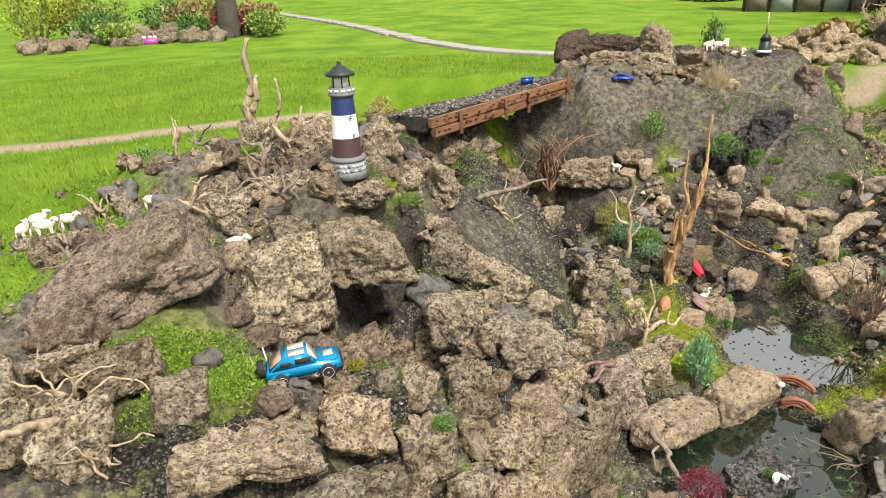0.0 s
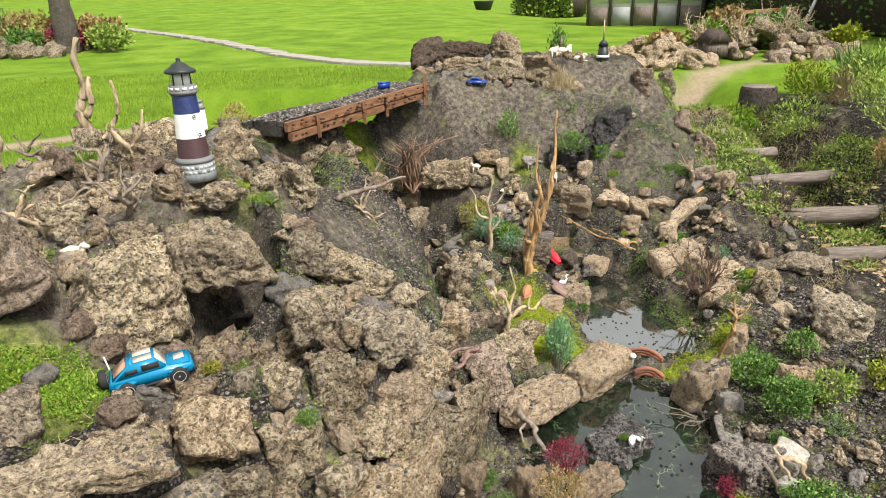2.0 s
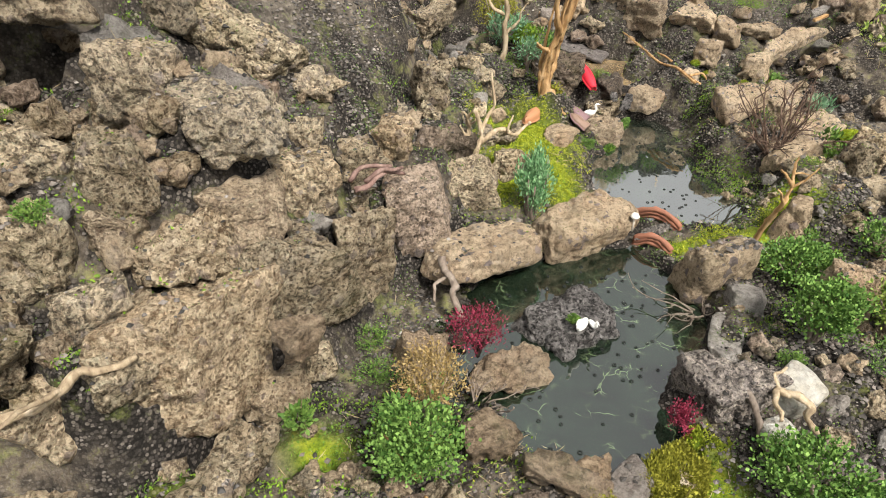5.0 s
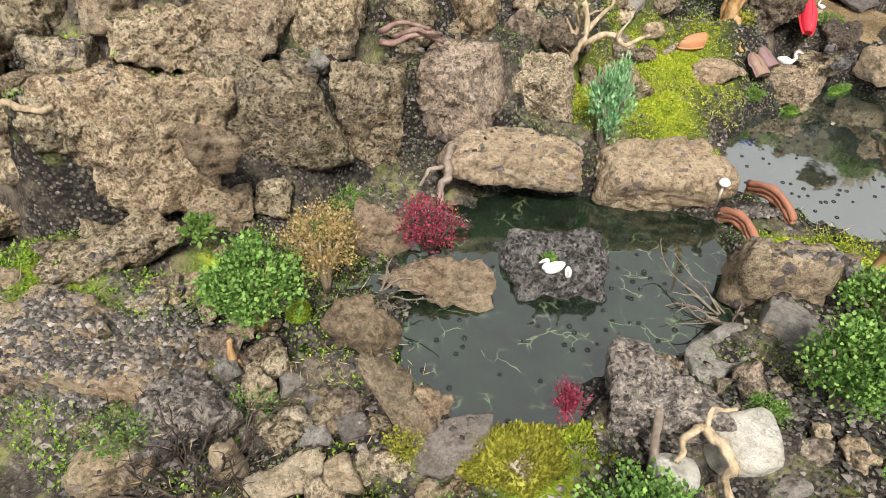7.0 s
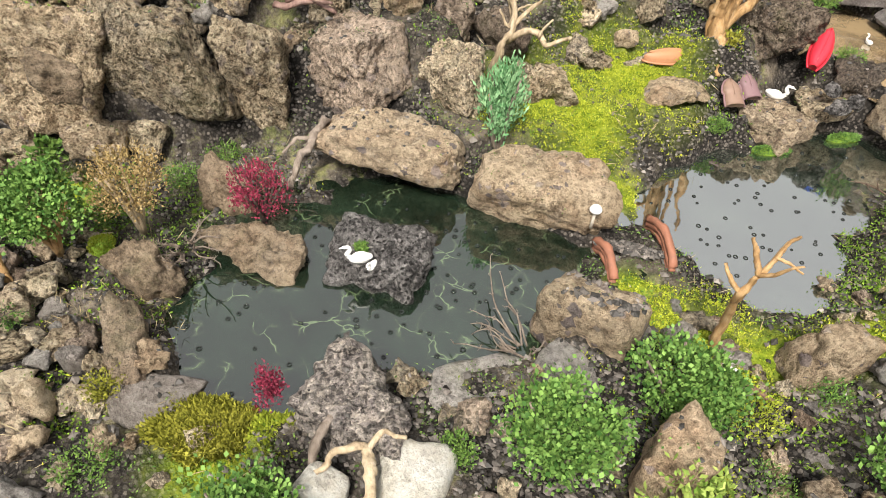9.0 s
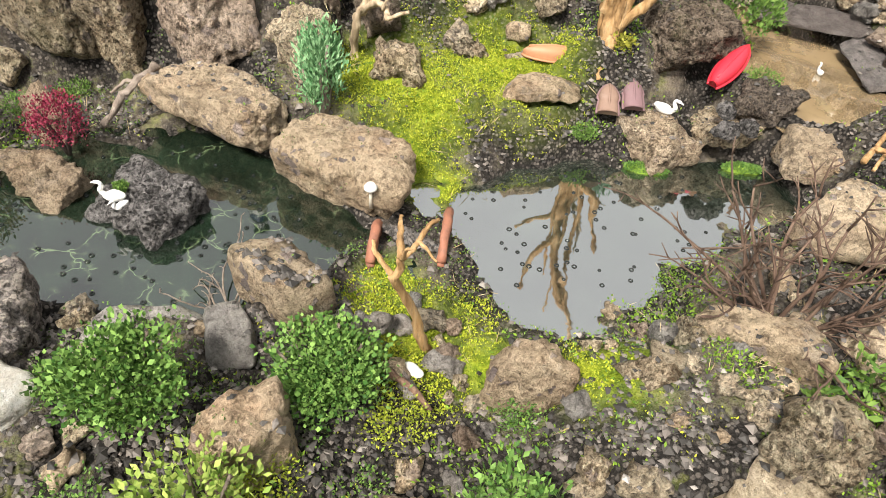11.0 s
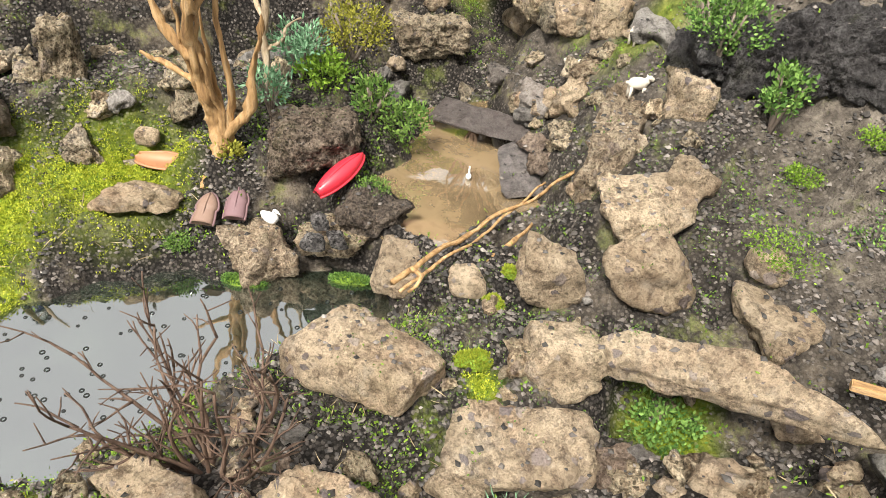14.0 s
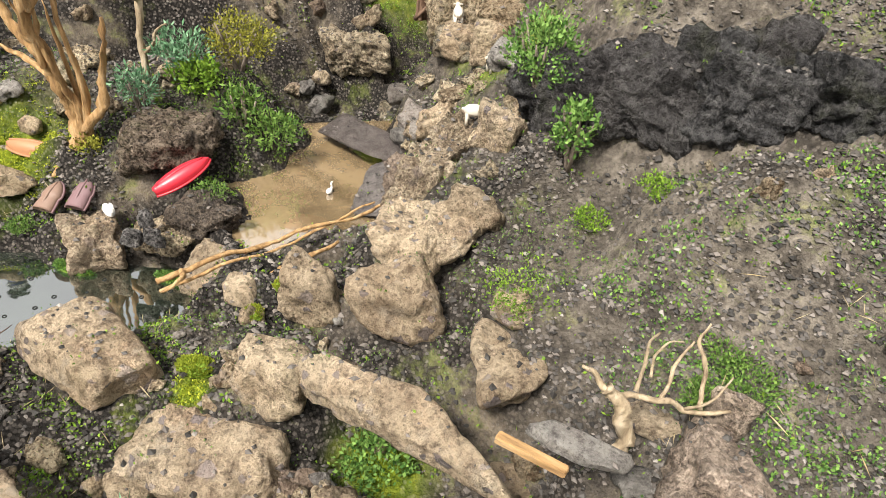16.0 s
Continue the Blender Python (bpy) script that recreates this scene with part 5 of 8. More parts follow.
def swan(x, y, z, yaw, label, size=1.0, yellow=False):
    V, F = join([
        ball(0, 0, 0.016, 0.036, 0.018, 0.016, 3),
        ball(-0.022, 0, 0.024, 0.022, 0.014, 0.012),
        ball(-0.004, 0.012, 0.022, 0.026, 0.007, 0.012), ball(-0.004, -0.012, 0.022, 0.026, 0.007, 0.012),
        tube([(0.026, 0, 0.018), (0.040, 0, 0.034), (0.030, 0, 0.054), (0.034, 0, 0.066), (0.046, 0, 0.066)], 0.009, 0.0052, 8, 5),
        ball(0.046, 0, 0.066, 0.009, 0.0062, 0.006), tube([(0.052, 0, 0.065), (0.064, 0, 0.061)], 0.004, 0.0015, 6, 2),
    ])
    me = mesh_from("swan_figure", V, F)
    me.materials.append(SWAN_WHITE)
    ob = tagged(new("swan_figure", me), label, "swan figure", "swan figures")
    ob.matrix_world = pose(x, y, z, 0, 0, yaw) @ Matrix.Scale(size, 4)


# ---------------------------------------------------------------- setting figures down on what is below them
def surface_tree(items):
    """One tree of the ground's and the boulders' faces, and which faces are ground."""
    V, F, K, k = [], [], [], 0
    for me, m, kind in items:
        v = np.empty(len(me.vertices) * 3)
        me.vertices.foreach_get("co", v)
        M = np.array(m)
        v = v.reshape(-1, 3) @ M[:3, :3].T + M[:3, 3]
        f = np.empty(len(me.loops), np.int32)
        me.loops.foreach_get("vertex_index", f)
        f = f.reshape(len(me.polygons), -1)
        if kind == 0:
            c = v[f[:, 0]]
            f = f[(np.abs(c[:, 0]) < 4.5) & (c[:, 1] > 0.3) & (c[:, 1] < 8)]
        V.append(v)
        F += (f + k).tolist()
        K.append(np.full(len(f), kind))
        k += len(v)
    return BVHTree.FromPolygons(np.concatenate(V).tolist(), F), np.concatenate(K)


TREE, KIND = surface_tree(SURFACE)
DOWN = Vector((0, 0, -1))


def rest(x, y, top=3.0):
    """The surface under a place: height, normal, and whether it is a boulder."""
    p, nrm, i, _ = TREE.ray_cast(Vector((x, y, top)), DOWN)
    return (p.z, nrm, int(KIND[i])) if p else (float(ground(x, y)), Vector((0, 0, 1)), 0)


for x, y, yaw, lying, size, where in (
    (-1.99, 2.70, 60, 0, 1.25, "on the grass bank"), (-1.96, 2.55, 100, 0, 1.25, "on the grass bank"), (-1.88, 2.60, 20, 0, 1.25, "on the grass bank"), (-1.80, 2.66, 10, 0, 1.2, "on the grass bank"),
    (-1.44, 2.80, -10, 0, 1.1, "on a boulder"), (-0.47, 2.34, 80, 1, 1.0, "below the lighthouse"), (-0.78, 2.26, 0, 1, 1.15, "among twigs"),
    (1.14, 4.99, 170, 0, 0.95, "on the mossy terrace"), (1.36, 4.92, 20, 1, 0.95, "on the mossy terrace"), (1.575, 4.99, 100, 0, 0.9, "on the mossy terrace"), (1.765, 4.87, 70, 0, 0.9, "on the mossy terrace"),
    (1.72, 4.55, 0, 1, 1.2, "beside the muddy pool"), (2.35, 6.3, 10, 1, 1.5, "on the far crest"), (2.1, 6.35, 30, 0, 1.4, "on the far crest"), (2.2, 6.4, 190, 0, 1.4, "on the far crest"), (2.28, 6.45, 60, 0, 1.4, "on the far crest"),
):
    sheep(x, y, rest(x, y)[0] + 0.001, yaw, lying, size, where)
swan(1.425, 2.15, rest(1.425, 2.15)[0] - 0.004, -120, "white swan figure sitting on a dark island stone", 0.8)
swan(1.462, 2.165, rest(1.462, 2.165)[0] - 0.004, -60, "white swan figure sitting beside another on the stone", 0.5)
swan(1.545, 3.765, rest(1.545, 3.765)[0] - 0.003, 28, "white swan figure on the pebbly bank", 0.85)
swan(1.50, 4.47, 0.196, 150, "small pale duck figure floating on the muddy pool", 0.5)


toy_saloon()
SHELL = plain("white_shell", (0.80, 0.78, 0.72), 0.5, 0, 0.2, 60, bumpy=0.3)
shell = tagged(part("sea_shell", join([ball(0, 0, 0.008, 0.024, 0.015, 0.009, 3), ball(0.016, 0.004, 0.010, 0.012, 0.010, 0.008)]), SHELL), "small white shell lying on the bank gravel", "shell")
shell.matrix_world = pose(2.18, 2.685, rest(2.18, 2.685)[0] - 0.002, 0, 0, 20)
orn = thing("mushroom_ornament", "tiny cream mushroom ornament standing beside the crossing", "ornament", pose(1.655, 2.763, rest(1.655, 2.763)[0] - 0.01))
part("stalk", lathe([(0.001, 0), (0.005, 0), (0.004, 0.07), (0.001, 0.07)], 10), CREAM, orn)
part("cap", lathe([(0.001, 0.062), (0.017, 0.064), (0.018, 0.070), (0.011, 0.080), (0.001, 0.083)], 16), SHELL, orn)


# ---------------------------------------------------------------- toy boats lying keel up
def boat(label, x, y, z, length, w, h, yaw, material, rim, tilt=0, stern=0.0, roll=0):
    """Hull turned over; stern 0..1 is how squarely its end is cut."""
    n, seg, V, F = 16, 10, [], []
    for i in range(n + 1):
        u = i / n
        b = math.sin(math.pi * min(1, (u * (1 - stern * 0.5) + stern * 0.5))) ** 0.6 if u < 0.5 else math.sin(math.pi * u) ** 0.6 if u < 1 else 0.0
        b = max(b, 0.03)
        for k in range(seg + 1):
            a = math.pi * k / seg
            V.append(((u - 0.5) * length, -math.cos(a) * w / 2 * b, math.sin(a) ** 0.7 * h * (0.45 + 0.55 * b)))
    for i in range(n):
        for k in range(seg):
            q = i * (seg + 1) + k
            F.append([q, q + 1, q + seg + 2, q + seg + 1])
    F.append([k for k in range(seg + 1)])
    ob = thing("toy_boat", label, "toy boat", pose(x, y, z, roll, tilt, yaw), "toy boats")
    part("hull", (np.array(V), F), material, ob)
    edge = [(v[0] * 1.01, v[1] * 1.04, 0.002) for v in V[:: seg + 1]]
    other = [(v[0] * 1.01, v[1] * 1.04, 0.002) for v in V[seg :: seg + 1]]
    part("gunwale", join([tube(edge, 0.004, 0.004, 6, 2), tube(other, 0.004, 0.004, 6, 2)]), rim, ob)
    part("keel", tube([(-length * 0.42, 0, h * 0.75), (0, 0, h * 1.0), (length * 0.42, 0, h * 0.75)], 0.004, 0.003, 6, 4), material, ob)


BOAT_TAN = plain("boat_terracotta", (0.42, 0.20, 0.10), 0.5, 0, 0.3, 30)
BOAT_RED = plain("boat_red", (0.62, 0.03, 0.05), 0.35, 0, 0.12, 30, 0.5)
BOAT_PURPLE = plain("boat_purple", (0.20, 0.12, 0.125), 0.5, 0, 0.4, 30)
BOAT_BROWN = plain("boat_brown", (0.24, 0.155, 0.115), 0.5, 0, 0.4, 30)
boat("terracotta coloured toy boat lying upside down on a stone", 1.245, 3.515, rest(1.245, 3.515)[0] + 0.004, 0.20, 0.065, 0.045, 68, BOAT_TAN, BOAT_TAN, 3)
boat("red toy boat lying keel up against the bank", 1.525, 4.0, 0.305, 0.20, 0.068, 0.036, 112, BOAT_RED, BOAT_RED, -22, 0.15, 10)
boat("short brown toy boat leaning on the gravel", 1.475, 3.595, 0.225, 0.11, 0.066, 0.022, 150, BOAT_BROWN, BOAT_PURPLE, -26, 1.0)
boat("short purple toy boat leaning on the gravel", 1.475, 3.685, 0.228, 0.115, 0.064, 0.022, 155, BOAT_PURPLE, BOAT_PURPLE, -26, 0.8)


# ---------------------------------------------------------------- terracotta bridge between the ponds
TERRA = plain("terracotta", (0.30, 0.125, 0.075), 0.7, 0, 0.7, 40, bumpy=0.5)


def arch_edging(x, y, z, yaw, length, rise, label):
    ob = thing("edging_brick", label, "edging brick", pose(x, y, z, 0, 0, yaw), "edging bricks")
    for k, (dz, r) in enumerate(((0.0, 0.010), (0.017, 0.011), (0.033, 0.0125))):
        pts = [((u - 0.5) * length, 0, dz - 0.012 + rise * math.sin(math.pi * u)) for u in (0, 0.2, 0.4, 0.6, 0.8, 1)]
        part("moulding", tube(pts, r, r, 8, 3, 0.05, k), TERRA, ob)


arch_edging(1.785, 2.925, 0.088, -29, 0.20, 0.04, "arched terracotta edging brick at the pond edge")
arch_edging(1.742, 2.745, 0.080, -27, 0.15, 0.035, "arched terracotta edging brick beside the gravel crossing")


# ---------------------------------------------------------------- plank holding up the gravel road
PLANK = wood_material("plank_brown", (0.22, 0.11, 0.055), (0.32, 0.18, 0.1), (0.10, 0.05, 0.028))
KNOT = plain("plank_knot", (0.05, 0.025, 0.015), 0.8, 0, 0.4, 40)


def beam(name, a, b, w, h, material, parent, label=""):
    """A squared timber from a to b."""
    A, B = Vector(a), Vector(b)
    L = (B - A).length
    V, F = box(0, 0, 0, w, h, L, min(w, h) * 0.12)
    V = V + 0.0025 * fbm(V * 30, 2)[:, None]
    ob = part(name, (V, F), material, parent, label, smooth=False)
    q = (B - A).to_track_quat("Z", "Y").to_matrix().to_4x4()
    ob.matrix_local = Matrix.Translation((A + B) / 2) @ q
    return ob


road = thing("plank_edging", "long weathered brown timber edging holding back a gravel road", "timber edging", Matrix())
for k in range(2):
    z = 1.285 - 0.062 * k
    beam("board", (-0.19 + 0.02 * k, 3.99, z - 0.005), (0.80 - 0.02 * k, 5.42, z + 0.025), 0.03 + 0.008 * k, 0.061 - 0.010 * k, PLANK, road)
rk = random.Random(5)
for k in range(60):
    u, v = rk.uniform(0.02, 0.98), rk.choice((0.015, 0.0, -0.02, -0.05, -0.065))
    part("stud", box(-0.165 + 0.99 * u, 3.965 + 1.43 * u, 1.285 + 0.03 * u + v + rk.uniform(-0.01, 0.01), 0.022, 0.012, 0.010, 0.002, 1, 55), KNOT, road)
for u in (0.15, 0.45, 0.62, 0.95):
    beam("stake", (-0.15 + 0.97 * u, 3.98 + 1.43 * u, 1.17), (-0.15 + 0.97 * u, 3.98 + 1.43 * u, 1.325 + (0.10 if u > 0.9 else 0)), 0.022, 0.022, PLANK, road)

n = 30
RV, RF = [], []
for i in range(n + 1):
    for j in range(9):
        u, s = i / n, j / 8
        x, y = -0.21 + 0.99 * u - 0.82 * 0.42 * s, 4.02 + 1.43 * u + 0.57 * 0.42 * s
        RV.append((x, y, 1.305 + 0.02 * u + 0.012 * math.sin(9 * u) - 0.10 * max(0, s - 0.6)))
        if i < n and j < 8:
            q = i * 9 + j
            RF.append([q, q + 9, q + 10, q + 1])
base = len(RV)
RV += [(x, y, 1.215) for x, y, _ in RV]
ring = [j for j in range(9)] + [i * 9 + 8 for i in range(1, n + 1)] + [n * 9 + j for j in range(7, -1, -1)] + [i * 9 for i in range(n - 1, 0, -1)]
for a, b in zip(ring, ring[1:] + ring[:1]):
    RF.append([a, b, base + b, base + a])
SOIL = rock_material("road_soil", (0.11, 0.1, 0.09), (0.2, 0.185, 0.17), (0.05, 0.045, 0.04), 0.3, 0.2)
gravel_road = part("gravel_road", (np.array(RV), RF), SOIL)
tagged(gravel_road, "narrow dark gravel road between the two hills", "road", "", "structure")
gravel_road.data.materials[0] = SOIL


# ---------------------------------------------------------------- driftwood and dead branches
def dw(label, x, y, z, limbs, mat=WOOD_PALE, name="driftwood", kink=0.08):
    driftwood(label, pose(x, y, z), limbs, mat, name, kink=kink)


dw("tall split orange tree stump with dead prongs by the moss bank", 1.30, 3.675, 0.30, [
    ([(0, 0, -0.04), (-0.02, 0.0, 0.10), (0.0, -0.02, 0.22), (0.06, -0.05, 0.42), (0.12, -0.02, 0.62), (0.15, 0.05, 0.78)], 0.030, 0.008),
    ([(0.015, 0.012, -0.03), (0.0, 0.015, 0.10), (0.015, -0.005, 0.22), (0.05, -0.03, 0.40), (0.09, -0.02, 0.55)], 0.017, 0.004),
    ([(-0.02, -0.01, -0.03), (-0.035, -0.015, 0.08), (-0.02, -0.035, 0.2), (0.03, -0.07, 0.38), (0.06, -0.08, 0.52)], 0.012, 0.003),
    ([(0.0, -0.03, 0.25), (-0.06, -0.12, 0.30), (-0.07, -0.18, 0.33)], 0.012, 0.005),
    ([(0.0, 0.01, 0.06), (0.03, 0.09, 0.15), (0.03, 0.12, 0.30), (0.06, 0.15, 0.46)], 0.020, 0.006),
    ([(0.03, -0.04, 0.34), (0.0, -0.12, 0.46), (0.02, -0.16, 0.60)], 0.017, 0.006),
    ([(0.10, -0.02, 0.55), (0.16, 0.06, 0.80), (0.17, 0.10, 1.05)], 0.014, 0.004),
    ([(0.08, -0.03, 0.48), (0.04, 0.06, 0.66), (0.06, 0.10, 0.84)], 0.012, 0.004),
    ([(0.0, 0.03, 0.05), (0.02, 0.05, 0.22), (0.05, 0.03, 0.48), (0.06, 0.05, 0.66)], 0.015, 0.003),
    ([(-0.02, 0.02, 0.05), (-0.03, 0.01, 0.25), (0.0, -0.01, 0.50)], 0.013, 0.003),
    ([(0.04, -0.04, 0.30), (0.09, -0.05, 0.50), (0.10, -0.06, 0.70)], 0.010, 0.003),
    ([(0.02, 0.0, 0.04), (0.06, -0.05, -0.01), (0.10, -0.08, -0.05)], 0.02, 0.008)], WOOD_ORANGE, kink=0.03)
dw("pale forked dead shrub behind the stump", 1.06, 3.88, 0.44, [
    ([(0, 0, -0.04), (0.01, 0, 0.14), (0.0, 0.02, 0.30), (0.04, 0.06, 0.44)], 0.016, 0.006),
    ([(0.01, 0, 0.10), (0.08, 0.05, 0.16), (0.12, 0.10, 0.24)], 0.009, 0.003),
    ([(0, 0.01, 0.2), (-0.08, 0.0, 0.30), (-0.12, 0.03, 0.42)], 0.009, 0.003),
    ([(0.0, 0.02, 0.28), (0.1, 0.0, 0.36), (0.16, -0.04, 0.45)], 0.008, 0.003)])
dw("crooked grey root with pale broken ends in the moss", 1.02, 2.92, 0.22, [
    ([(0, 0, -0.03), (-0.01, 0, 0.10), (0.01, 0.03, 0.20), (-0.03, 0.04, 0.30)], 0.015, 0.008),
    ([(0.0, 0.02, 0.16), (0.08, 0.05, 0.22), (0.14, 0.05, 0.20), (0.20, 0.10, 0.24)], 0.011, 0.005),
    ([(0.11, 0.05, 0.21), (0.13, 0.08, 0.27)], 0.006, 0.003),
    ([(0.0, 0.03, 0.2), (0.05, 0.10, 0.30), (0.03, 0.14, 0.42)], 0.008, 0.004)], WOOD_PALE)
dw("branching yellow dead stem beside the bridge", 2.11, 2.745, 0.14, [
    ([(0, 0, -0.04), (0.004, -0.03, 0.08), (0.024, -0.085, 0.235), (0.035, -0.078, 0.30)], 0.012, 0.007),
    ([(0.024, -0.085, 0.235), (0.0, -0.10, 0.265), (-0.008, -0.115, 0.29), (-0.025, -0.11, 0.305)], 0.007, 0.003),
    ([(0.035, -0.078, 0.30), (0.01, -0.07, 0.33), (-0.001, -0.068, 0.345), (-0.017, -0.06, 0.355)], 0.007, 0.004),
    ([(0.035, -0.078, 0.30), (0.038, -0.042, 0.345), (0.04, -0.028, 0.375), (0.05, -0.017, 0.39)], 0.006, 0.003),
    ([(0.035, -0.078, 0.30), (0.068, -0.085, 0.34), (0.087, -0.088, 0.37), (0.10, -0.077, 0.38)], 0.005, 0.002),
    ([(0.038, -0.05, 0.34), (0.068, -0.042, 0.34), (0.094, -0.034, 0.33)], 0.004, 0.002)], WOOD_ORANGE, kink=0.04)
dw("pale crooked root wedged between white stones", 1.94, 1.86, 0.17, [
    ([(-0.01, 0.01, 0.06), (0.03, -0.005, 0.065), (0.075, -0.03, 0.05), (0.10, -0.06, -0.02)], 0.012, 0.008),
    ([(-0.01, 0.01, 0.06), (-0.03, -0.05, 0.065), (-0.02, -0.09, 0.05)], 0.009, 0.005),
    ([(0.0, 0.0, 0.06), (-0.01, 0.05, 0.08), (0.03, 0.08, 0.085)], 0.007, 0.004)], WOOD_PALE)
dw("grey weathered stick leaning on the dark stone", 1.87, 1.79, 0.15, [([(0.03, -0.06, -0.02), (0.0, 0.0, 0.05), (-0.035, 0.06, 0.09)], 0.011, 0.008)], WOOD_GREY)
dw("splintered orange peg standing at the bush", 1.03, 1.40, 0.10, [
    ([(0, 0, -0.03), (0.005, 0.0, 0.06), (-0.005, 0.01, 0.13)], 0.013, 0.007), ([(0.01, 0.0, 0.0), (0.015, 0.005, 0.08)], 0.008, 0.003)], WOOD_ORANGE)
dw("brown stick lying on the bank gravel", 2.23, 2.65, 0.17, [([(-0.065, -0.02, 0.0), (0.0, 0.0, 0.01), (0.07, 0.025, 0.0)], 0.009, 0.006)], WOOD_RED)
dw("curled pale root hanging over the pond edge", 0.985, 2.22, 0.16, [
    ([(-0.04, 0.10, 0.10), (-0.02, 0.05, 0.07), (0.02, 0.0, 0.05), (0.04, -0.05, 0.0), (0.07, -0.09, -0.02)], 0.014, 0.009),
    ([(-0.01, 0.04, 0.06), (-0.05, 0.0, 0.05), (-0.04, -0.05, 0.02)], 0.008, 0.004)], WOOD_GREY)
dw("pale forked stick lying over the stones", 0.24, 1.38, 0.50, [
    ([(-0.10, -0.09, -0.02), (0.0, 0.0, 0.0), (0.06, 0.05, 0.015), (0.12, 0.10, 0.02)], 0.013, 0.007),
    ([(0.0, 0.0, 0.0), (-0.02, -0.07, 0.02), (-0.03, -0.14, 0.03)], 0.008, 0.004)], WOOD_PALE)
dw("long weathered branch lying along the pool dam", 1.98, 4.24, 0.30, [
    ([(0.10, -0.28, 0.03), (0.03, -0.12, 0.045), (-0.03, 0.0, 0.025), (-0.07, 0.08, 0.03), (-0.12, 0.26, 0.03), (-0.2, 0.46, 0.05)], 0.0075, 0.005),
    ([(0.13, -0.27, 0.02), (0.05, -0.10, 0.035), (-0.035, 0.06, 0.015), (-0.11, 0.22, 0.04), (-0.17, 0.33, 0.05)], 0.005, 0.003),
    ([(0.08, -0.22, 0.04), (0.14, -0.22, 0.06), (0.16, -0.26, 0.04)], 0.008, 0.003),
    ([(0.12, -0.1, 0.0), (0.05, 0.06, 0.01), (-0.02, 0.2, 0.02)], 0.009, 0.005)], WOOD_ORANGE, kink=0.03)
dw("twisted brown root with thin shoots on the slope foot", 2.885, 4.80, 0.54, [
    ([(0.01, 0.01, -0.03), (0.0, 0.0, 0.04), (-0.015, -0.01, 0.075), (-0.03, -0.03, 0.10)], 0.016, 0.011),
    ([(-0.03, -0.03, 0.09), (-0.05, -0.05, 0.12), (-0.06, -0.07, 0.13)], 0.006, 0.003),
    ([(-0.02, -0.02, 0.08), (0.0, 0.05, 0.085), (0.02, 0.10, 0.07), (0.05, 0.15, 0.09), (0.05, 0.19, 0.08)], 0.006, 0.003),
    ([(0.0, 0.06, 0.085), (-0.04, 0.10, 0.12), (-0.06, 0.14, 0.15)], 0.004, 0.002),
    ([(0.03, 0.12, 0.08), (-0.01, 0.14, 0.13), (-0.04, 0.13, 0.17), (-0.05, 0.15, 0.20)], 0.005, 0.002),
    ([(-0.02, 0.02, 0.09), (-0.06, 0.05, 0.14), (-0.10, 0.10, 0.14)], 0.004, 0.002),
    ([(-0.03, 0.05, 0.11), (-0.07, 0.08, 0.12), (-0.08, 0.14, 0.13)], 0.003, 0.0015),
    ([(0.02, 0.10, 0.075), (0.04, 0.13, 0.12), (0.02, 0.17, 0.14)], 0.003, 0.0015)], WOOD_PALE)
batten = thing("batten", "short split orange batten lying on the fallen stone", "batten", Matrix())
beam("split_timber", (2.825, 4.60, 0.51), (2.925, 4.69, 0.52), 0.02, 0.016, WOOD_ORANGE, batten)
# on the lighthouse hill
dw("thick bleached dead trunk standing on the hill", -0.98, 3.10, 1.30, [
    ([(0, 0, -0.05), (-0.01, 0.02, 0.12), (-0.03, 0.0, 0.26), (0.01, 0.02, 0.40), (0.02, 0.02, 0.60)], 0.035, 0.010),
    ([(0, 0, 0.10), (0.06, 0.03, 0.14), (0.08, 0.04, 0.20)], 0.014, 0.004),
    ([(0.0, 0.0, 0.24), (0.035, 0.0, 0.36), (0.04, 0.02, 0.42)], 0.018, 0.008)])
dw("bent forked bleached branch standing on the hill", -0.80, 3.08, 1.28, [
    ([(0, 0, -0.05), (0.0, 0.0, 0.10), (-0.07, 0.0, 0.20), (-0.02, 0.0, 0.32), (-0.04, 0.02, 0.42)], 0.014, 0.007),
    ([(0, 0, 0.10), (0.06, 0.0, 0.18), (0.08, 0.02, 0.28)], 0.012, 0.006),
    ([(0, 0, 0.0), (-0.05, 0.02, 0.10), (-0.05, 0.02, 0.16)], 0.008, 0.004)], WOOD_PALE)
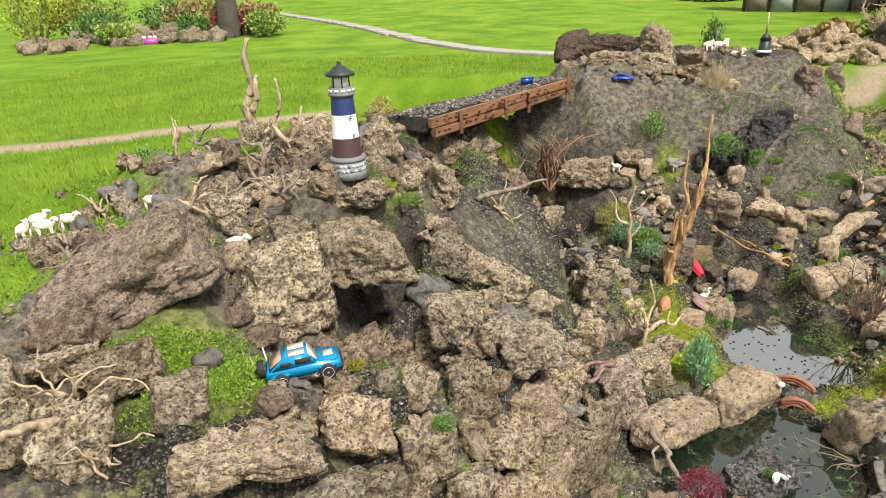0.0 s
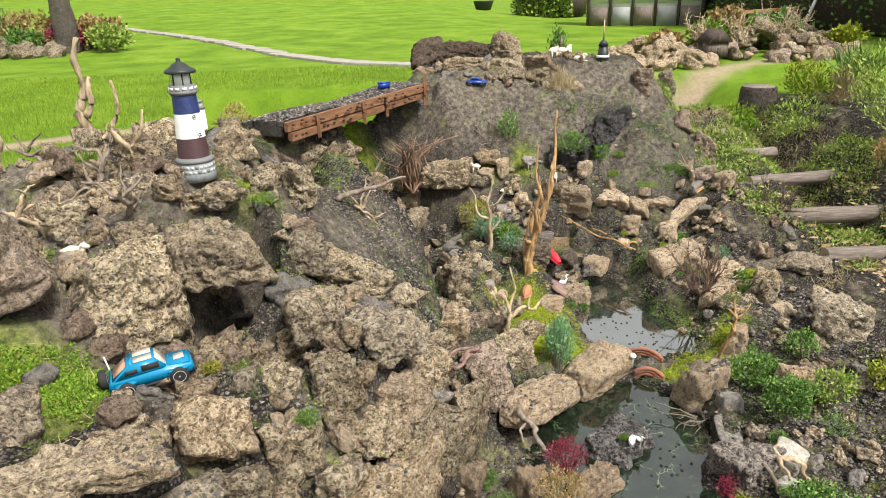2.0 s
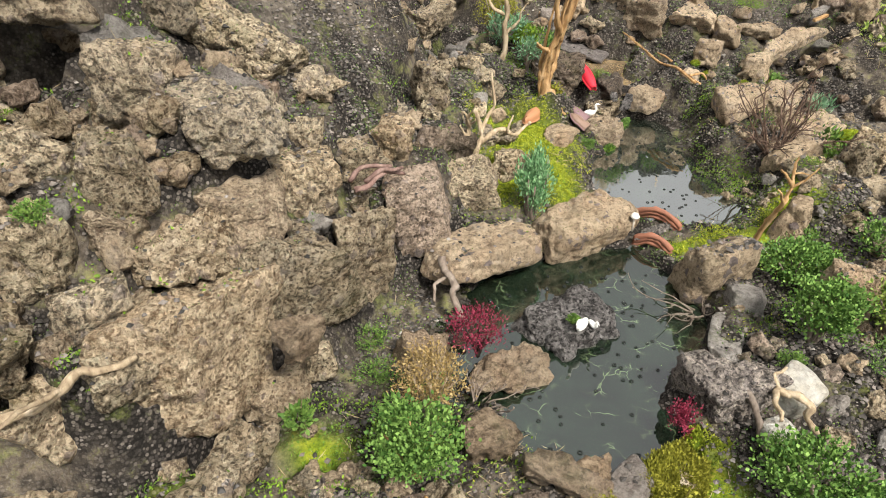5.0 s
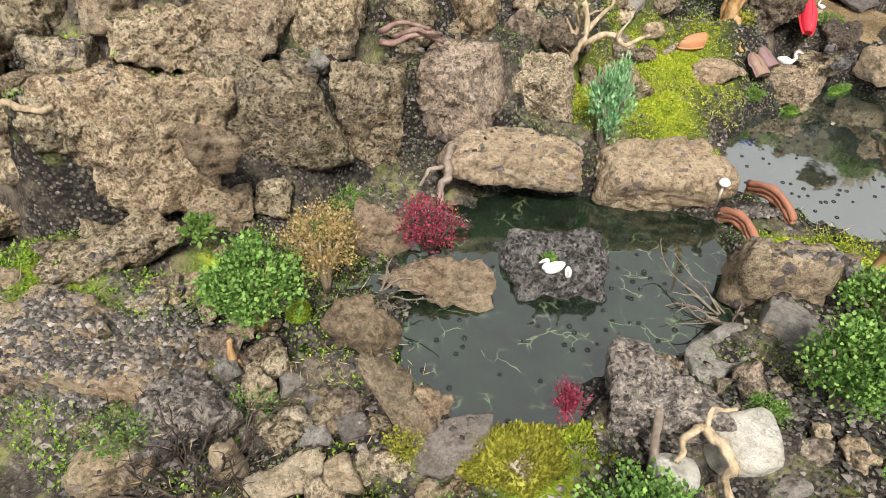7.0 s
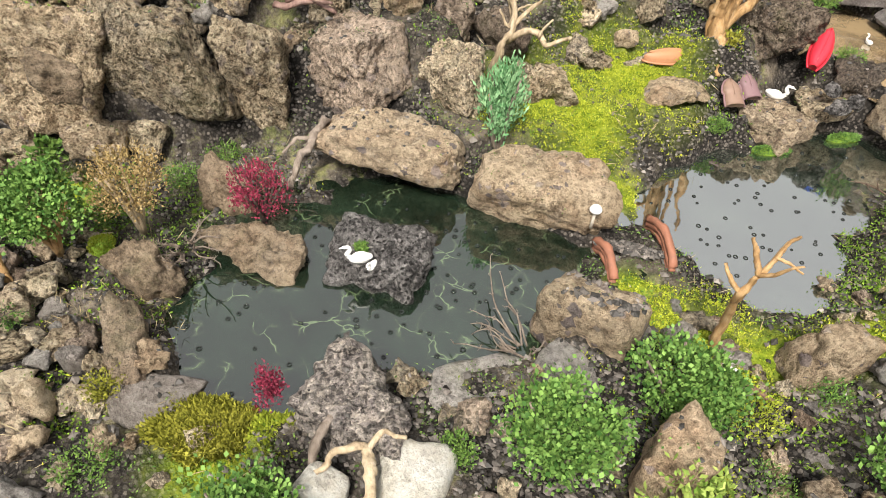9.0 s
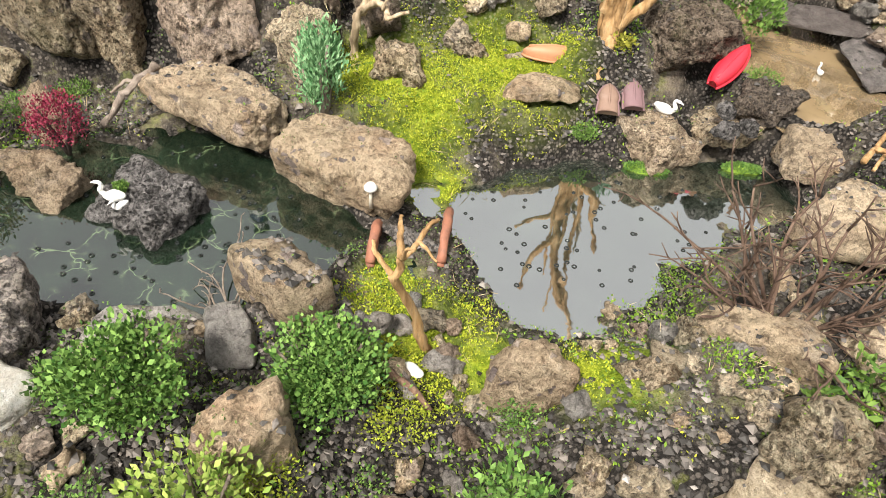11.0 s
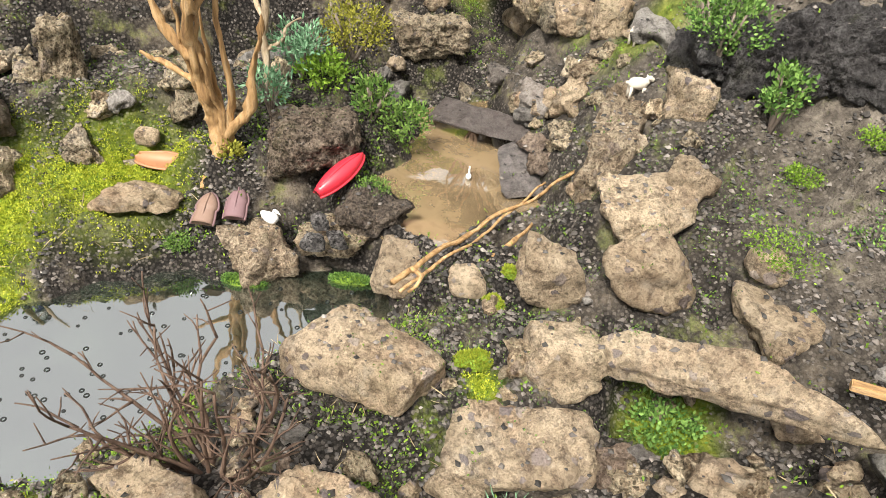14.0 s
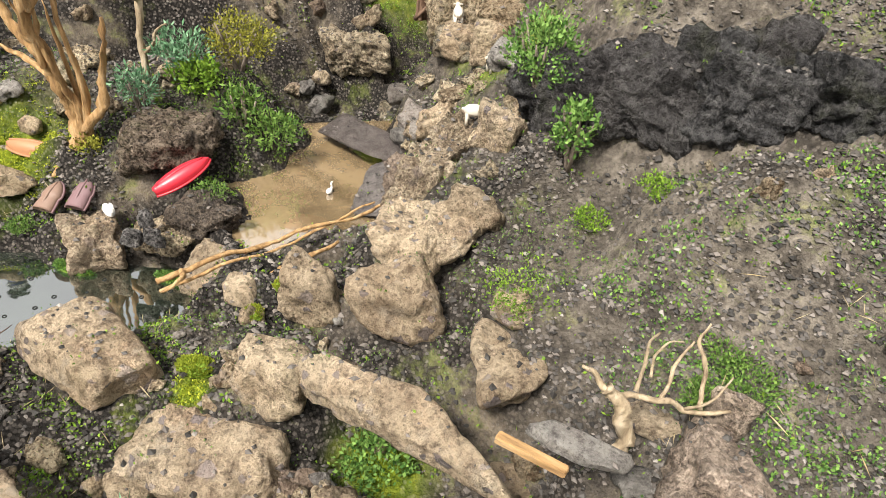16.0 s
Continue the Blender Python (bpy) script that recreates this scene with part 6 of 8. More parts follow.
for k, (x, y, z, s) in enumerate(((-1.32, 3.35, 1.2, 0.9), (-1.70, 3.55, 1.1, 1.1), (-1.45, 3.15, 1.16, 0.9), (-0.86, 2.72, 1.22, 1.1), (-0.93, 2.46, 1.16, 0.9), (-1.62, 2.75, 1.1, 0.8), (-1.3, 1.95, 1.1, 0.7), (-0.95, 1.30, 1.05, 1.0), (-0.78, 1.14, 1.0, 1.1), (0.10, 4.42, 1.0, 1.1), (0.34, 3.36, 0.96, 0.9), (0.98, 2.98, 0.42, 0.6), (-0.62, 2.46, 1.28, 0.9))):
    r = np.random.RandomState(40 + k)
    lm = [(wander((0, 0, -0.04), (r.normal() * 0.3, r.normal() * 0.3, 1), 0.26 * s, 0.3, 50 + k, 4), 0.016 * s, 0.007 * s)]
    for j in range(5):
        p = lm[0][0][r.randint(1, 4)]
        lm.append((wander(p, (r.normal(), r.normal() * 0.7, 0.5 + r.rand()), 0.18 * s * r.uniform(0.6, 1.2), 0.35, 70 + k * 7 + j, 3), 0.009 * s, 0.003))
    dw("dead bleached root with broken prongs stuck in the rockery", x, y, rest(x, y)[0], lm, WOOD_PALE if k % 3 else WOOD_GREY)
dw("low forked grey branch lying on the gravel slope", 0.30, 3.30, 1.02, [
    ([(-0.16, -0.06, 0.0), (-0.04, -0.03, 0.03), (0.08, 0.0, 0.05), (0.22, 0.04, 0.08)], 0.016, 0.006),
    ([(0.0, -0.02, 0.03), (0.06, -0.02, 0.14), (0.10, 0.0, 0.20)], 0.010, 0.004),
    ([(-0.06, -0.03, 0.02), (-0.12, 0.03, 0.05)], 0.008, 0.003)], WOOD_GREY)
dw("reddish split root jammed between wall stones", 0.72, 2.40, 0.46, [
    ([(-0.06, -0.08, 0.03), (0.0, -0.02, 0.05), (0.08, 0.05, 0.03)], 0.011, 0.007), ([(-0.08, -0.06, 0.05), (0.04, 0.03, 0.07)], 0.009, 0.006), ([(-0.03, -0.06, 0.05), (0.05, 0.0, 0.07), (0.08, 0.04, 0.06)], 0.008, 0.004)], WOOD_PINK)
r = np.random.RandomState(6)
for x, y in ((-0.83, 1.21), (-0.72, 1.12), (-0.66, 1.0)):
    lm = [(wander((r.normal() * 0.02, r.normal() * 0.02, -0.01), (r.normal() * 0.5, r.normal() * 0.4, 1.0), 0.22 * r.uniform(0.6, 1.1), 0.55, 900 + k + int(100 * x), 5), 0.0045, 0.002) for k in range(7)]
    dw("dry curled pale stalks hanging over the stones", x, y, rest(x, y)[0], lm, WOOD_PALE, "dry_stalks")
# brush under the plank bridge
r = np.random.RandomState(8)
dw("bundle of brown cut stems standing below the plank", 0.62, 5.02, 0.62, [([(r.normal() * 0.03, r.normal() * 0.03, -0.1), (r.normal() * 0.05, r.normal() * 0.05, 0.12), (r.normal() * 0.16, r.normal() * 0.12, 0.32)], 0.010, 0.004) for _ in range(26)], WOOD_RED, "stem_bundle")


# ---------------------------------------------------------------- shrubs
bush("rounded green box bush beside the lower pond", 0.985, 1.525, 0.16, 0.27, 0.25, 0.19, 0.0115, 4800, LEAF_BOX, 1, width=0.8, trunk=0.05, wood=WOOD_ORANGE)
bush("dense green box bush on the bank", 2.14, 2.17, 0.17, 0.25, 0.25, 0.20, 0.0115, 4800, LEAF_BOX, 2, width=0.8, trunk=0.05)
bush("spreading green box bush beside the pond path", 2.18, 2.50, 0.13, 0.30, 0.26, 0.15, 0.0115, 4400, LEAF_BOX, 3, width=0.8, trunk=0.04)
bush("low green box bush in the border", 1.97, 1.60, 0.12, 0.36, 0.27, 0.15, 0.0115, 4800, LEAF_BOX, 4, width=0.8, trunk=0.03)
bush("small fresh green conifer standing in moss", 1.25, 2.745, 0.19, 0.16, 0.16, 0.28, 0.020, 3800, LEAF_CONIFER, 5, "dwarf_conifer", 0.02, up=2.2, width=0.35, shell=0.2, category="conifer")
bush("yellowing dry bush beside the pond", 0.99, 1.73, 0.14, 0.22, 0.21, 0.19, 0.009, 3200, LEAF_DRY, 6, trunk=0.06, wood=WOOD_PALE)
bush("crimson leaved bush overhanging the pond", 1.10, 2.03, 0.12, 0.21, 0.19, 0.15, 0.009, 2000, LEAF_RED, 7, trunk=0.02, wood=WOOD_DARK, up=1.0)
bush("small crimson leaved sprig at the pond edge", 1.675, 1.785, 0.10, 0.09, 0.09, 0.16, 0.009, 900, LEAF_RED, 8, trunk=0.01, wood=WOOD_DARK, up=1.4, shell=0.2)
bush("blue-green spurge under the stump", 1.07, 4.00, 0.46, 0.24, 0.22, 0.16, 0.024, 900, LEAF_BLUE, 9, trunk=0.02, width=0.3)
bush("blue-green spurge among the stones", 1.20, 3.86, 0.40, 0.16, 0.16, 0.13, 0.022, 500, LEAF_BLUE, 10, trunk=0.02, width=0.3)
bush("yellow and green heath bush above the pool", 1.02, 4.20, 0.46, 0.30, 0.26, 0.20, 0.012, 2400, LEAF_GOLD, 11, trunk=0.03)
bush("green ferny weeds above the pool", 1.25, 4.20, 0.34, 0.16, 0.2, 0.15, 0.022, 500, LEAF_FRESH, 12, trunk=0.02, width=0.4)
bush("green leafy weeds hanging over the pool", 1.32, 4.30, 0.27, 0.15, 0.22, 0.16, 0.02, 700, LEAF_FRESH, 34, trunk=0.01, width=0.4)
bush("dense green weeds behind the stump", 1.16, 4.06, 0.42, 0.2, 0.2, 0.14, 0.018, 800, LEAF_MOSS_DARK, 35, trunk=0.01)
bush("low gold bush at the foot of the stump", 1.34, 3.70, 0.28, 0.11, 0.11, 0.09, 0.014, 420, LEAF_GOLD, 13, trunk=0.01)
bush("dark green shrub on the sheep terrace", 1.92, 4.98, 0.74, 0.30, 0.2, 0.20, 0.014, 2600, LEAF_BOX, 14, trunk=0.04)
bush("small dark green shrub growing in the black rock", 2.17, 4.99, 0.68, 0.16, 0.14, 0.15, 0.017, 700, LEAF_BOX, 15, trunk=0.03)
bush("dark green shrub on the sheep terrace", 1.45, 5.22, 0.84, 0.26, 0.22, 0.24, 0.018, 900, LEAF_BOX, 16, trunk=0.06)
bush("light green shrub beside the sheep", 1.95, 5.35, 0.90, 0.30, 0.24, 0.26, 0.018, 1100, LEAF_FRESH, 17, trunk=0.04)
bush("small weed with toothed leaves on the gravel", 2.60, 3.36, 0.20, 0.15, 0.15, 0.10, 0.032, 130, LEAF_FRESH, 18, "weed", 0.01, width=0.4, category="weed")
bush("small weed with toothed leaves on the gravel", 2.585, 3.47, 0.24, 0.12, 0.12, 0.09, 0.03, 110, LEAF_FRESH, 19, "weed", 0.01, width=0.4, category="weed")
bush("grey-green lavender clump on the gravel", 2.74, 3.95, 0.20, 0.13, 0.13, 0.10, 0.035, 220, LEAF_BLUE, 20, "lavender", 0.01, up=2.0, width=0.16, category="plant")
bush("creeping dark green plant in the gully", 2.62, 4.43, 0.15, 0.20, 0.22, 0.10, 0.014, 1300, LEAF_BOX, 21, "creeping_plant", 0.0, category="plant")
bush("lime green shrub at the path edge", 2.75, 2.35, 0.14, 0.20, 0.2, 0.2, 0.018, 700, LEAF_LIME, 22, trunk=0.03)
bush("small green tuft on the wall ledge", 0.66, 1.60, 0.19, 0.09, 0.09, 0.08, 0.02, 220, LEAF_FRESH, 23, "weed", 0.0, category="weed")
bush("dark tuft growing on the lighthouse hill", -0.98, 3.02, 1.26, 0.12, 0.12, 0.16, 0.03, 500, LEAF_MOSS_DARK, 24, "grass_tuft", 0.0, up=2.0, width=0.2, category="plant")
bush("dark blue-green juniper on the hill's back", -1.85, 3.55, 1.06, 0.36, 0.3, 0.18, 0.020, 1600, LEAF_BOX, 25, trunk=0.02)
bush("round grey dead bush behind the gravel road", -0.62, 4.55, 1.05, 0.32, 0.3, 0.3, 0.02, 900, LEAF_DRY, 26, trunk=0.04)
bush("small conifer standing on the crest", 2.4, 7.3, 1.15, 0.26, 0.26, 0.5, 0.04, 1600, LEAF_BOX, 27, "dwarf_conifer", 0.03, up=2.0, width=0.35, shell=0.2, category="conifer")
bush("straw coloured dead grass tuft on the slope", 2.0, 5.62, 1.12, 0.26, 0.24, 0.26, 0.09, 420, STRAW, 28, "grass_tuft", 0.0, up=2.2, width=0.05, category="plant")
bush("gold flowering pad below the car", -0.18, 1.71, 0.92, 0.07, 0.07, 0.04, 0.010, 320, LEAF_GOLD, 29, "sedum", 0.0, category="plant")

for k, (x, y, w, h, m) in enumerate(((1.05, 1.12, 0.16, 0.08, LEAF_FRESH), (1.13, 1.36, 0.14, 0.07, LEAF_BOX), (1.62, 1.42, 0.15, 0.08, LEAF_FRESH), (1.45, 1.50, 0.10, 0.06, LEAF_GOLD), (2.30, 2.05, 0.16, 0.1, LEAF_BOX), (2.42, 2.48, 0.18, 0.09, LEAF_FRESH), (2.02, 2.02, 0.10, 0.06, LEAF_FRESH), (0.88, 1.66, 0.12, 0.06, LEAF_FRESH), (2.35, 2.85, 0.14, 0.06, LEAF_BOX), (1.52, 3.50, 0.10, 0.05, LEAF_FRESH), (1.60, 4.08, 0.12, 0.08, LEAF_FRESH), (2.78, 5.08, 0.12, 0.05, LEAF_FRESH), (2.86, 4.98, 0.10, 0.05, LEAF_FRESH), (1.1, 4.7, 0.18, 0.1, LEAF_FRESH), (-0.28, 2.06, 0.12, 0.06, LEAF_MOSS_DARK), (0.12, 1.62, 0.09, 0.05, LEAF_FRESH), (-0.12, 2.62, 0.12, 0.06, LEAF_MOSS_DARK), (2.87, 5.06, 0.14, 0.05, LEAF_FRESH), (2.50, 4.76, 0.20, 0.06, LEAF_MOSS_DARK), (2.38, 5.12, 0.12, 0.05, LEAF_MOSS_DARK), (2.30, 5.02, 0.12, 0.05, LEAF_MOSS_DARK), (1.425, 2.075, 0.045, 0.03, LEAF_LIME), (1.40, 2.17, 0.04, 0.03, LEAF_FRESH), (0.80, 1.90, 0.14, 0.06, LEAF_FRESH), (0.75, 2.05, 0.14, 0.05, LEAF_FRESH), (2.30, 2.62, 0.16, 0.08, LEAF_LIME), (2.36, 2.36, 0.15, 0.08, LEAF_LIME))):
    bush("low green weeds sprouting between the stones", x, y, rest(x, y)[0], w, w, h, 0.008, 800, m, 500 + k, "weed", 0.0, up=0.8, category="weed")

twig_bush("leafless reddish brown shrub beside the upper pond", 2.38, 3.48, 0.19, 0.25, 0.37, 17, WOOD_TWIG, 3, r0=0.006, lean=(-0.02, -0.03), bend=0.15)
twig_bush("leafless dark shrub in the front border", 1.17, 1.18, 0.10, 0.18, 0.22, 22, WOOD_DARK, 5)
twig_bush("tangle of pale thin twigs leaning on a slab", -0.76, 1.98, 1.00, 0.12, 0.20, 20, WOOD_GREY, 7)
twig_bush("thin bare twigs hanging at the pond edge", 1.85, 2.36, 0.10, 0.14, 0.05, 14, WOOD_GREY, 9, r0=0.003, lean=(-0.12, -0.02))
twig_bush("trailing bare stems at the lower pond", 1.12, 1.80, 0.14, 0.14, 0.06, 16, WOOD_GREY, 11, r0=0.003, lean=(0.06, 0.02))
twig_bush("dark leafless shrub beside the log steps", 3.35, 4.35, 0.38, 0.22, 0.26, 24, WOOD_DARK, 13)
twig_bush("bare shrub on the second hill", 1.3, 5.25, 0.85, 0.14, 0.22, 12, WOOD_GREY, 17)

cushion("golden green moss cushion at the pond edge", 1.645, 1.645, 0.10, 0.24, 0.15, 0.032, 5000, LEAF_GOLD, 1, leaf=0.012, yaw=46)
cushion("lime green moss cushion at the pond edge", 1.755, 1.755, 0.105, 0.11, 0.12, 0.032, 2200, LEAF_LIME, 12, leaf=0.012, yaw=30)
cushion("bright moss cushion on the gravel", 2.36, 4.06, 0.29, 0.085, 0.055, 0.022, 1800, LEAF_LIME, 2, leaf=0.007, yaw=60)
cushion("bright moss cushion on the gravel", 2.20, 4.19, 0.29, 0.055, 0.045, 0.02, 1000, LEAF_LIME, 3, leaf=0.007)
cushion("bright moss cushion on the gravel", 2.14, 4.27, 0.325, 0.045, 0.04, 0.018, 800, LEAF_LIME, 4, leaf=0.007)
cushion("round dark moss cushion on the soil", 2.74, 3.57, 0.25, 0.10, 0.10, 0.03, 2200, LEAF_MOSS, 5, leaf=0.007)
cushion("moss cushion beside the pond liner", 1.00, 1.62, 0.12, 0.06, 0.06, 0.03, 1000, LEAF_LIME, 6, leaf=0.007)
cushion("moss pad hanging under the swan stone", 1.665, 3.655, 0.074, 0.13, 0.04, 0.02, 1300, LEAF_BOX, 7, leaf=0.009, yaw=60)
cushion("moss pad at the water's edge", 1.758, 3.955, 0.074, 0.12, 0.035, 0.02, 1200, LEAF_BOX, 8, leaf=0.009, yaw=60)


# ---------------------------------------------------------------- log steps and border on the east side
def log(label, a, b, r, material=WOOD_LOG):
    """A felled trunk: bark with knots, sawn ends."""
    A, B = Vector(a), Vector(b)
    L = (B - A).length
    n, seg = 18, 20
    V, F = [], []
    for i in range(n + 1):
        for k in range(seg):
            g = 2 * math.pi * k / seg
            V.append((math.cos(g), math.sin(g), i / n))
    V = np.array(V)
    rr = r * (1 + 0.07 * fbm(V * [2, 2, 6] + A.x * 7, 3))
    V = np.stack([V[:, 0] * rr, V[:, 1] * rr, (V[:, 2] - 0.5) * L], 1)
    for i in range(n):
        for k in range(seg):
            m = (k + 1) % seg
            F.append([i * seg + k, i * seg + m, (i + 1) * seg + m, (i + 1) * seg + k])
    ob = thing("log", label, "log", Matrix.Translation((A + B) / 2) @ (B - A).to_track_quat("Z", "Y").to_matrix().to_4x4(), "log steps")
    part("bark", (V, F), material, ob)
    for s in (0, n):
        ring = V[s * seg : (s + 1) * seg] * [0.99, 0.99, 0.998]
        part("sawn_end", (np.concatenate([ring, [ring.mean(0)]]), [[k, (k + 1) % seg, seg] for k in range(seg)]), WOOD_PALE, ob)


for a, b, r in (((3.40, 4.86, 0.485), (4.25, 5.02, 0.455), 0.055), ((3.32, 4.30, 0.375), (4.35, 4.36, 0.33), 0.065), ((3.45, 3.86, 0.22), (4.5, 3.80, 0.22), 0.06), ((3.62, 5.86, 0.68), (4.05, 6.2, 0.64), 0.05), ((3.60, 5.40, 0.585), (4.05, 5.62, 0.54), 0.05)):
    log("weathered grey log laid as a path step", a, b, r)

BARK = rock_material("stump_bark", (0.12, 0.10, 0.085), (0.22, 0.19, 0.165), (0.05, 0.042, 0.036), 0.4, 0.4)
stump = thing("tree_stump", "old weathered sawn tree stump standing in the grass", "tree stump", pose(4.50, 6.78, 0.74))
sv, sf = lathe([(0.001, -0.05), (0.23, -0.05), (0.20, 0.03), (0.185, 0.20), (0.18, 0.235), (0.001, 0.24)], 40)
sv = sv * (1 + 0.07 * fbm(sv * [9, 9, 3], 3)[:, None] * [1, 1, 0])
part("trunk", (sv, sf), BARK, stump)
part("cut_face", lathe([(0.001, 0.236), (0.165, 0.236), (0.16, 0.246), (0.001, 0.248)], 36), WOOD_LOG, stump)

for k, (x, y, w, h, m, lf) in enumerate(((4.35, 5.75, 0.6, 0.45, LEAF_WEED, 0.045), (4.85, 5.3, 0.8, 0.6, LEAF_WEED, 0.05), (4.7, 6.2, 0.5, 0.4, LEAF_LAWN, 0.05), (5.2, 5.9, 0.8, 0.7, LEAF_WEED, 0.05), (4.6, 4.8, 0.6, 0.4, LEAF_WEED, 0.045), (5.3, 4.9, 0.9, 0.7, LEAF_BOX, 0.05), (4.95, 6.7, 0.5, 0.4, LEAF_GOLD, 0.045), (4.15, 6.55, 0.4, 0.25, LEAF_LAWN, 0.04), (4.0, 6.1, 0.3, 0.2, LEAF_MOSS_DARK, 0.035), (4.4, 4.55, 0.4, 0.22, LEAF_DRY, 0.04))):
    bush("lush green weeds in the border by the log steps" if m is not LEAF_DRY else "dry brown weeds by the log steps", x, y, float(ground(x, y)), w, w, h, lf, 900, m, 300 + k, "weed_clump", 0.0, up=1.2, width=0.3, category="weeds")
bush("clump of long arching green blades in the border", 5.75, 6.95, 0.85, 0.6, 0.6, 0.42, 0.26, 220, LEAF_BOX, 330, "sword_plant", 0.0, up=2.2, width=0.09, shell=0.0, category="plant")
bush("clump of pale yellow grass blades in the border", 4.95, 6.15, 0.75, 0.5, 0.5, 0.4, 0.24, 260, STRAW, 331, "grass_clump", 0.0, up=2.2, width=0.04, shell=0.0, category="plant")
bush("small green bush in the pond border", 2.40, 2.24, 0.16, 0.24, 0.24, 0.2, 0.017, 1300, LEAF_WEED, 332, trunk=0.04)
bush("small green bush in the pond border", 2.56, 2.72, 0.12, 0.2, 0.2, 0.17, 0.017, 900, LEAF_BOX, 333, trunk=0.04)
CHIPS = leaf_material("wood_chips", (0.36, 0.25, 0.13), (0.55, 0.43, 0.26))
r = np.random.RandomState(91)
cx, cy = r.uniform(3.45, 4.35, 1500), r.uniform(3.1, 4.85, 1500)
cz = relief(cx, cy) + 0.006
part_chips = part("wood_chips", leaves(np.stack([cx, cy, cz], 1), r.normal(size=(1500, 3)) * [1, 1, 0.15], 0.05, r, 0.4), CHIPS, None, smooth=False)
tagged(part_chips, "pale wood chips spread over the path steps", "wood chips", "", "stuff")

# ---------------------------------------------------------------- slab path over the lawn
SLAB = plain("concrete_slab", (0.34, 0.32, 0.275), 0.85, 0, 0.6, 6, bumpy=0.5)
slabs = tagged(new("garden_path"), "row of worn pale concrete slabs across the lawn", "path", "", "structure")
slab_mesh = mesh_from("slab", *box(0, 0, 0, 0.62, 0.36, 0.06, 0.012), smooth=False)
slab_mesh.materials.append(SLAB)
r = np.random.RandomState(3)
line = curve([(1.35, 10.0, 0), (0.72, 10.4, 0), (-0.13, 11.2, 0), (-1.42, 13.2, 0), (-3.7, 16.8, 0), (-7.1, 21.4, 0)], 10)
for p, q in zip(line[:-1], line[1:]):
    n = max(1, int(np.hypot(*(q - p)[:2]) / 0.64))
    for k in range(n):
        c = p + (q - p) * (k + 0.5) / n
        s = new("slab", slab_mesh)
        s.parent = slabs
        s.matrix_world = pose(c[0] + r.normal() * 0.02, c[1], float(ground(c[0], c[1])) + 0.004 + r.uniform(-0.006, 0.006), 0, 0, math.degrees(math.atan2(q[1] - p[1], q[0] - p[0])) + r.normal() * 2)

# ---------------------------------------------------------------- far rockeries on the lawn
FAR_STONES = []
for k in range(8):
    q, F = stone_shape(0.4, 0.32, 0.26, 900 + k, 3, "tan", 1.0)
    me = mesh_from("rock", q, F)
    me.materials.append(ROCK[("tan", "buff", "tan", "rust")[k % 4]])
    FAR_STONES.append(me)


def heap(x, y, rx, ry, n, seed, label, hump=0.35, size=(0.5, 1.3)):
    """A low rock bed: separate stones piled towards the middle."""
    r = np.random.RandomState(seed)
    V, F, count = [], [], 0
    for _ in range(n):
        a, d = r.uniform(0, 2 * math.pi), math.sqrt(r.uniform(0, 1))
        px, py = x + rx * d * math.cos(a), y + ry * d * math.sin(a)
        s = r.uniform(*size)
        k = r.randint(8)
        m = pose(px, py, float(ground(px, py)) + hump * (1 - d) * r.uniform(0.3, 1.0) + 0.04 * s, r.uniform(-30, 30), r.uniform(-30, 30), r.uniform(0, 360)) @ Matrix.Scale(s, 4)
        if seed == 11:
            ob = tagged(new("rock", FAR_STONES[k]), label, "rock", "far rockery stones")
            ob.matrix_world = m
            continue
        v = np.empty(len(FAR_STONES[k].vertices) * 3)
        FAR_STONES[k].vertices.foreach_get("co", v)
        f = np.empty(len(FAR_STONES[k].loops), np.int32)
        FAR_STONES[k].loops.foreach_get("vertex_index", f)
        M = np.array(m)
        V.append(v.reshape(-1, 3) @ M[:3, :3].T + M[:3, 3])
        F.append(f.reshape(-1, 3) + count)
        count += len(V[-1])
    if V:
        tagged(part("rock_heap", (np.concatenate(V), np.concatenate(F)), ROCK["tan"]), label.replace("stone", "stones heaped"), "rocks", "", "stuff")


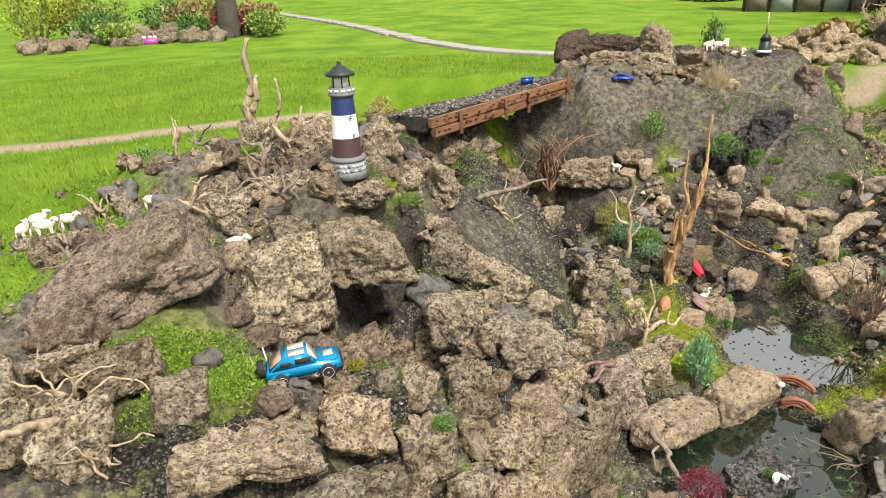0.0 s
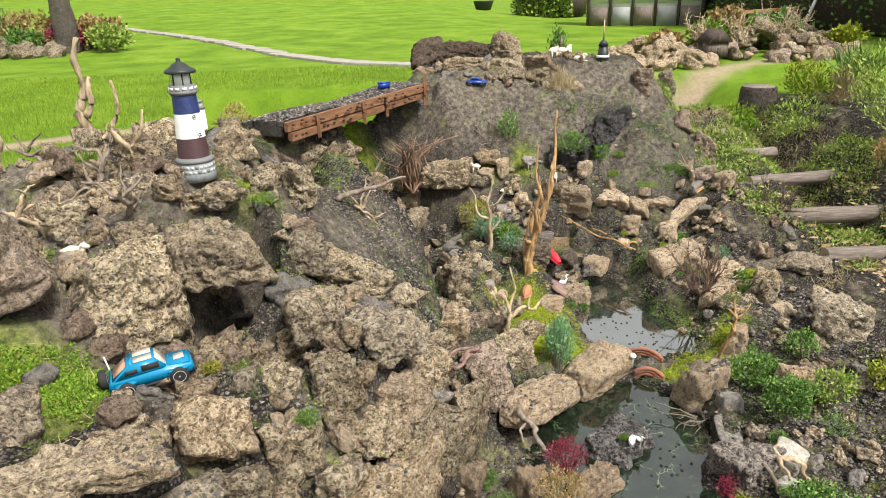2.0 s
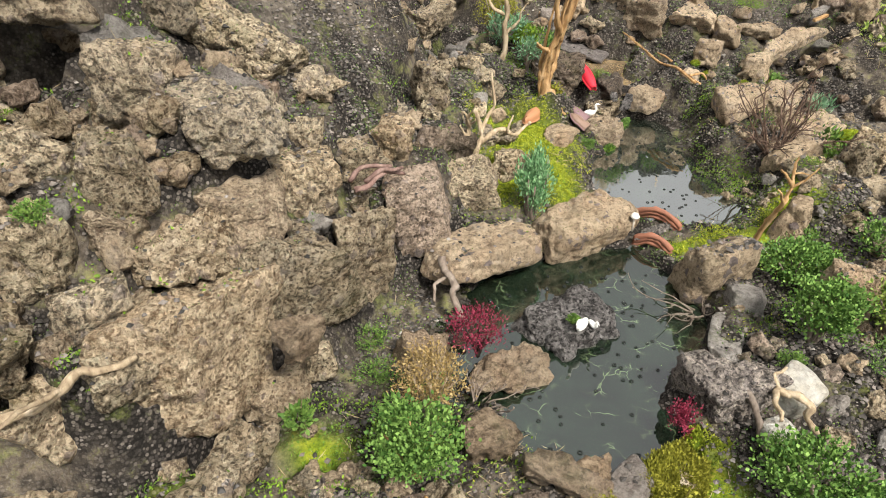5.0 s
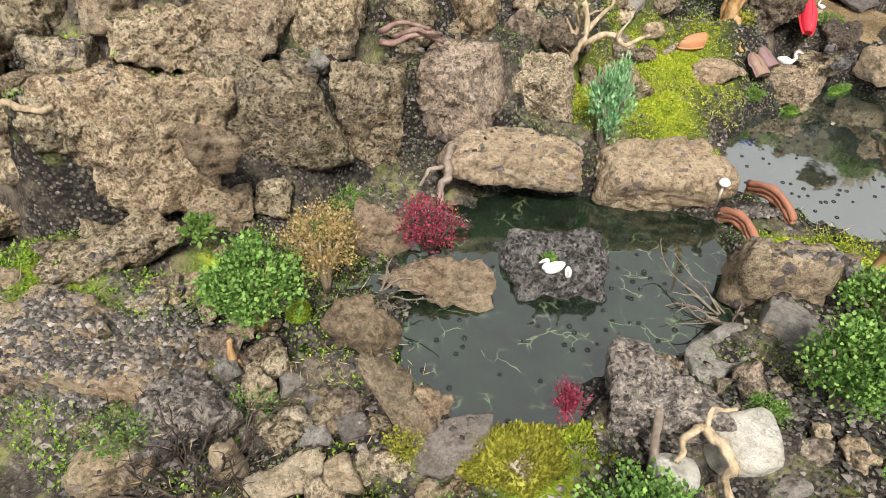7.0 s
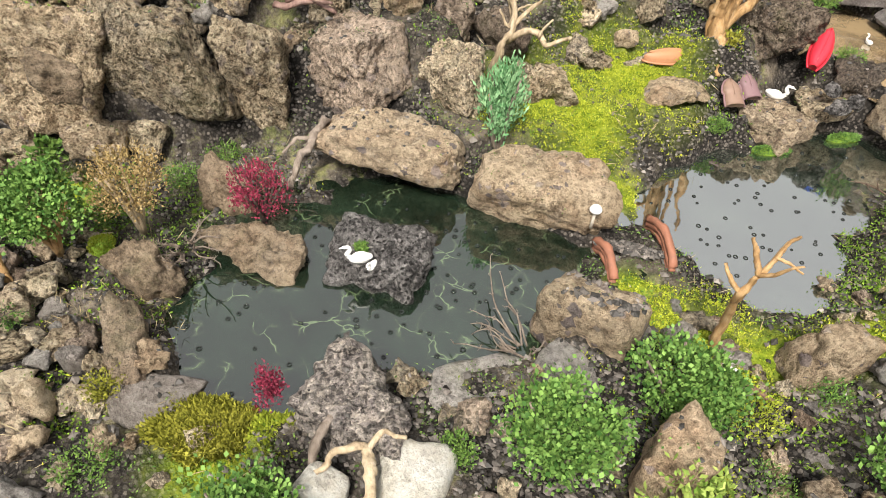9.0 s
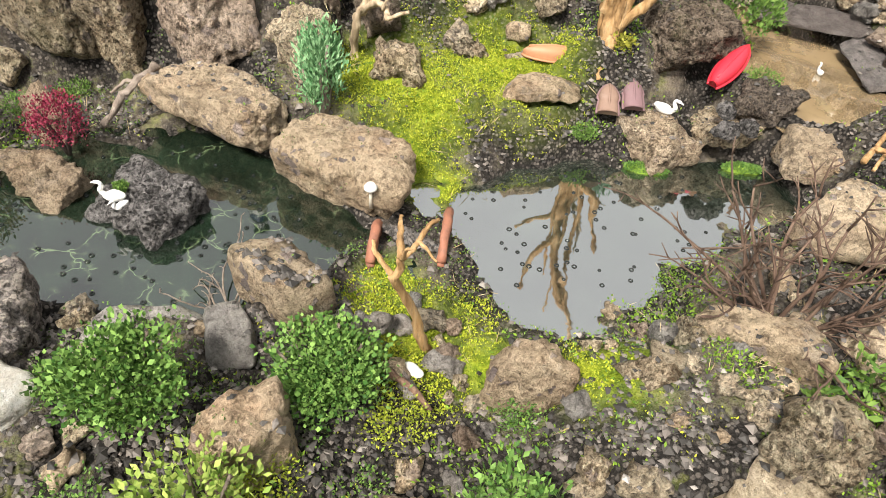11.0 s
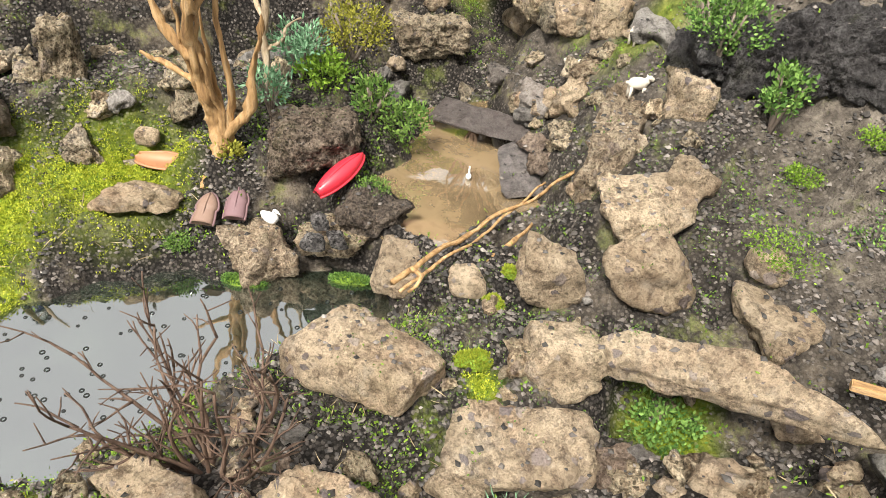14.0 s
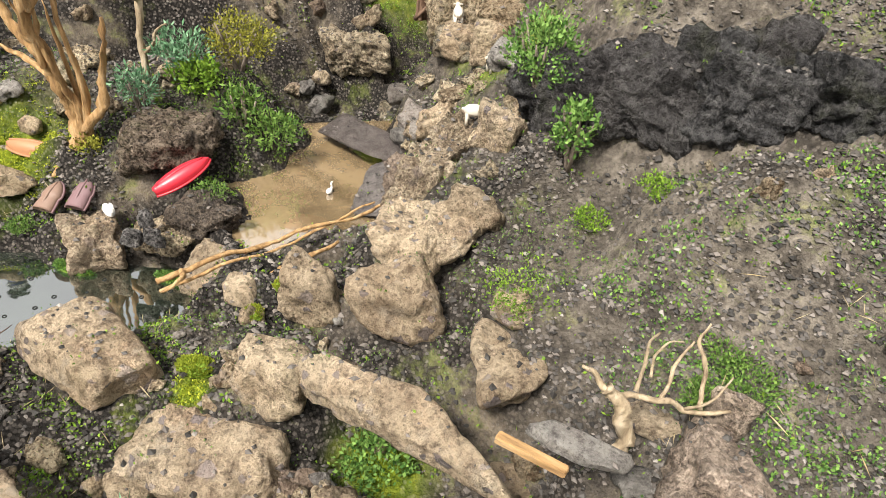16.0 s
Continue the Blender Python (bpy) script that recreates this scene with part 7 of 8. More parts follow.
heap(6.3, 10.0, 1.3, 1.3, 100, 11, "brown weathered stone in the far rockery", 0.5, (0.3, 0.85))
heap(8.0, 12.6, 1.0, 1.4, 70, 12, "brown weathered stone in the far rockery", 0.45, (0.3, 0.9))
heap(4.3, 9.2, 0.8, 0.9, 50, 15, "brown weathered stone beside the far crest", 0.4, (0.3, 0.8))
heap(-7.6, 15.2, 2.4, 1.2, 55, 13, "grey stone edging a flower bed on the lawn", 0.25, (0.5, 1.3))
heap(-9.3, 13.6, 0.8, 0.5, 12, 14, "grey stone edging a flower bed on the lawn", 0.1, (0.7, 1.4))
for k, (x, y, w, h, m) in enumerate(((5.6, 10.2, 0.7, 0.5, LEAF_MOSS_DARK), (6.9, 10.6, 0.8, 0.6, LEAF_BOX), (7.4, 11.9, 0.7, 0.5, LEAF_MOSS_DARK), (7.7, 10.0, 0.5, 0.35, LEAF_LIME), (6.2, 11.0, 0.6, 0.7, LEAF_DRY), (4.6, 9.6, 0.5, 0.4, LEAF_DRY), (-10.5, 14.6, 1.6, 1.4, LEAF_LIME), (-9.2, 15.0, 1.4, 0.7, LEAF_BOX), (-7.2, 15.8, 1.8, 0.9, LEAF_DRY), (-6.2, 15.4, 0.9, 0.7, LEAF_RED), (-8.4, 14.4, 1.0, 0.45, LEAF_WEED), (-5.6, 15.6, 1.0, 0.8, LEAF_DRY), (-8.0, 15.9, 1.6, 0.9, LEAF_BOX), (-9.6, 16.0, 1.5, 1.0, LEAF_WEED), (-6.9, 15.0, 0.8, 0.5, LEAF_BOX), (-5.2, 15.0, 0.9, 0.6, LEAF_WEED), (-10.2, 15.6, 1.2, 1.1, LEAF_GOLD))):
    bush("mixed planting in a distant bed on the lawn", x, y, float(ground(x, y)), w, w, h, 0.085, 1500, m, 400 + k, "shrub", 0.03)
for k, (x, y) in enumerate(((5.9, 9.8), (6.6, 9.9), (7.2, 11.2), (8.2, 12.2), (5.2, 9.7))):
    twig_bush("bare straw coloured stems in the far rockery", x, y, 1.15, 0.3, 0.55, 12, WOOD_PALE, 60 + k, r0=0.014)
trunk = thing("tree", "thick rough tree trunk rising from the flower bed", "tree", pose(-6.15, 15.1, 1.0))
part("trunk", tube([(0, 0, -0.1), (0.05, 0, 0.5), (0.0, 0.1, 1.4), (0.1, 0.1, 2.6)], 0.26, 0.16, 16, 5, 0.12, 1), BARK, trunk)
for k in range(5):
    part("branch", tube(wander((0.08, 0.1, 1.9 + 0.12 * k), (math.cos(k * 1.4), math.sin(k * 1.4), 1.1), 1.6, 0.25, 90 + k, 4), 0.08, 0.015, 8, 4, 0.1, k), BARK, trunk)
r = np.random.RandomState(17)
tc = r.normal(size=(1500, 3)) * [0.7, 0.7, 0.45] + [0.1, 0.1, 3.4]
part("crown", leaves(tc, r.normal(size=(1500, 3)), 0.10, r, 0.5), LEAF_WEED, trunk, smooth=False)

PURPLE = plain("plastic_purple", (0.30, 0.06, 0.24), 0.4, 0, 0.2, 10)
tray = thing("plant_tray", "purple plastic plant tray standing at the bed", "plant tray", pose(-7.65, 14.35, 1.0, 0, 0, 20))
for s in (-1, 1):
    part("side", box(0, s * 0.17, 0.09, 0.62, 0.02, 0.18, 0.004), PURPLE, tray)
    part("end", box(s * 0.30, 0, 0.09, 0.02, 0.34, 0.18, 0.004), PURPLE, tray)
part("soil", box(0, 0, 0.08, 0.58, 0.32, 0.1, 0.01), SOIL, tray)
for k in range(5):
    part("flower", ball(-0.22 + 0.11 * k, 0.04 * (-1) ** k, 0.19, 0.045, 0.045, 0.035), P_WHITE if k % 2 else CREAM, tray)

# ---------------------------------------------------------------- barrel, poles, model cottage
BARREL = plain("plastic_blue", (0.01, 0.12, 0.45), 0.35, 0, 0.2, 8)
bl = thing("water_barrel", "bright blue plastic barrel beside the hedge", "barrel", pose(8.55, 13.9, 0.98))
part("drum", lathe([(0.001, 0), (0.26, 0), (0.29, 0.05), (0.29, 0.18), (0.30, 0.2), (0.29, 0.22), (0.29, 0.36), (0.30, 0.38), (0.29, 0.40), (0.28, 0.46), (0.001, 0.46)], 32), BARREL, bl)
rail = thing("timber_rail", "long squared timber laid over posts by the barrel", "timber", Matrix())
beam("rail", (7.5, 13.5, 1.46), (9.1, 13.6, 1.50), 0.10, 0.07, WOOD_ORANGE, rail)
for x in (7.6, 9.0):
    beam("post", (x, 13.55, 0.98), (x, 13.55, 1.44), 0.08, 0.08, WOOD_GREY, rail)
timber = thing("timber_edging", "long reddish squared timber lying on the grass", "timber", Matrix())
beam("timber", (6.85, 9.75, 1.06), (8.0, 10.1, 1.06), 0.12, 0.12, WOOD_RED, timber)
pole = thing("pole", "white leaning pole standing in front of the hedge", "pole", Matrix())
part("shaft", tube([(9.2, 13.6, 0.95), (9.9, 13.7, 2.6)], 0.035, 0.03, 10, 4), P_WHITE, pole)
cot = thing("model_cottage", "small brown wooden model cottage on the far rockery", "model house", pose(5.2, 9.3, 1.06, 0, 0, 15))
part("wall", box(0, 0, 0.1, 0.34, 0.24, 0.22, 0.006), WOOD_LOG, cot)
part("roof", prism([(-0.22, 0.19), (0, 0.38), (0.22, 0.19)], 0.30), WOOD_DARK, cot)
part("door", box(0.0, -0.122, 0.06, 0.07, 0.01, 0.13, 0.003), WOOD_DARK, cot)

# ---------------------------------------------------------------- garden hut
hut = thing("garden_hut", "grey and white garden hut with dark timber posts", "garden hut", pose(8.07, 19.2, 1.0, 0, 0, -25) @ Matrix.Scale(0.6, 4))
HUT_W = plain("hut_white", (0.62, 0.62, 0.60), 0.6, 0, 0.3, 3)
HUT_G = plain("hut_panel_grey", (0.30, 0.31, 0.31), 0.6, 0, 0.4, 3)
part("wall", box(0, 0, 1.25, 5.0, 3.0, 2.5, 0.02), HUT_W, hut)
for k in range(6):
    part("post", box(-2.5 + k, -1.52, 1.25, 0.14, 0.1, 2.5, 0.01), WOOD_DARK, hut)
for k in range(5):
    part("panel", box(-2.0 + k, -1.515, 0.45, 0.8, 0.06, 0.8, 0.01), HUT_G if k % 2 else WOOD_LOG, hut)
    w = part("window", box(-2.0 + k, -1.515, 1.5, 0.78, 0.05, 1.0, 0.01), HUT_W, hut)
    part("pane", box(-2.0 + k, -1.545, 1.5, 0.66, 0.02, 0.88, 0.005), GLASS, w)
part("roof", prism([(-1.9, 2.45), (0, 3.2), (1.9, 2.45), (0.0, 2.5)], 5.5), P_GREY, hut).matrix_local = pose(0, 0, 0, 0, 0, 90)

# ---------------------------------------------------------------- hedges and far planting
r = np.random.RandomState(23)


def hedge(label, x0, y0, x1, y1, h, d, n, material, leaf):
    L = math.hypot(x1 - x0, y1 - y0)
    ob = thing("hedge", label, "hedge", pose(x0, y0, float(ground(x0, y0)), 0, 0, math.degrees(math.atan2(y1 - y0, x1 - x0))))
    # one closed bark-brown box fills the hedge behind its outer leaves
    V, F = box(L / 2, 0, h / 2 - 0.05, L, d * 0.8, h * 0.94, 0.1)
    part("inside", (V, F), WOOD_DARK, ob, "solid dark bark-brown core behind the leaves")
    C = np.stack([r.uniform(0, L, n), r.normal(size=n) * 0.06, r.uniform(0, h, n)], 1)
    side = r.uniform(size=n) < 0.8
    C[:, 1] = np.where(side, np.sign(r.normal(size=n)) * d / 2 + C[:, 1], r.uniform(-d / 2, d / 2, n))
    C[:, 2] = np.where(side, C[:, 2], h + r.normal(size=n) * 0.06)
    N = np.where(side[:, None], np.stack([0 * C[:, 0], np.sign(C[:, 1]), 0.4 + 0 * C[:, 0]], 1), [0, 0, 1]) + r.normal(size=(n, 3)) * 0.6
    part("foliage", leaves(C, N, leaf, r, 0.6), material, ob, smooth=False)


hedge("tall dense dark green clipped hedge", 9.6, 20.0, 10.4, 9.0, 3.2, 1.2, 9000, LEAF_BOX, 0.10)
hedge("tall dense dark green clipped hedge", 10.4, 9.0, 9.0, 4.0, 3.0, 1.2, 5000, LEAF_BOX, 0.10)
hedge("dark shrub border beside the hut", 14.0, 23.0, 9.9, 18.2, 3.0, 1.5, 4000, LEAF_BOX, 0.14)
hedge("low shrub border at the lawn's far end", 8.2, 26.0, 6.2, 27.5, 1.3, 1.6, 4000, LEAF_WEED, 0.16)
hedge("shrub border at the lawn's far end", 2.0, 52.0, -30.0, 56.0, 2.4, 2.0, 6000, LEAF_BOX, 0.22)
for k, (x, y, w, h, c) in enumerate(((6.6, 27.5, 0.9, 0.5, HUT_G), (8.0, 28.5, 0.5, 0.5, P_WHITE), (5.2, 31.0, 0.9, 0.4, P_BLACK))):
    pt = thing("planter", "garden planter standing on the far lawn", "planter", pose(x, y, float(ground(x, y)), 0, 0, 10 * k))
    part("tub", lathe([(0.001, 0), (w * 0.36, 0), (w * 0.5, h * 0.9), (w * 0.52, h), (w * 0.44, h), (w * 0.42, h * 0.85), (0.001, h * 0.85)], 24), c, pt)


# ---------------------------------------------------------------- smaller stones between the boulders
FILL = []
for k in range(16):
    s = (1.0, 0.85, 0.7)
    q, F = stone_shape(0.12, 0.095, 0.08, 700 + k, 3, "dark", 1.3)
    me = mesh_from("stone", q, F)
    me.materials.append(ROCK[("tan", "tan", "tan", "grey", "tan", "rust", "tan", "buff")[k % 8]])
    FILL.append(me)
r = np.random.RandomState(77)


def strew(n, x, y, rx, ry, lo, hi, label="small rough stone wedged between the boulders"):
    for _ in range(int(n * 1.5)):
        a, d = r.uniform(0, 2 * math.pi), math.sqrt(r.uniform(0, 1))
        px, py = x + rx * d * math.cos(a), y + ry * d * math.sin(a)
        z, nrm, met = rest(px, py)
        if met:
            continue
        s = r.uniform(lo, hi) ** 1.0
        k = r.randint(16)
        m = pose(px, py, z + 0.012 * s, r.uniform(-40, 40), r.uniform(-40, 40), r.uniform(0, 360)) @ Matrix.Scale(s, 4)
        SURFACE.append((FILL[k], m, 1))
        if 0.3 < px < 3.2 and 1.0 < py < 5.3 and len(loose) < 300:
            ob = tagged(new("stone", FILL[k]), label, "stone", "small stones")
            ob.matrix_world = m
            loose.append(ob)
        else:
            rubble.append((k, m))


loose, rubble = [], []
strew(70, 0.05, 1.85, 0.5, 0.5, 0.7, 1.7)
strew(40, -0.1, 1.75, 0.5, 0.45, 0.5, 1.3)
strew(55, -0.5, 2.6, 0.75, 0.55, 0.5, 1.6)
strew(60, -1.3, 2.3, 0.9, 1.0, 0.5, 1.8)
strew(40, -0.6, 3.5, 0.7, 0.7, 0.6, 1.9)
strew(45, 0.35, 2.2, 0.35, 0.55, 0.5, 1.4)
strew(30, 0.75, 1.35, 0.5, 0.3, 0.3, 0.9)
strew(55, 1.45, 1.35, 0.5, 0.35, 0.3, 1.0, "small stone lying on the border soil")
strew(30, 2.15, 2.0, 0.4, 0.35, 0.3, 0.8, "small stone lying on the bank")
strew(35, 2.35, 2.9, 0.4, 0.5, 0.25, 0.8, "small stone lying on the bank")
strew(30, 2.45, 3.9, 0.3, 0.6, 0.25, 0.8, "small stone lying on the gravel")
strew(30, 0.9, 3.5, 0.3, 0.7, 0.4, 1.3)
strew(45, 1.4, 4.85, 0.7, 0.25, 0.5, 1.5)
strew(40, 1.6, 6.05, 0.9, 0.5, 0.5, 1.4, "brown stone on the second hill's crest")
strew(10, 2.8, 5.2, 0.5, 0.5, 0.3, 0.7, "small stone on the bare slope")
strew(40, 3.0, 4.4, 0.5, 0.5, 0.4, 1.2, "small stone beside the log steps")
strew(25, 0.2, 4.6, 0.5, 0.4, 0.5, 1.4)
strew(30, 2.7, 3.0, 0.4, 0.8, 0.3, 1.0, "small stone beside the path")

for k in range(8):
    V, F, n = [], [], 0
    for j, m in rubble:
        if j % 8 == k:
            v = np.empty(len(FILL[j].vertices) * 3)
            FILL[j].vertices.foreach_get("co", v)
            f = np.empty(len(FILL[j].loops), np.int32)
            FILL[j].loops.foreach_get("vertex_index", f)
            M = np.array(m)
            V.append(v.reshape(-1, 3) @ M[:3, :3].T + M[:3, 3])
            F.append(f.reshape(-1, 3) + n)
            n += len(V[-1])
    if V:
        tagged(part("rubble", (np.concatenate(V), np.concatenate(F)), FILL[k].materials[0]), "rough broken stones heaped on the hills", "rubble", "", "stuff")

# ---------------------------------------------------------------- gravel, weeds and moss shoots (too many to count)
OCTA = np.array([(1, 0, 0), (-1, 0, 0), (0, 1, 0), (0, -1, 0), (0, 0, 1), (0, 0, -1)], float)
OCTF = np.array([(0, 2, 4), (2, 1, 4), (1, 3, 4), (3, 0, 4), (2, 0, 5), (1, 2, 5), (3, 1, 5), (0, 3, 5)])


def gravel_material():
    m, n, l, b = nodes("gravel", 0.6)
    rnd = n.new("ShaderNodeNewGeometry").outputs["Random Per Island"]
    c = ramp(n, l, rnd, ((0.0, (0.022, 0.02, 0.018)), (0.45, (0.075, 0.068, 0.061)), (0.78, (0.15, 0.13, 0.115)), (0.975, (0.23, 0.20, 0.175)), (1.0, (0.36, 0.33, 0.30))))
    l.new(c, b.inputs["Base Color"])
    bump(n, l, b, tex_noise(n, l, 300, 2, 0.6, place(n)), 0.3, 0.002)
    return m


TREE, KIND = surface_tree(SURFACE)


def under_water(x, y, z):
    return z < 0.078 and 1.0 < x < 2.3 and 1.5 < y < 4.1 or z < 0.21 and 1.0 < x < 1.95 and 4.05 < y < 4.85


def spots(n, x0, x1, y0, y1, keep, stones=0.25):
    """Places on the ground (and some on the boulders) inside a stretch of the plan."""
    X, Y = r.uniform(x0, x1, n), r.uniform(y0, y1, n)
    k = keep(X, Y) > r.uniform(0, 1, n)
    out, nr = [], []
    for x, y in zip(X[k].tolist(), Y[k].tolist()):
        p, nrm, i, _ = TREE.ray_cast(Vector((x, y, 2.2)), DOWN)
        if p is None or nrm.z < 0.4 or KIND[i] == 2 or (KIND[i] and (nrm.z < 0.72 or r.rand() > stones)):
            continue
        if not KIND[i] and under_water(x, y, p.z):
            continue
        out.append(p[:])
        nr.append(nrm[:])
    return np.array(out), np.array(nr)


def patchy(scale, cut, seed):
    return lambda X, Y: np.clip((fbm(np.stack([X * scale, Y * scale, 0 * X + seed], 1), 3) - cut) * 2.2 + 0.5, 0, 1)


def pebbles(C, size, label):
    n = len(C)
    s = (size * np.minimum(np.exp(r.normal(size=n) * 0.45), 1.7))[:, None, None]
    Q = OCTA[None] * s * r.uniform(0.55, 1.2, (n, 6, 1)) * [1, 0.85, 0.6]
    a = r.uniform(0, 2 * math.pi, n)
    ca, sa = np.cos(a)[:, None], np.sin(a)[:, None]
    Q = np.stack([Q[..., 0] * ca - Q[..., 1] * sa, Q[..., 0] * sa + Q[..., 1] * ca, Q[..., 2] + 0.15 * Q[..., 0]], -1)
    V = (Q + C[:, None] + [0, 0, size * 0.25]).reshape(-1, 3)
    F = (OCTF[None] + 6 * np.arange(n)[:, None, None]).reshape(-1, 3)
    ob = part("gravel", (V, F), GRAVEL, None, smooth=False)
    tagged(ob, label, "gravel", "", "stuff")


def mossy(X, Y):
    k = np.zeros_like(X)
    for x, y, rad in MOSS_SPOTS:
        k = np.maximum(k, np.clip(1.3 - np.hypot(X - x, Y - y) / rad, 0, 1))
    return k


MOSS_SPOTS = ((1.15, 3.0, 0.22), (1.22, 3.35, 0.25), (1.32, 3.05, 0.16), (1.45, 2.95, 0.13), (1.56, 2.98, 0.10), (1.95, 2.72, 0.12), (2.05, 2.85, 0.10), (2.15, 2.70, 0.14), (2.3, 2.98, 0.10), (2.42, 4.05, 0.04), (2.0, 3.05, 0.05))

GRAVEL = gravel_material()
C, _ = spots(4000, 0.42, 0.98, 1.06, 1.40, patchy(6.0, 0.0, 71), 1.0)
pebbles(C, 0.0072, "grey slate chippings lying on the stone ledge")
C, _ = spots(700, 1.80, 2.02, 2.40, 2.60, patchy(6.0, -0.3, 72), 1.0)
pebbles(C, 0.0095, "grey slate chippings lying on the pond stone")
C, _ = spots(70000, -0.3, 3.0, 1.0, 5.4, lambda X, Y: patchy(2.2, -0.2, 3)(X, Y) * (1 - 0.92 * np.clip(mossy(X, Y) * 1.6, 0, 1)) * np.where(Y > 4.95, 0.35, 1.0), 0.14)
pebbles(C, 0.0075, "dark angular gravel lying between the stones")
C, _ = spots(9000, 0.3, 3.0, 1.0, 5.3, lambda X, Y: patchy(1.6, 0.15, 9)(X, Y) * (1 - np.clip(mossy(X, Y) * 2, 0, 1)) * ((X < 2.35) | (Y < 4.4)), 0.02)
pebbles(C, 0.010, "coarse grey chippings scattered over the beds")
C, _ = spots(14000, -2.0, 0.6, 1.2, 4.6, patchy(2.0, 0.0, 5), 0.16)
pebbles(C, 0.008, "coarse dark gravel on the hill")
C, _ = spots(9000, 0.8, 3.0, 4.9, 7.0, patchy(1.5, 0.0, 7), 0.08)
pebbles(C[::2], 0.006, "coarse dark gravel on the second hill")
u, s = r.uniform(0, 1, 2600), r.uniform(0.02, 0.95, 2600)
C = np.stack([-0.21 + 0.99 * u - 0.344 * s, 4.02 + 1.43 * u + 0.24 * s, 1.307 + 0.02 * u + 0.012 * np.sin(9 * u) - 0.10 * np.maximum(0, s - 0.6)], 1)
pebbles(C, 0.011, "grey gravel heaped along the timber edging")
u, s = r.uniform(0, 1, 260), r.uniform(-1, 1, 260)
C = np.stack([1.70 + 0.12 * u + 0.03 * s, 2.80 + 0.07 * u + 0.05 * s, 0.155 + 0 * u], 1)
C[:, 2] = np.maximum(relief(C[:, 0], C[:, 1]), 0.10) + 0.005
pebbles(C, 0.008, "dark gravel on the little bridge crossing")


def sprigs(C, N, per, leaf, material, label, name, width=0.5, spread=0.012, lift=0.5):
    C = np.repeat(C, per, 0) + r.normal(size=(len(C) * per, 3)) * [spread, spread, spread * 0.3]
    n = len(C)
    D = r.normal(size=(n, 3)) * 0.8 + [0, 0, lift]
    D[:, 2] = np.abs(D[:, 2])
    ob = part(name, leaves(C, D, leaf, r, width), material, None, smooth=False)
    tagged(ob, label, "weeds", "", "stuff")


C, N = spots(70000, 0.8, 2.6, 2.5, 4.3, mossy, 0.0)
sprigs(C, N, 8, 0.0075, LEAF_MOSS, "bright yellow-green moss carpet", "moss", 0.5, 0.006, 1.0)
GREEN_SPOTS = ((-0.72, 1.62, 0.24), (-0.55, 1.60, 0.18), (-0.05, 1.9, 0.14), (-1.75, 2.7, 0.4), (-1.65, 1.9, 0.3), (2.62, 4.45, 0.12), (1.55, 5.02, 0.22), (1.25, 5.02, 0.15), (1.95, 4.95, 0.12), (0.45, 1.3, 0.2), (0.62, 1.55, 0.1), (0.3, 5.05, 0.35), (1.2, 3.85, 0.16), (1.42, 4.12, 0.13), (1.15, 4.3, 0.2), (1.5, 3.55, 0.10), (1.6, 3.9, 0.07), (0.72, 1.52, 0.16), (0.30, 1.44, 0.14), (0.40, 1.50, 0.10), (0.97, 1.78, 0.10), (0.90, 1.88, 0.10), (1.1, 1.35, 0.14), (1.32, 1.28, 0.14), (1.95, 1.45, 0.16), (2.3, 2.3, 0.12), (2.4, 2.75, 0.13), (2.45, 3.25, 0.10), (2.2, 3.05, 0.08), (1.0, 1.95, 0.08), (-0.3, 2.0, 0.08), (0.15, 1.8, 0.08), (1.12, 4.62, 0.14), (0.55, 2.05, 0.1), (2.05, 2.3, 0.1))


def greenish(X, Y):
    k = np.zeros_like(X)
    for x, y, rad in GREEN_SPOTS:
        k = np.maximum(k, np.clip(1.3 - np.hypot(X - x, Y - y) / rad, 0, 1))
    return k


C, N = spots(70000, -2.2, 2.8, 1.1, 5.4, greenish, 0.0)
sprigs(C, N, 4, 0.011, LEAF_MOSS_DARK, "dense dark green moss and sedum carpet", "moss", 0.5, 0.008, 0.9)
C, N = spots(16000, -1.05, -0.35, 1.3, 1.95, greenish, 0.0)
sprigs(C, N, 4, 0.012, LEAF_MOSS_DARK, "dense dark green sedum carpet beside the toy car", "sedum_carpet", 0.5, 0.008, 0.9)
C, N = spots(36000, -0.6, 2.6, 1.0, 5.0, patchy(2.6, 0.05, 21), 0.05)
sprigs(C, N, 6, 0.0065, LEAF_FRESH, "tiny green seedlings creeping over the gravel", "seedlings", 0.6, 0.012, 0.5)
C, N = spots(14000, -2.0, 3.2, 0.9, 6.6, patchy(1.8, 0.3, 33), 0.08)
sprigs(C, N, 6, 0.011, LEAF_MOSS_DARK, "low green weeds growing between the stones", "weeds", 0.5, 0.016, 0.6)
C, N = spots(3500, -1.6, 3.2, 0.9, 5.6, patchy(2.0, 0.3, 41), 0.1)
sprigs(C, N, 2, 0.05, STRAW, "dry straw and dead stalks lying on the beds", "straw", 0.05, 0.02, 0.15)
C, N = spots(3000, 1.0, 2.6, 1.0, 3.2, patchy(3.0, 0.1, 47), 0.0)
sprigs(C, N, 5, 0.008, LEAF_MOSS, "yellow-green moss tufts on the pond banks", "moss", 0.5, 0.01, 0.9)

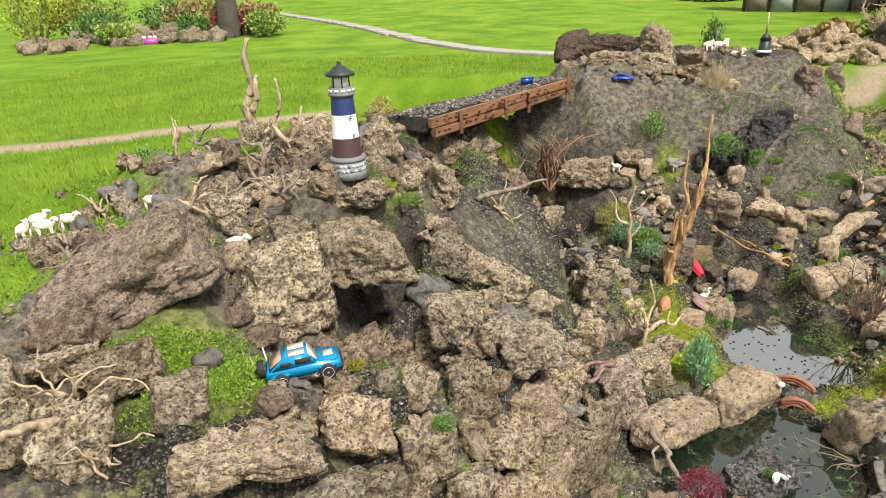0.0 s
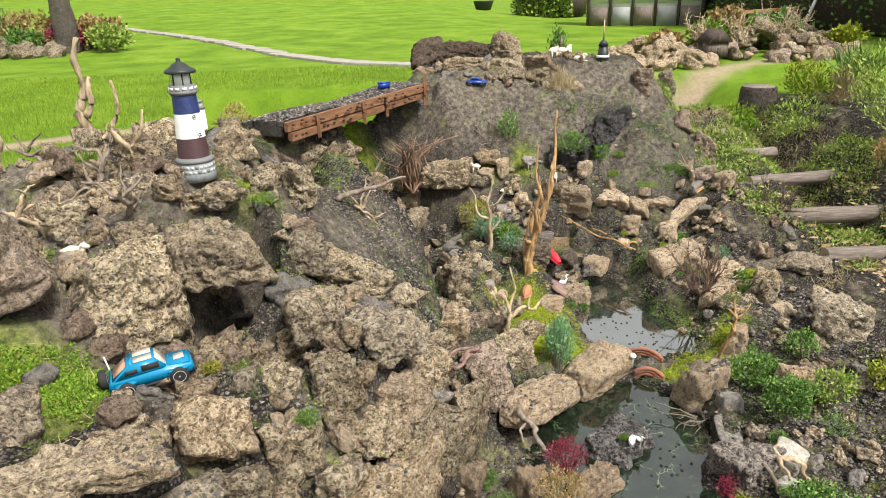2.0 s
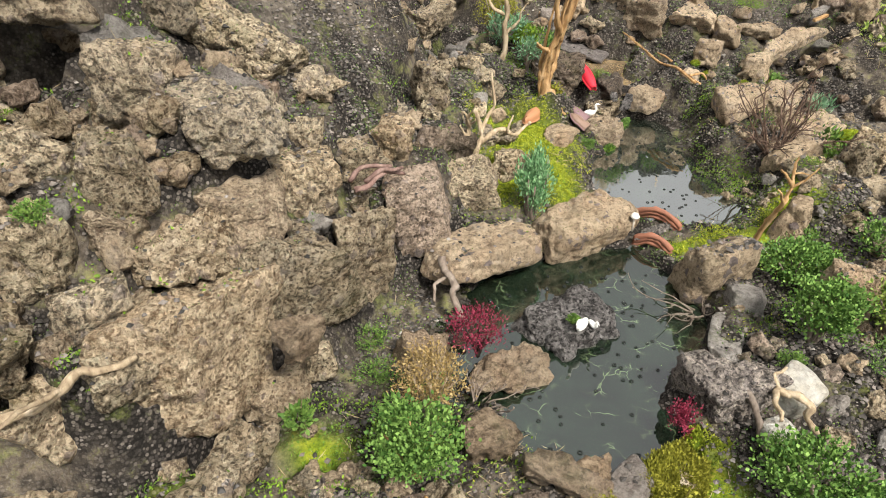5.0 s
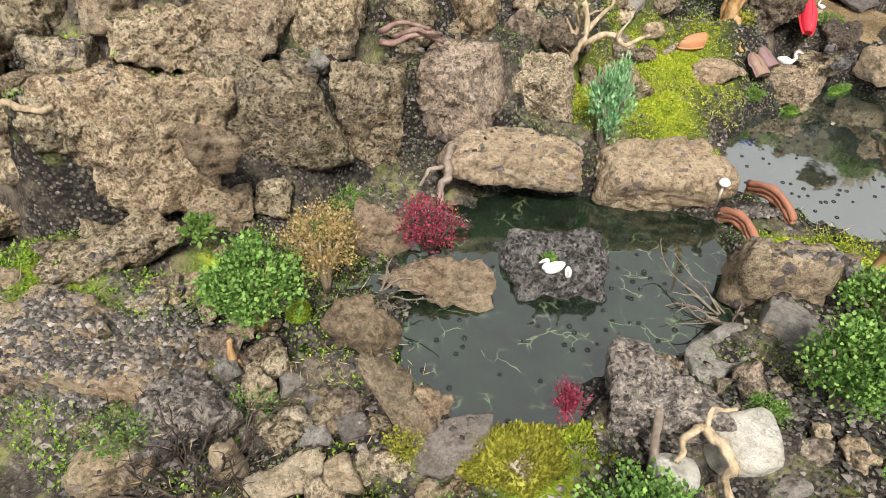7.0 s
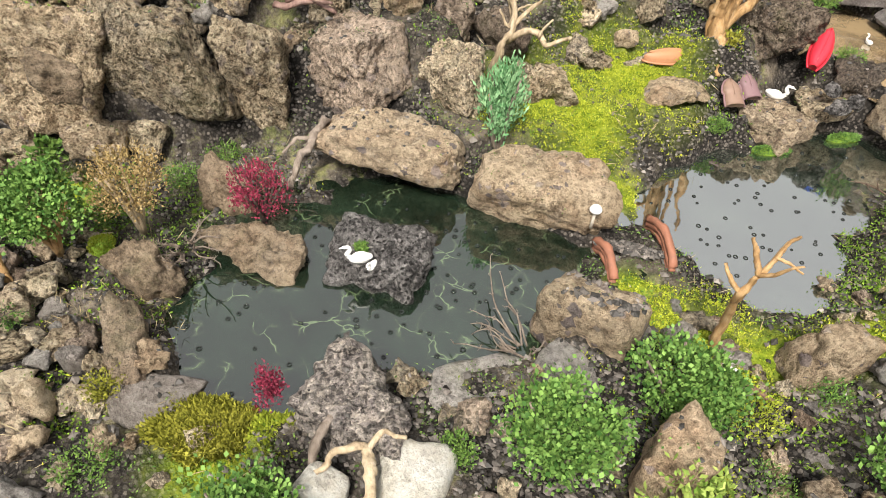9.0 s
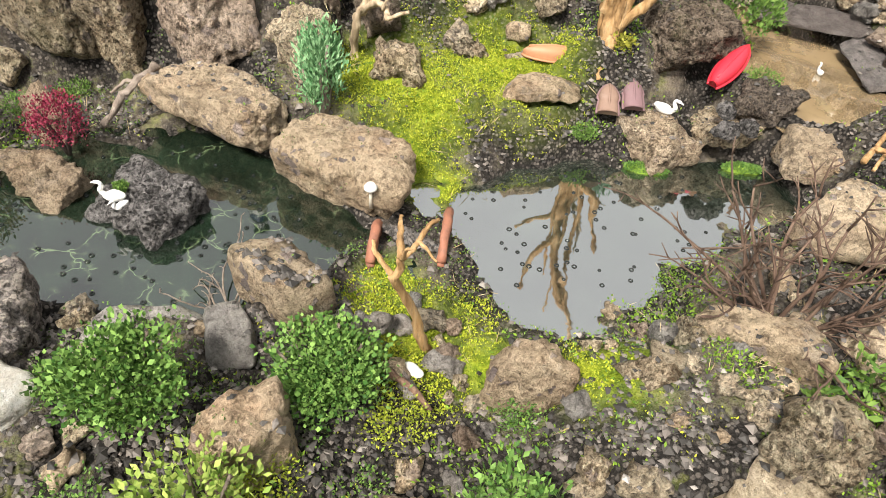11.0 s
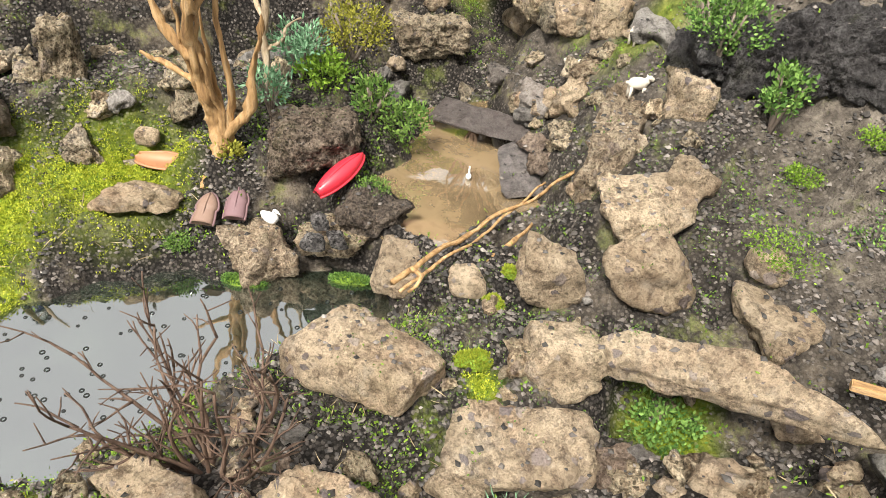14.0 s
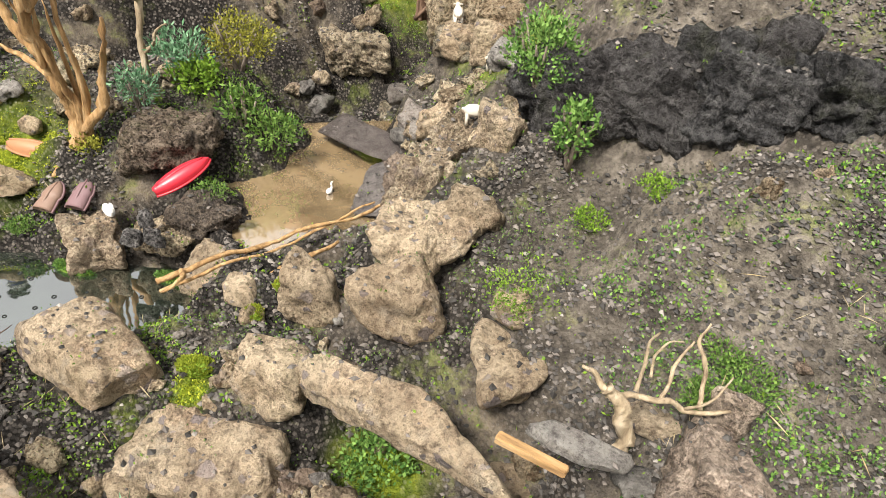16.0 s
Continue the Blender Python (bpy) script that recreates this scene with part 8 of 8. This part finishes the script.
C, N = spots(17000, 3.15, 4.9, 3.4, 6.8, patchy(1.6, -0.25, 51), 0.05)
sprigs(C, N, 4, 0.035, LEAF_WEED, "rank green weeds along the log steps", "weeds", 0.3, 0.03, 0.8)
C, N = spots(7000, 3.15, 4.5, 3.4, 6.8, patchy(1.9, 0.1, 57), 0.05)
sprigs(C, N, 3, 0.06, STRAW, "dry stalks and dead grass along the log steps", "straw", 0.06, 0.03, 0.4)
C, _ = spots(12000, 1.9, 3.1, 4.75, 5.7, patchy(3.0, -0.2, 63), 0.1)
pebbles(C, 0.0062, "small grey stones strewn over the bare slope")
C, N = spots(2600, 0.6, 1.45, 0.95, 1.75, patchy(4.0, 0.1, 67), 0.05)
sprigs(C, N, 2, 0.03, STRAW, "dead brown stalks lying in the front border", "straw", 0.07, 0.02, 0.15)
C, N = spots(9000, 0.1, 1.5, 1.0, 1.8, patchy(5.0, 0.05, 69), 0.08)
sprigs(C, N, 4, 0.010, LEAF_MOSS_DARK, "small green weeds below the stone wall", "weeds", 0.55, 0.013, 0.6)
C, N = spots(9000, 2.0, 2.75, 3.2, 4.0, patchy(5.0, 0.08, 73), 0.05)
sprigs(C, N, 4, 0.009, LEAF_MOSS_DARK, "small green weeds and moss beside the upper pond", "weeds", 0.55, 0.013, 0.6)
C, N = spots(1300, 2.0, 2.75, 3.2, 4.0, patchy(4.0, 0.1, 79), 0.0)
sprigs(C, N, 2, 0.03, STRAW, "dead stalks lying below the leafless shrub", "straw", 0.06, 0.02, 0.15)
C, N = spots(8000, 2.15, 3.1, 4.75, 5.6, patchy(5.0, 0.24, 61), 0.0)
sprigs(C, N, 4, 0.009, LEAF_BOX, "small green weeds running down the bare slope", "weeds", 0.6, 0.014, 0.5)
C, N = spots(9000, -2.3, 0.2, 2.0, 4.3, patchy(2.2, 0.12, 91), 0.10)
sprigs(C, N, 5, 0.012, LEAF_MOSS_DARK, "green weeds and moss creeping over the lighthouse hill", "weeds", 0.5, 0.014, 0.7)
# lawn blades where the grass comes nearest
n = 60000
X, Y = r.uniform(-6.5, 1.5, n), r.uniform(1.6, 10.5, n)
k = garden(X, Y) < 0.4
d, _ = seg(X, Y, -3.4, 4.75, 0.2, 6.9)
e, _ = seg(X, Y, -9.0, 3.2, -3.4, 4.75)
k &= (np.minimum(d, e) > 0.16)
X, Y = X[k], Y[k]
C = np.stack([X, Y, relief(X, Y)], 1)
D = r.normal(size=(len(C), 3)) * 0.35 + [0, 0, 1]
tagged(part("grass", leaves(C, D, 0.05, r, 0.12), LEAF_LAWN, None, smooth=False), "short bright green mown lawn grass", "grass", "", "stuff")

# rings where drops have hit the ponds
DROP = plain("water_ring", (0.015, 0.018, 0.016), 0.08, 0, 0.1, 40, 0.8)
bits = []
while len(bits) < 150:
    X, Y = r.uniform(1.05, 2.2, 400), r.uniform(1.65, 3.95, 400)
    for x, y in zip(X[ground(X, Y) < 0].tolist(), Y[ground(X, Y) < 0].tolist()):
        if not rest(x, y, 1.0)[2] and len(bits) < 150:
            bits.append((x, y, r.uniform(0.0032, 0.0062)))
rings = []
for x, y, q in bits:
    V, F = [], []
    for k in range(14):
        g = 2 * math.pi * k / 14
        for a in range(5):
            h = 2 * math.pi * a / 5
            V.append((x + math.cos(g) * (q + 0.0019 * math.cos(h)), y + math.sin(g) * (q + 0.0019 * math.cos(h)), 0.0715 + 0.0020 * math.sin(h)))
            F.append([k * 5 + a, ((k + 1) % 14) * 5 + a, ((k + 1) % 14) * 5 + (a + 1) % 5, k * 5 + (a + 1) % 5])
    rings.append((V, F))
tagged(part("water_rings", join(rings), DROP), "small raised rings on the still pond water", "water rings", "", "stuff")
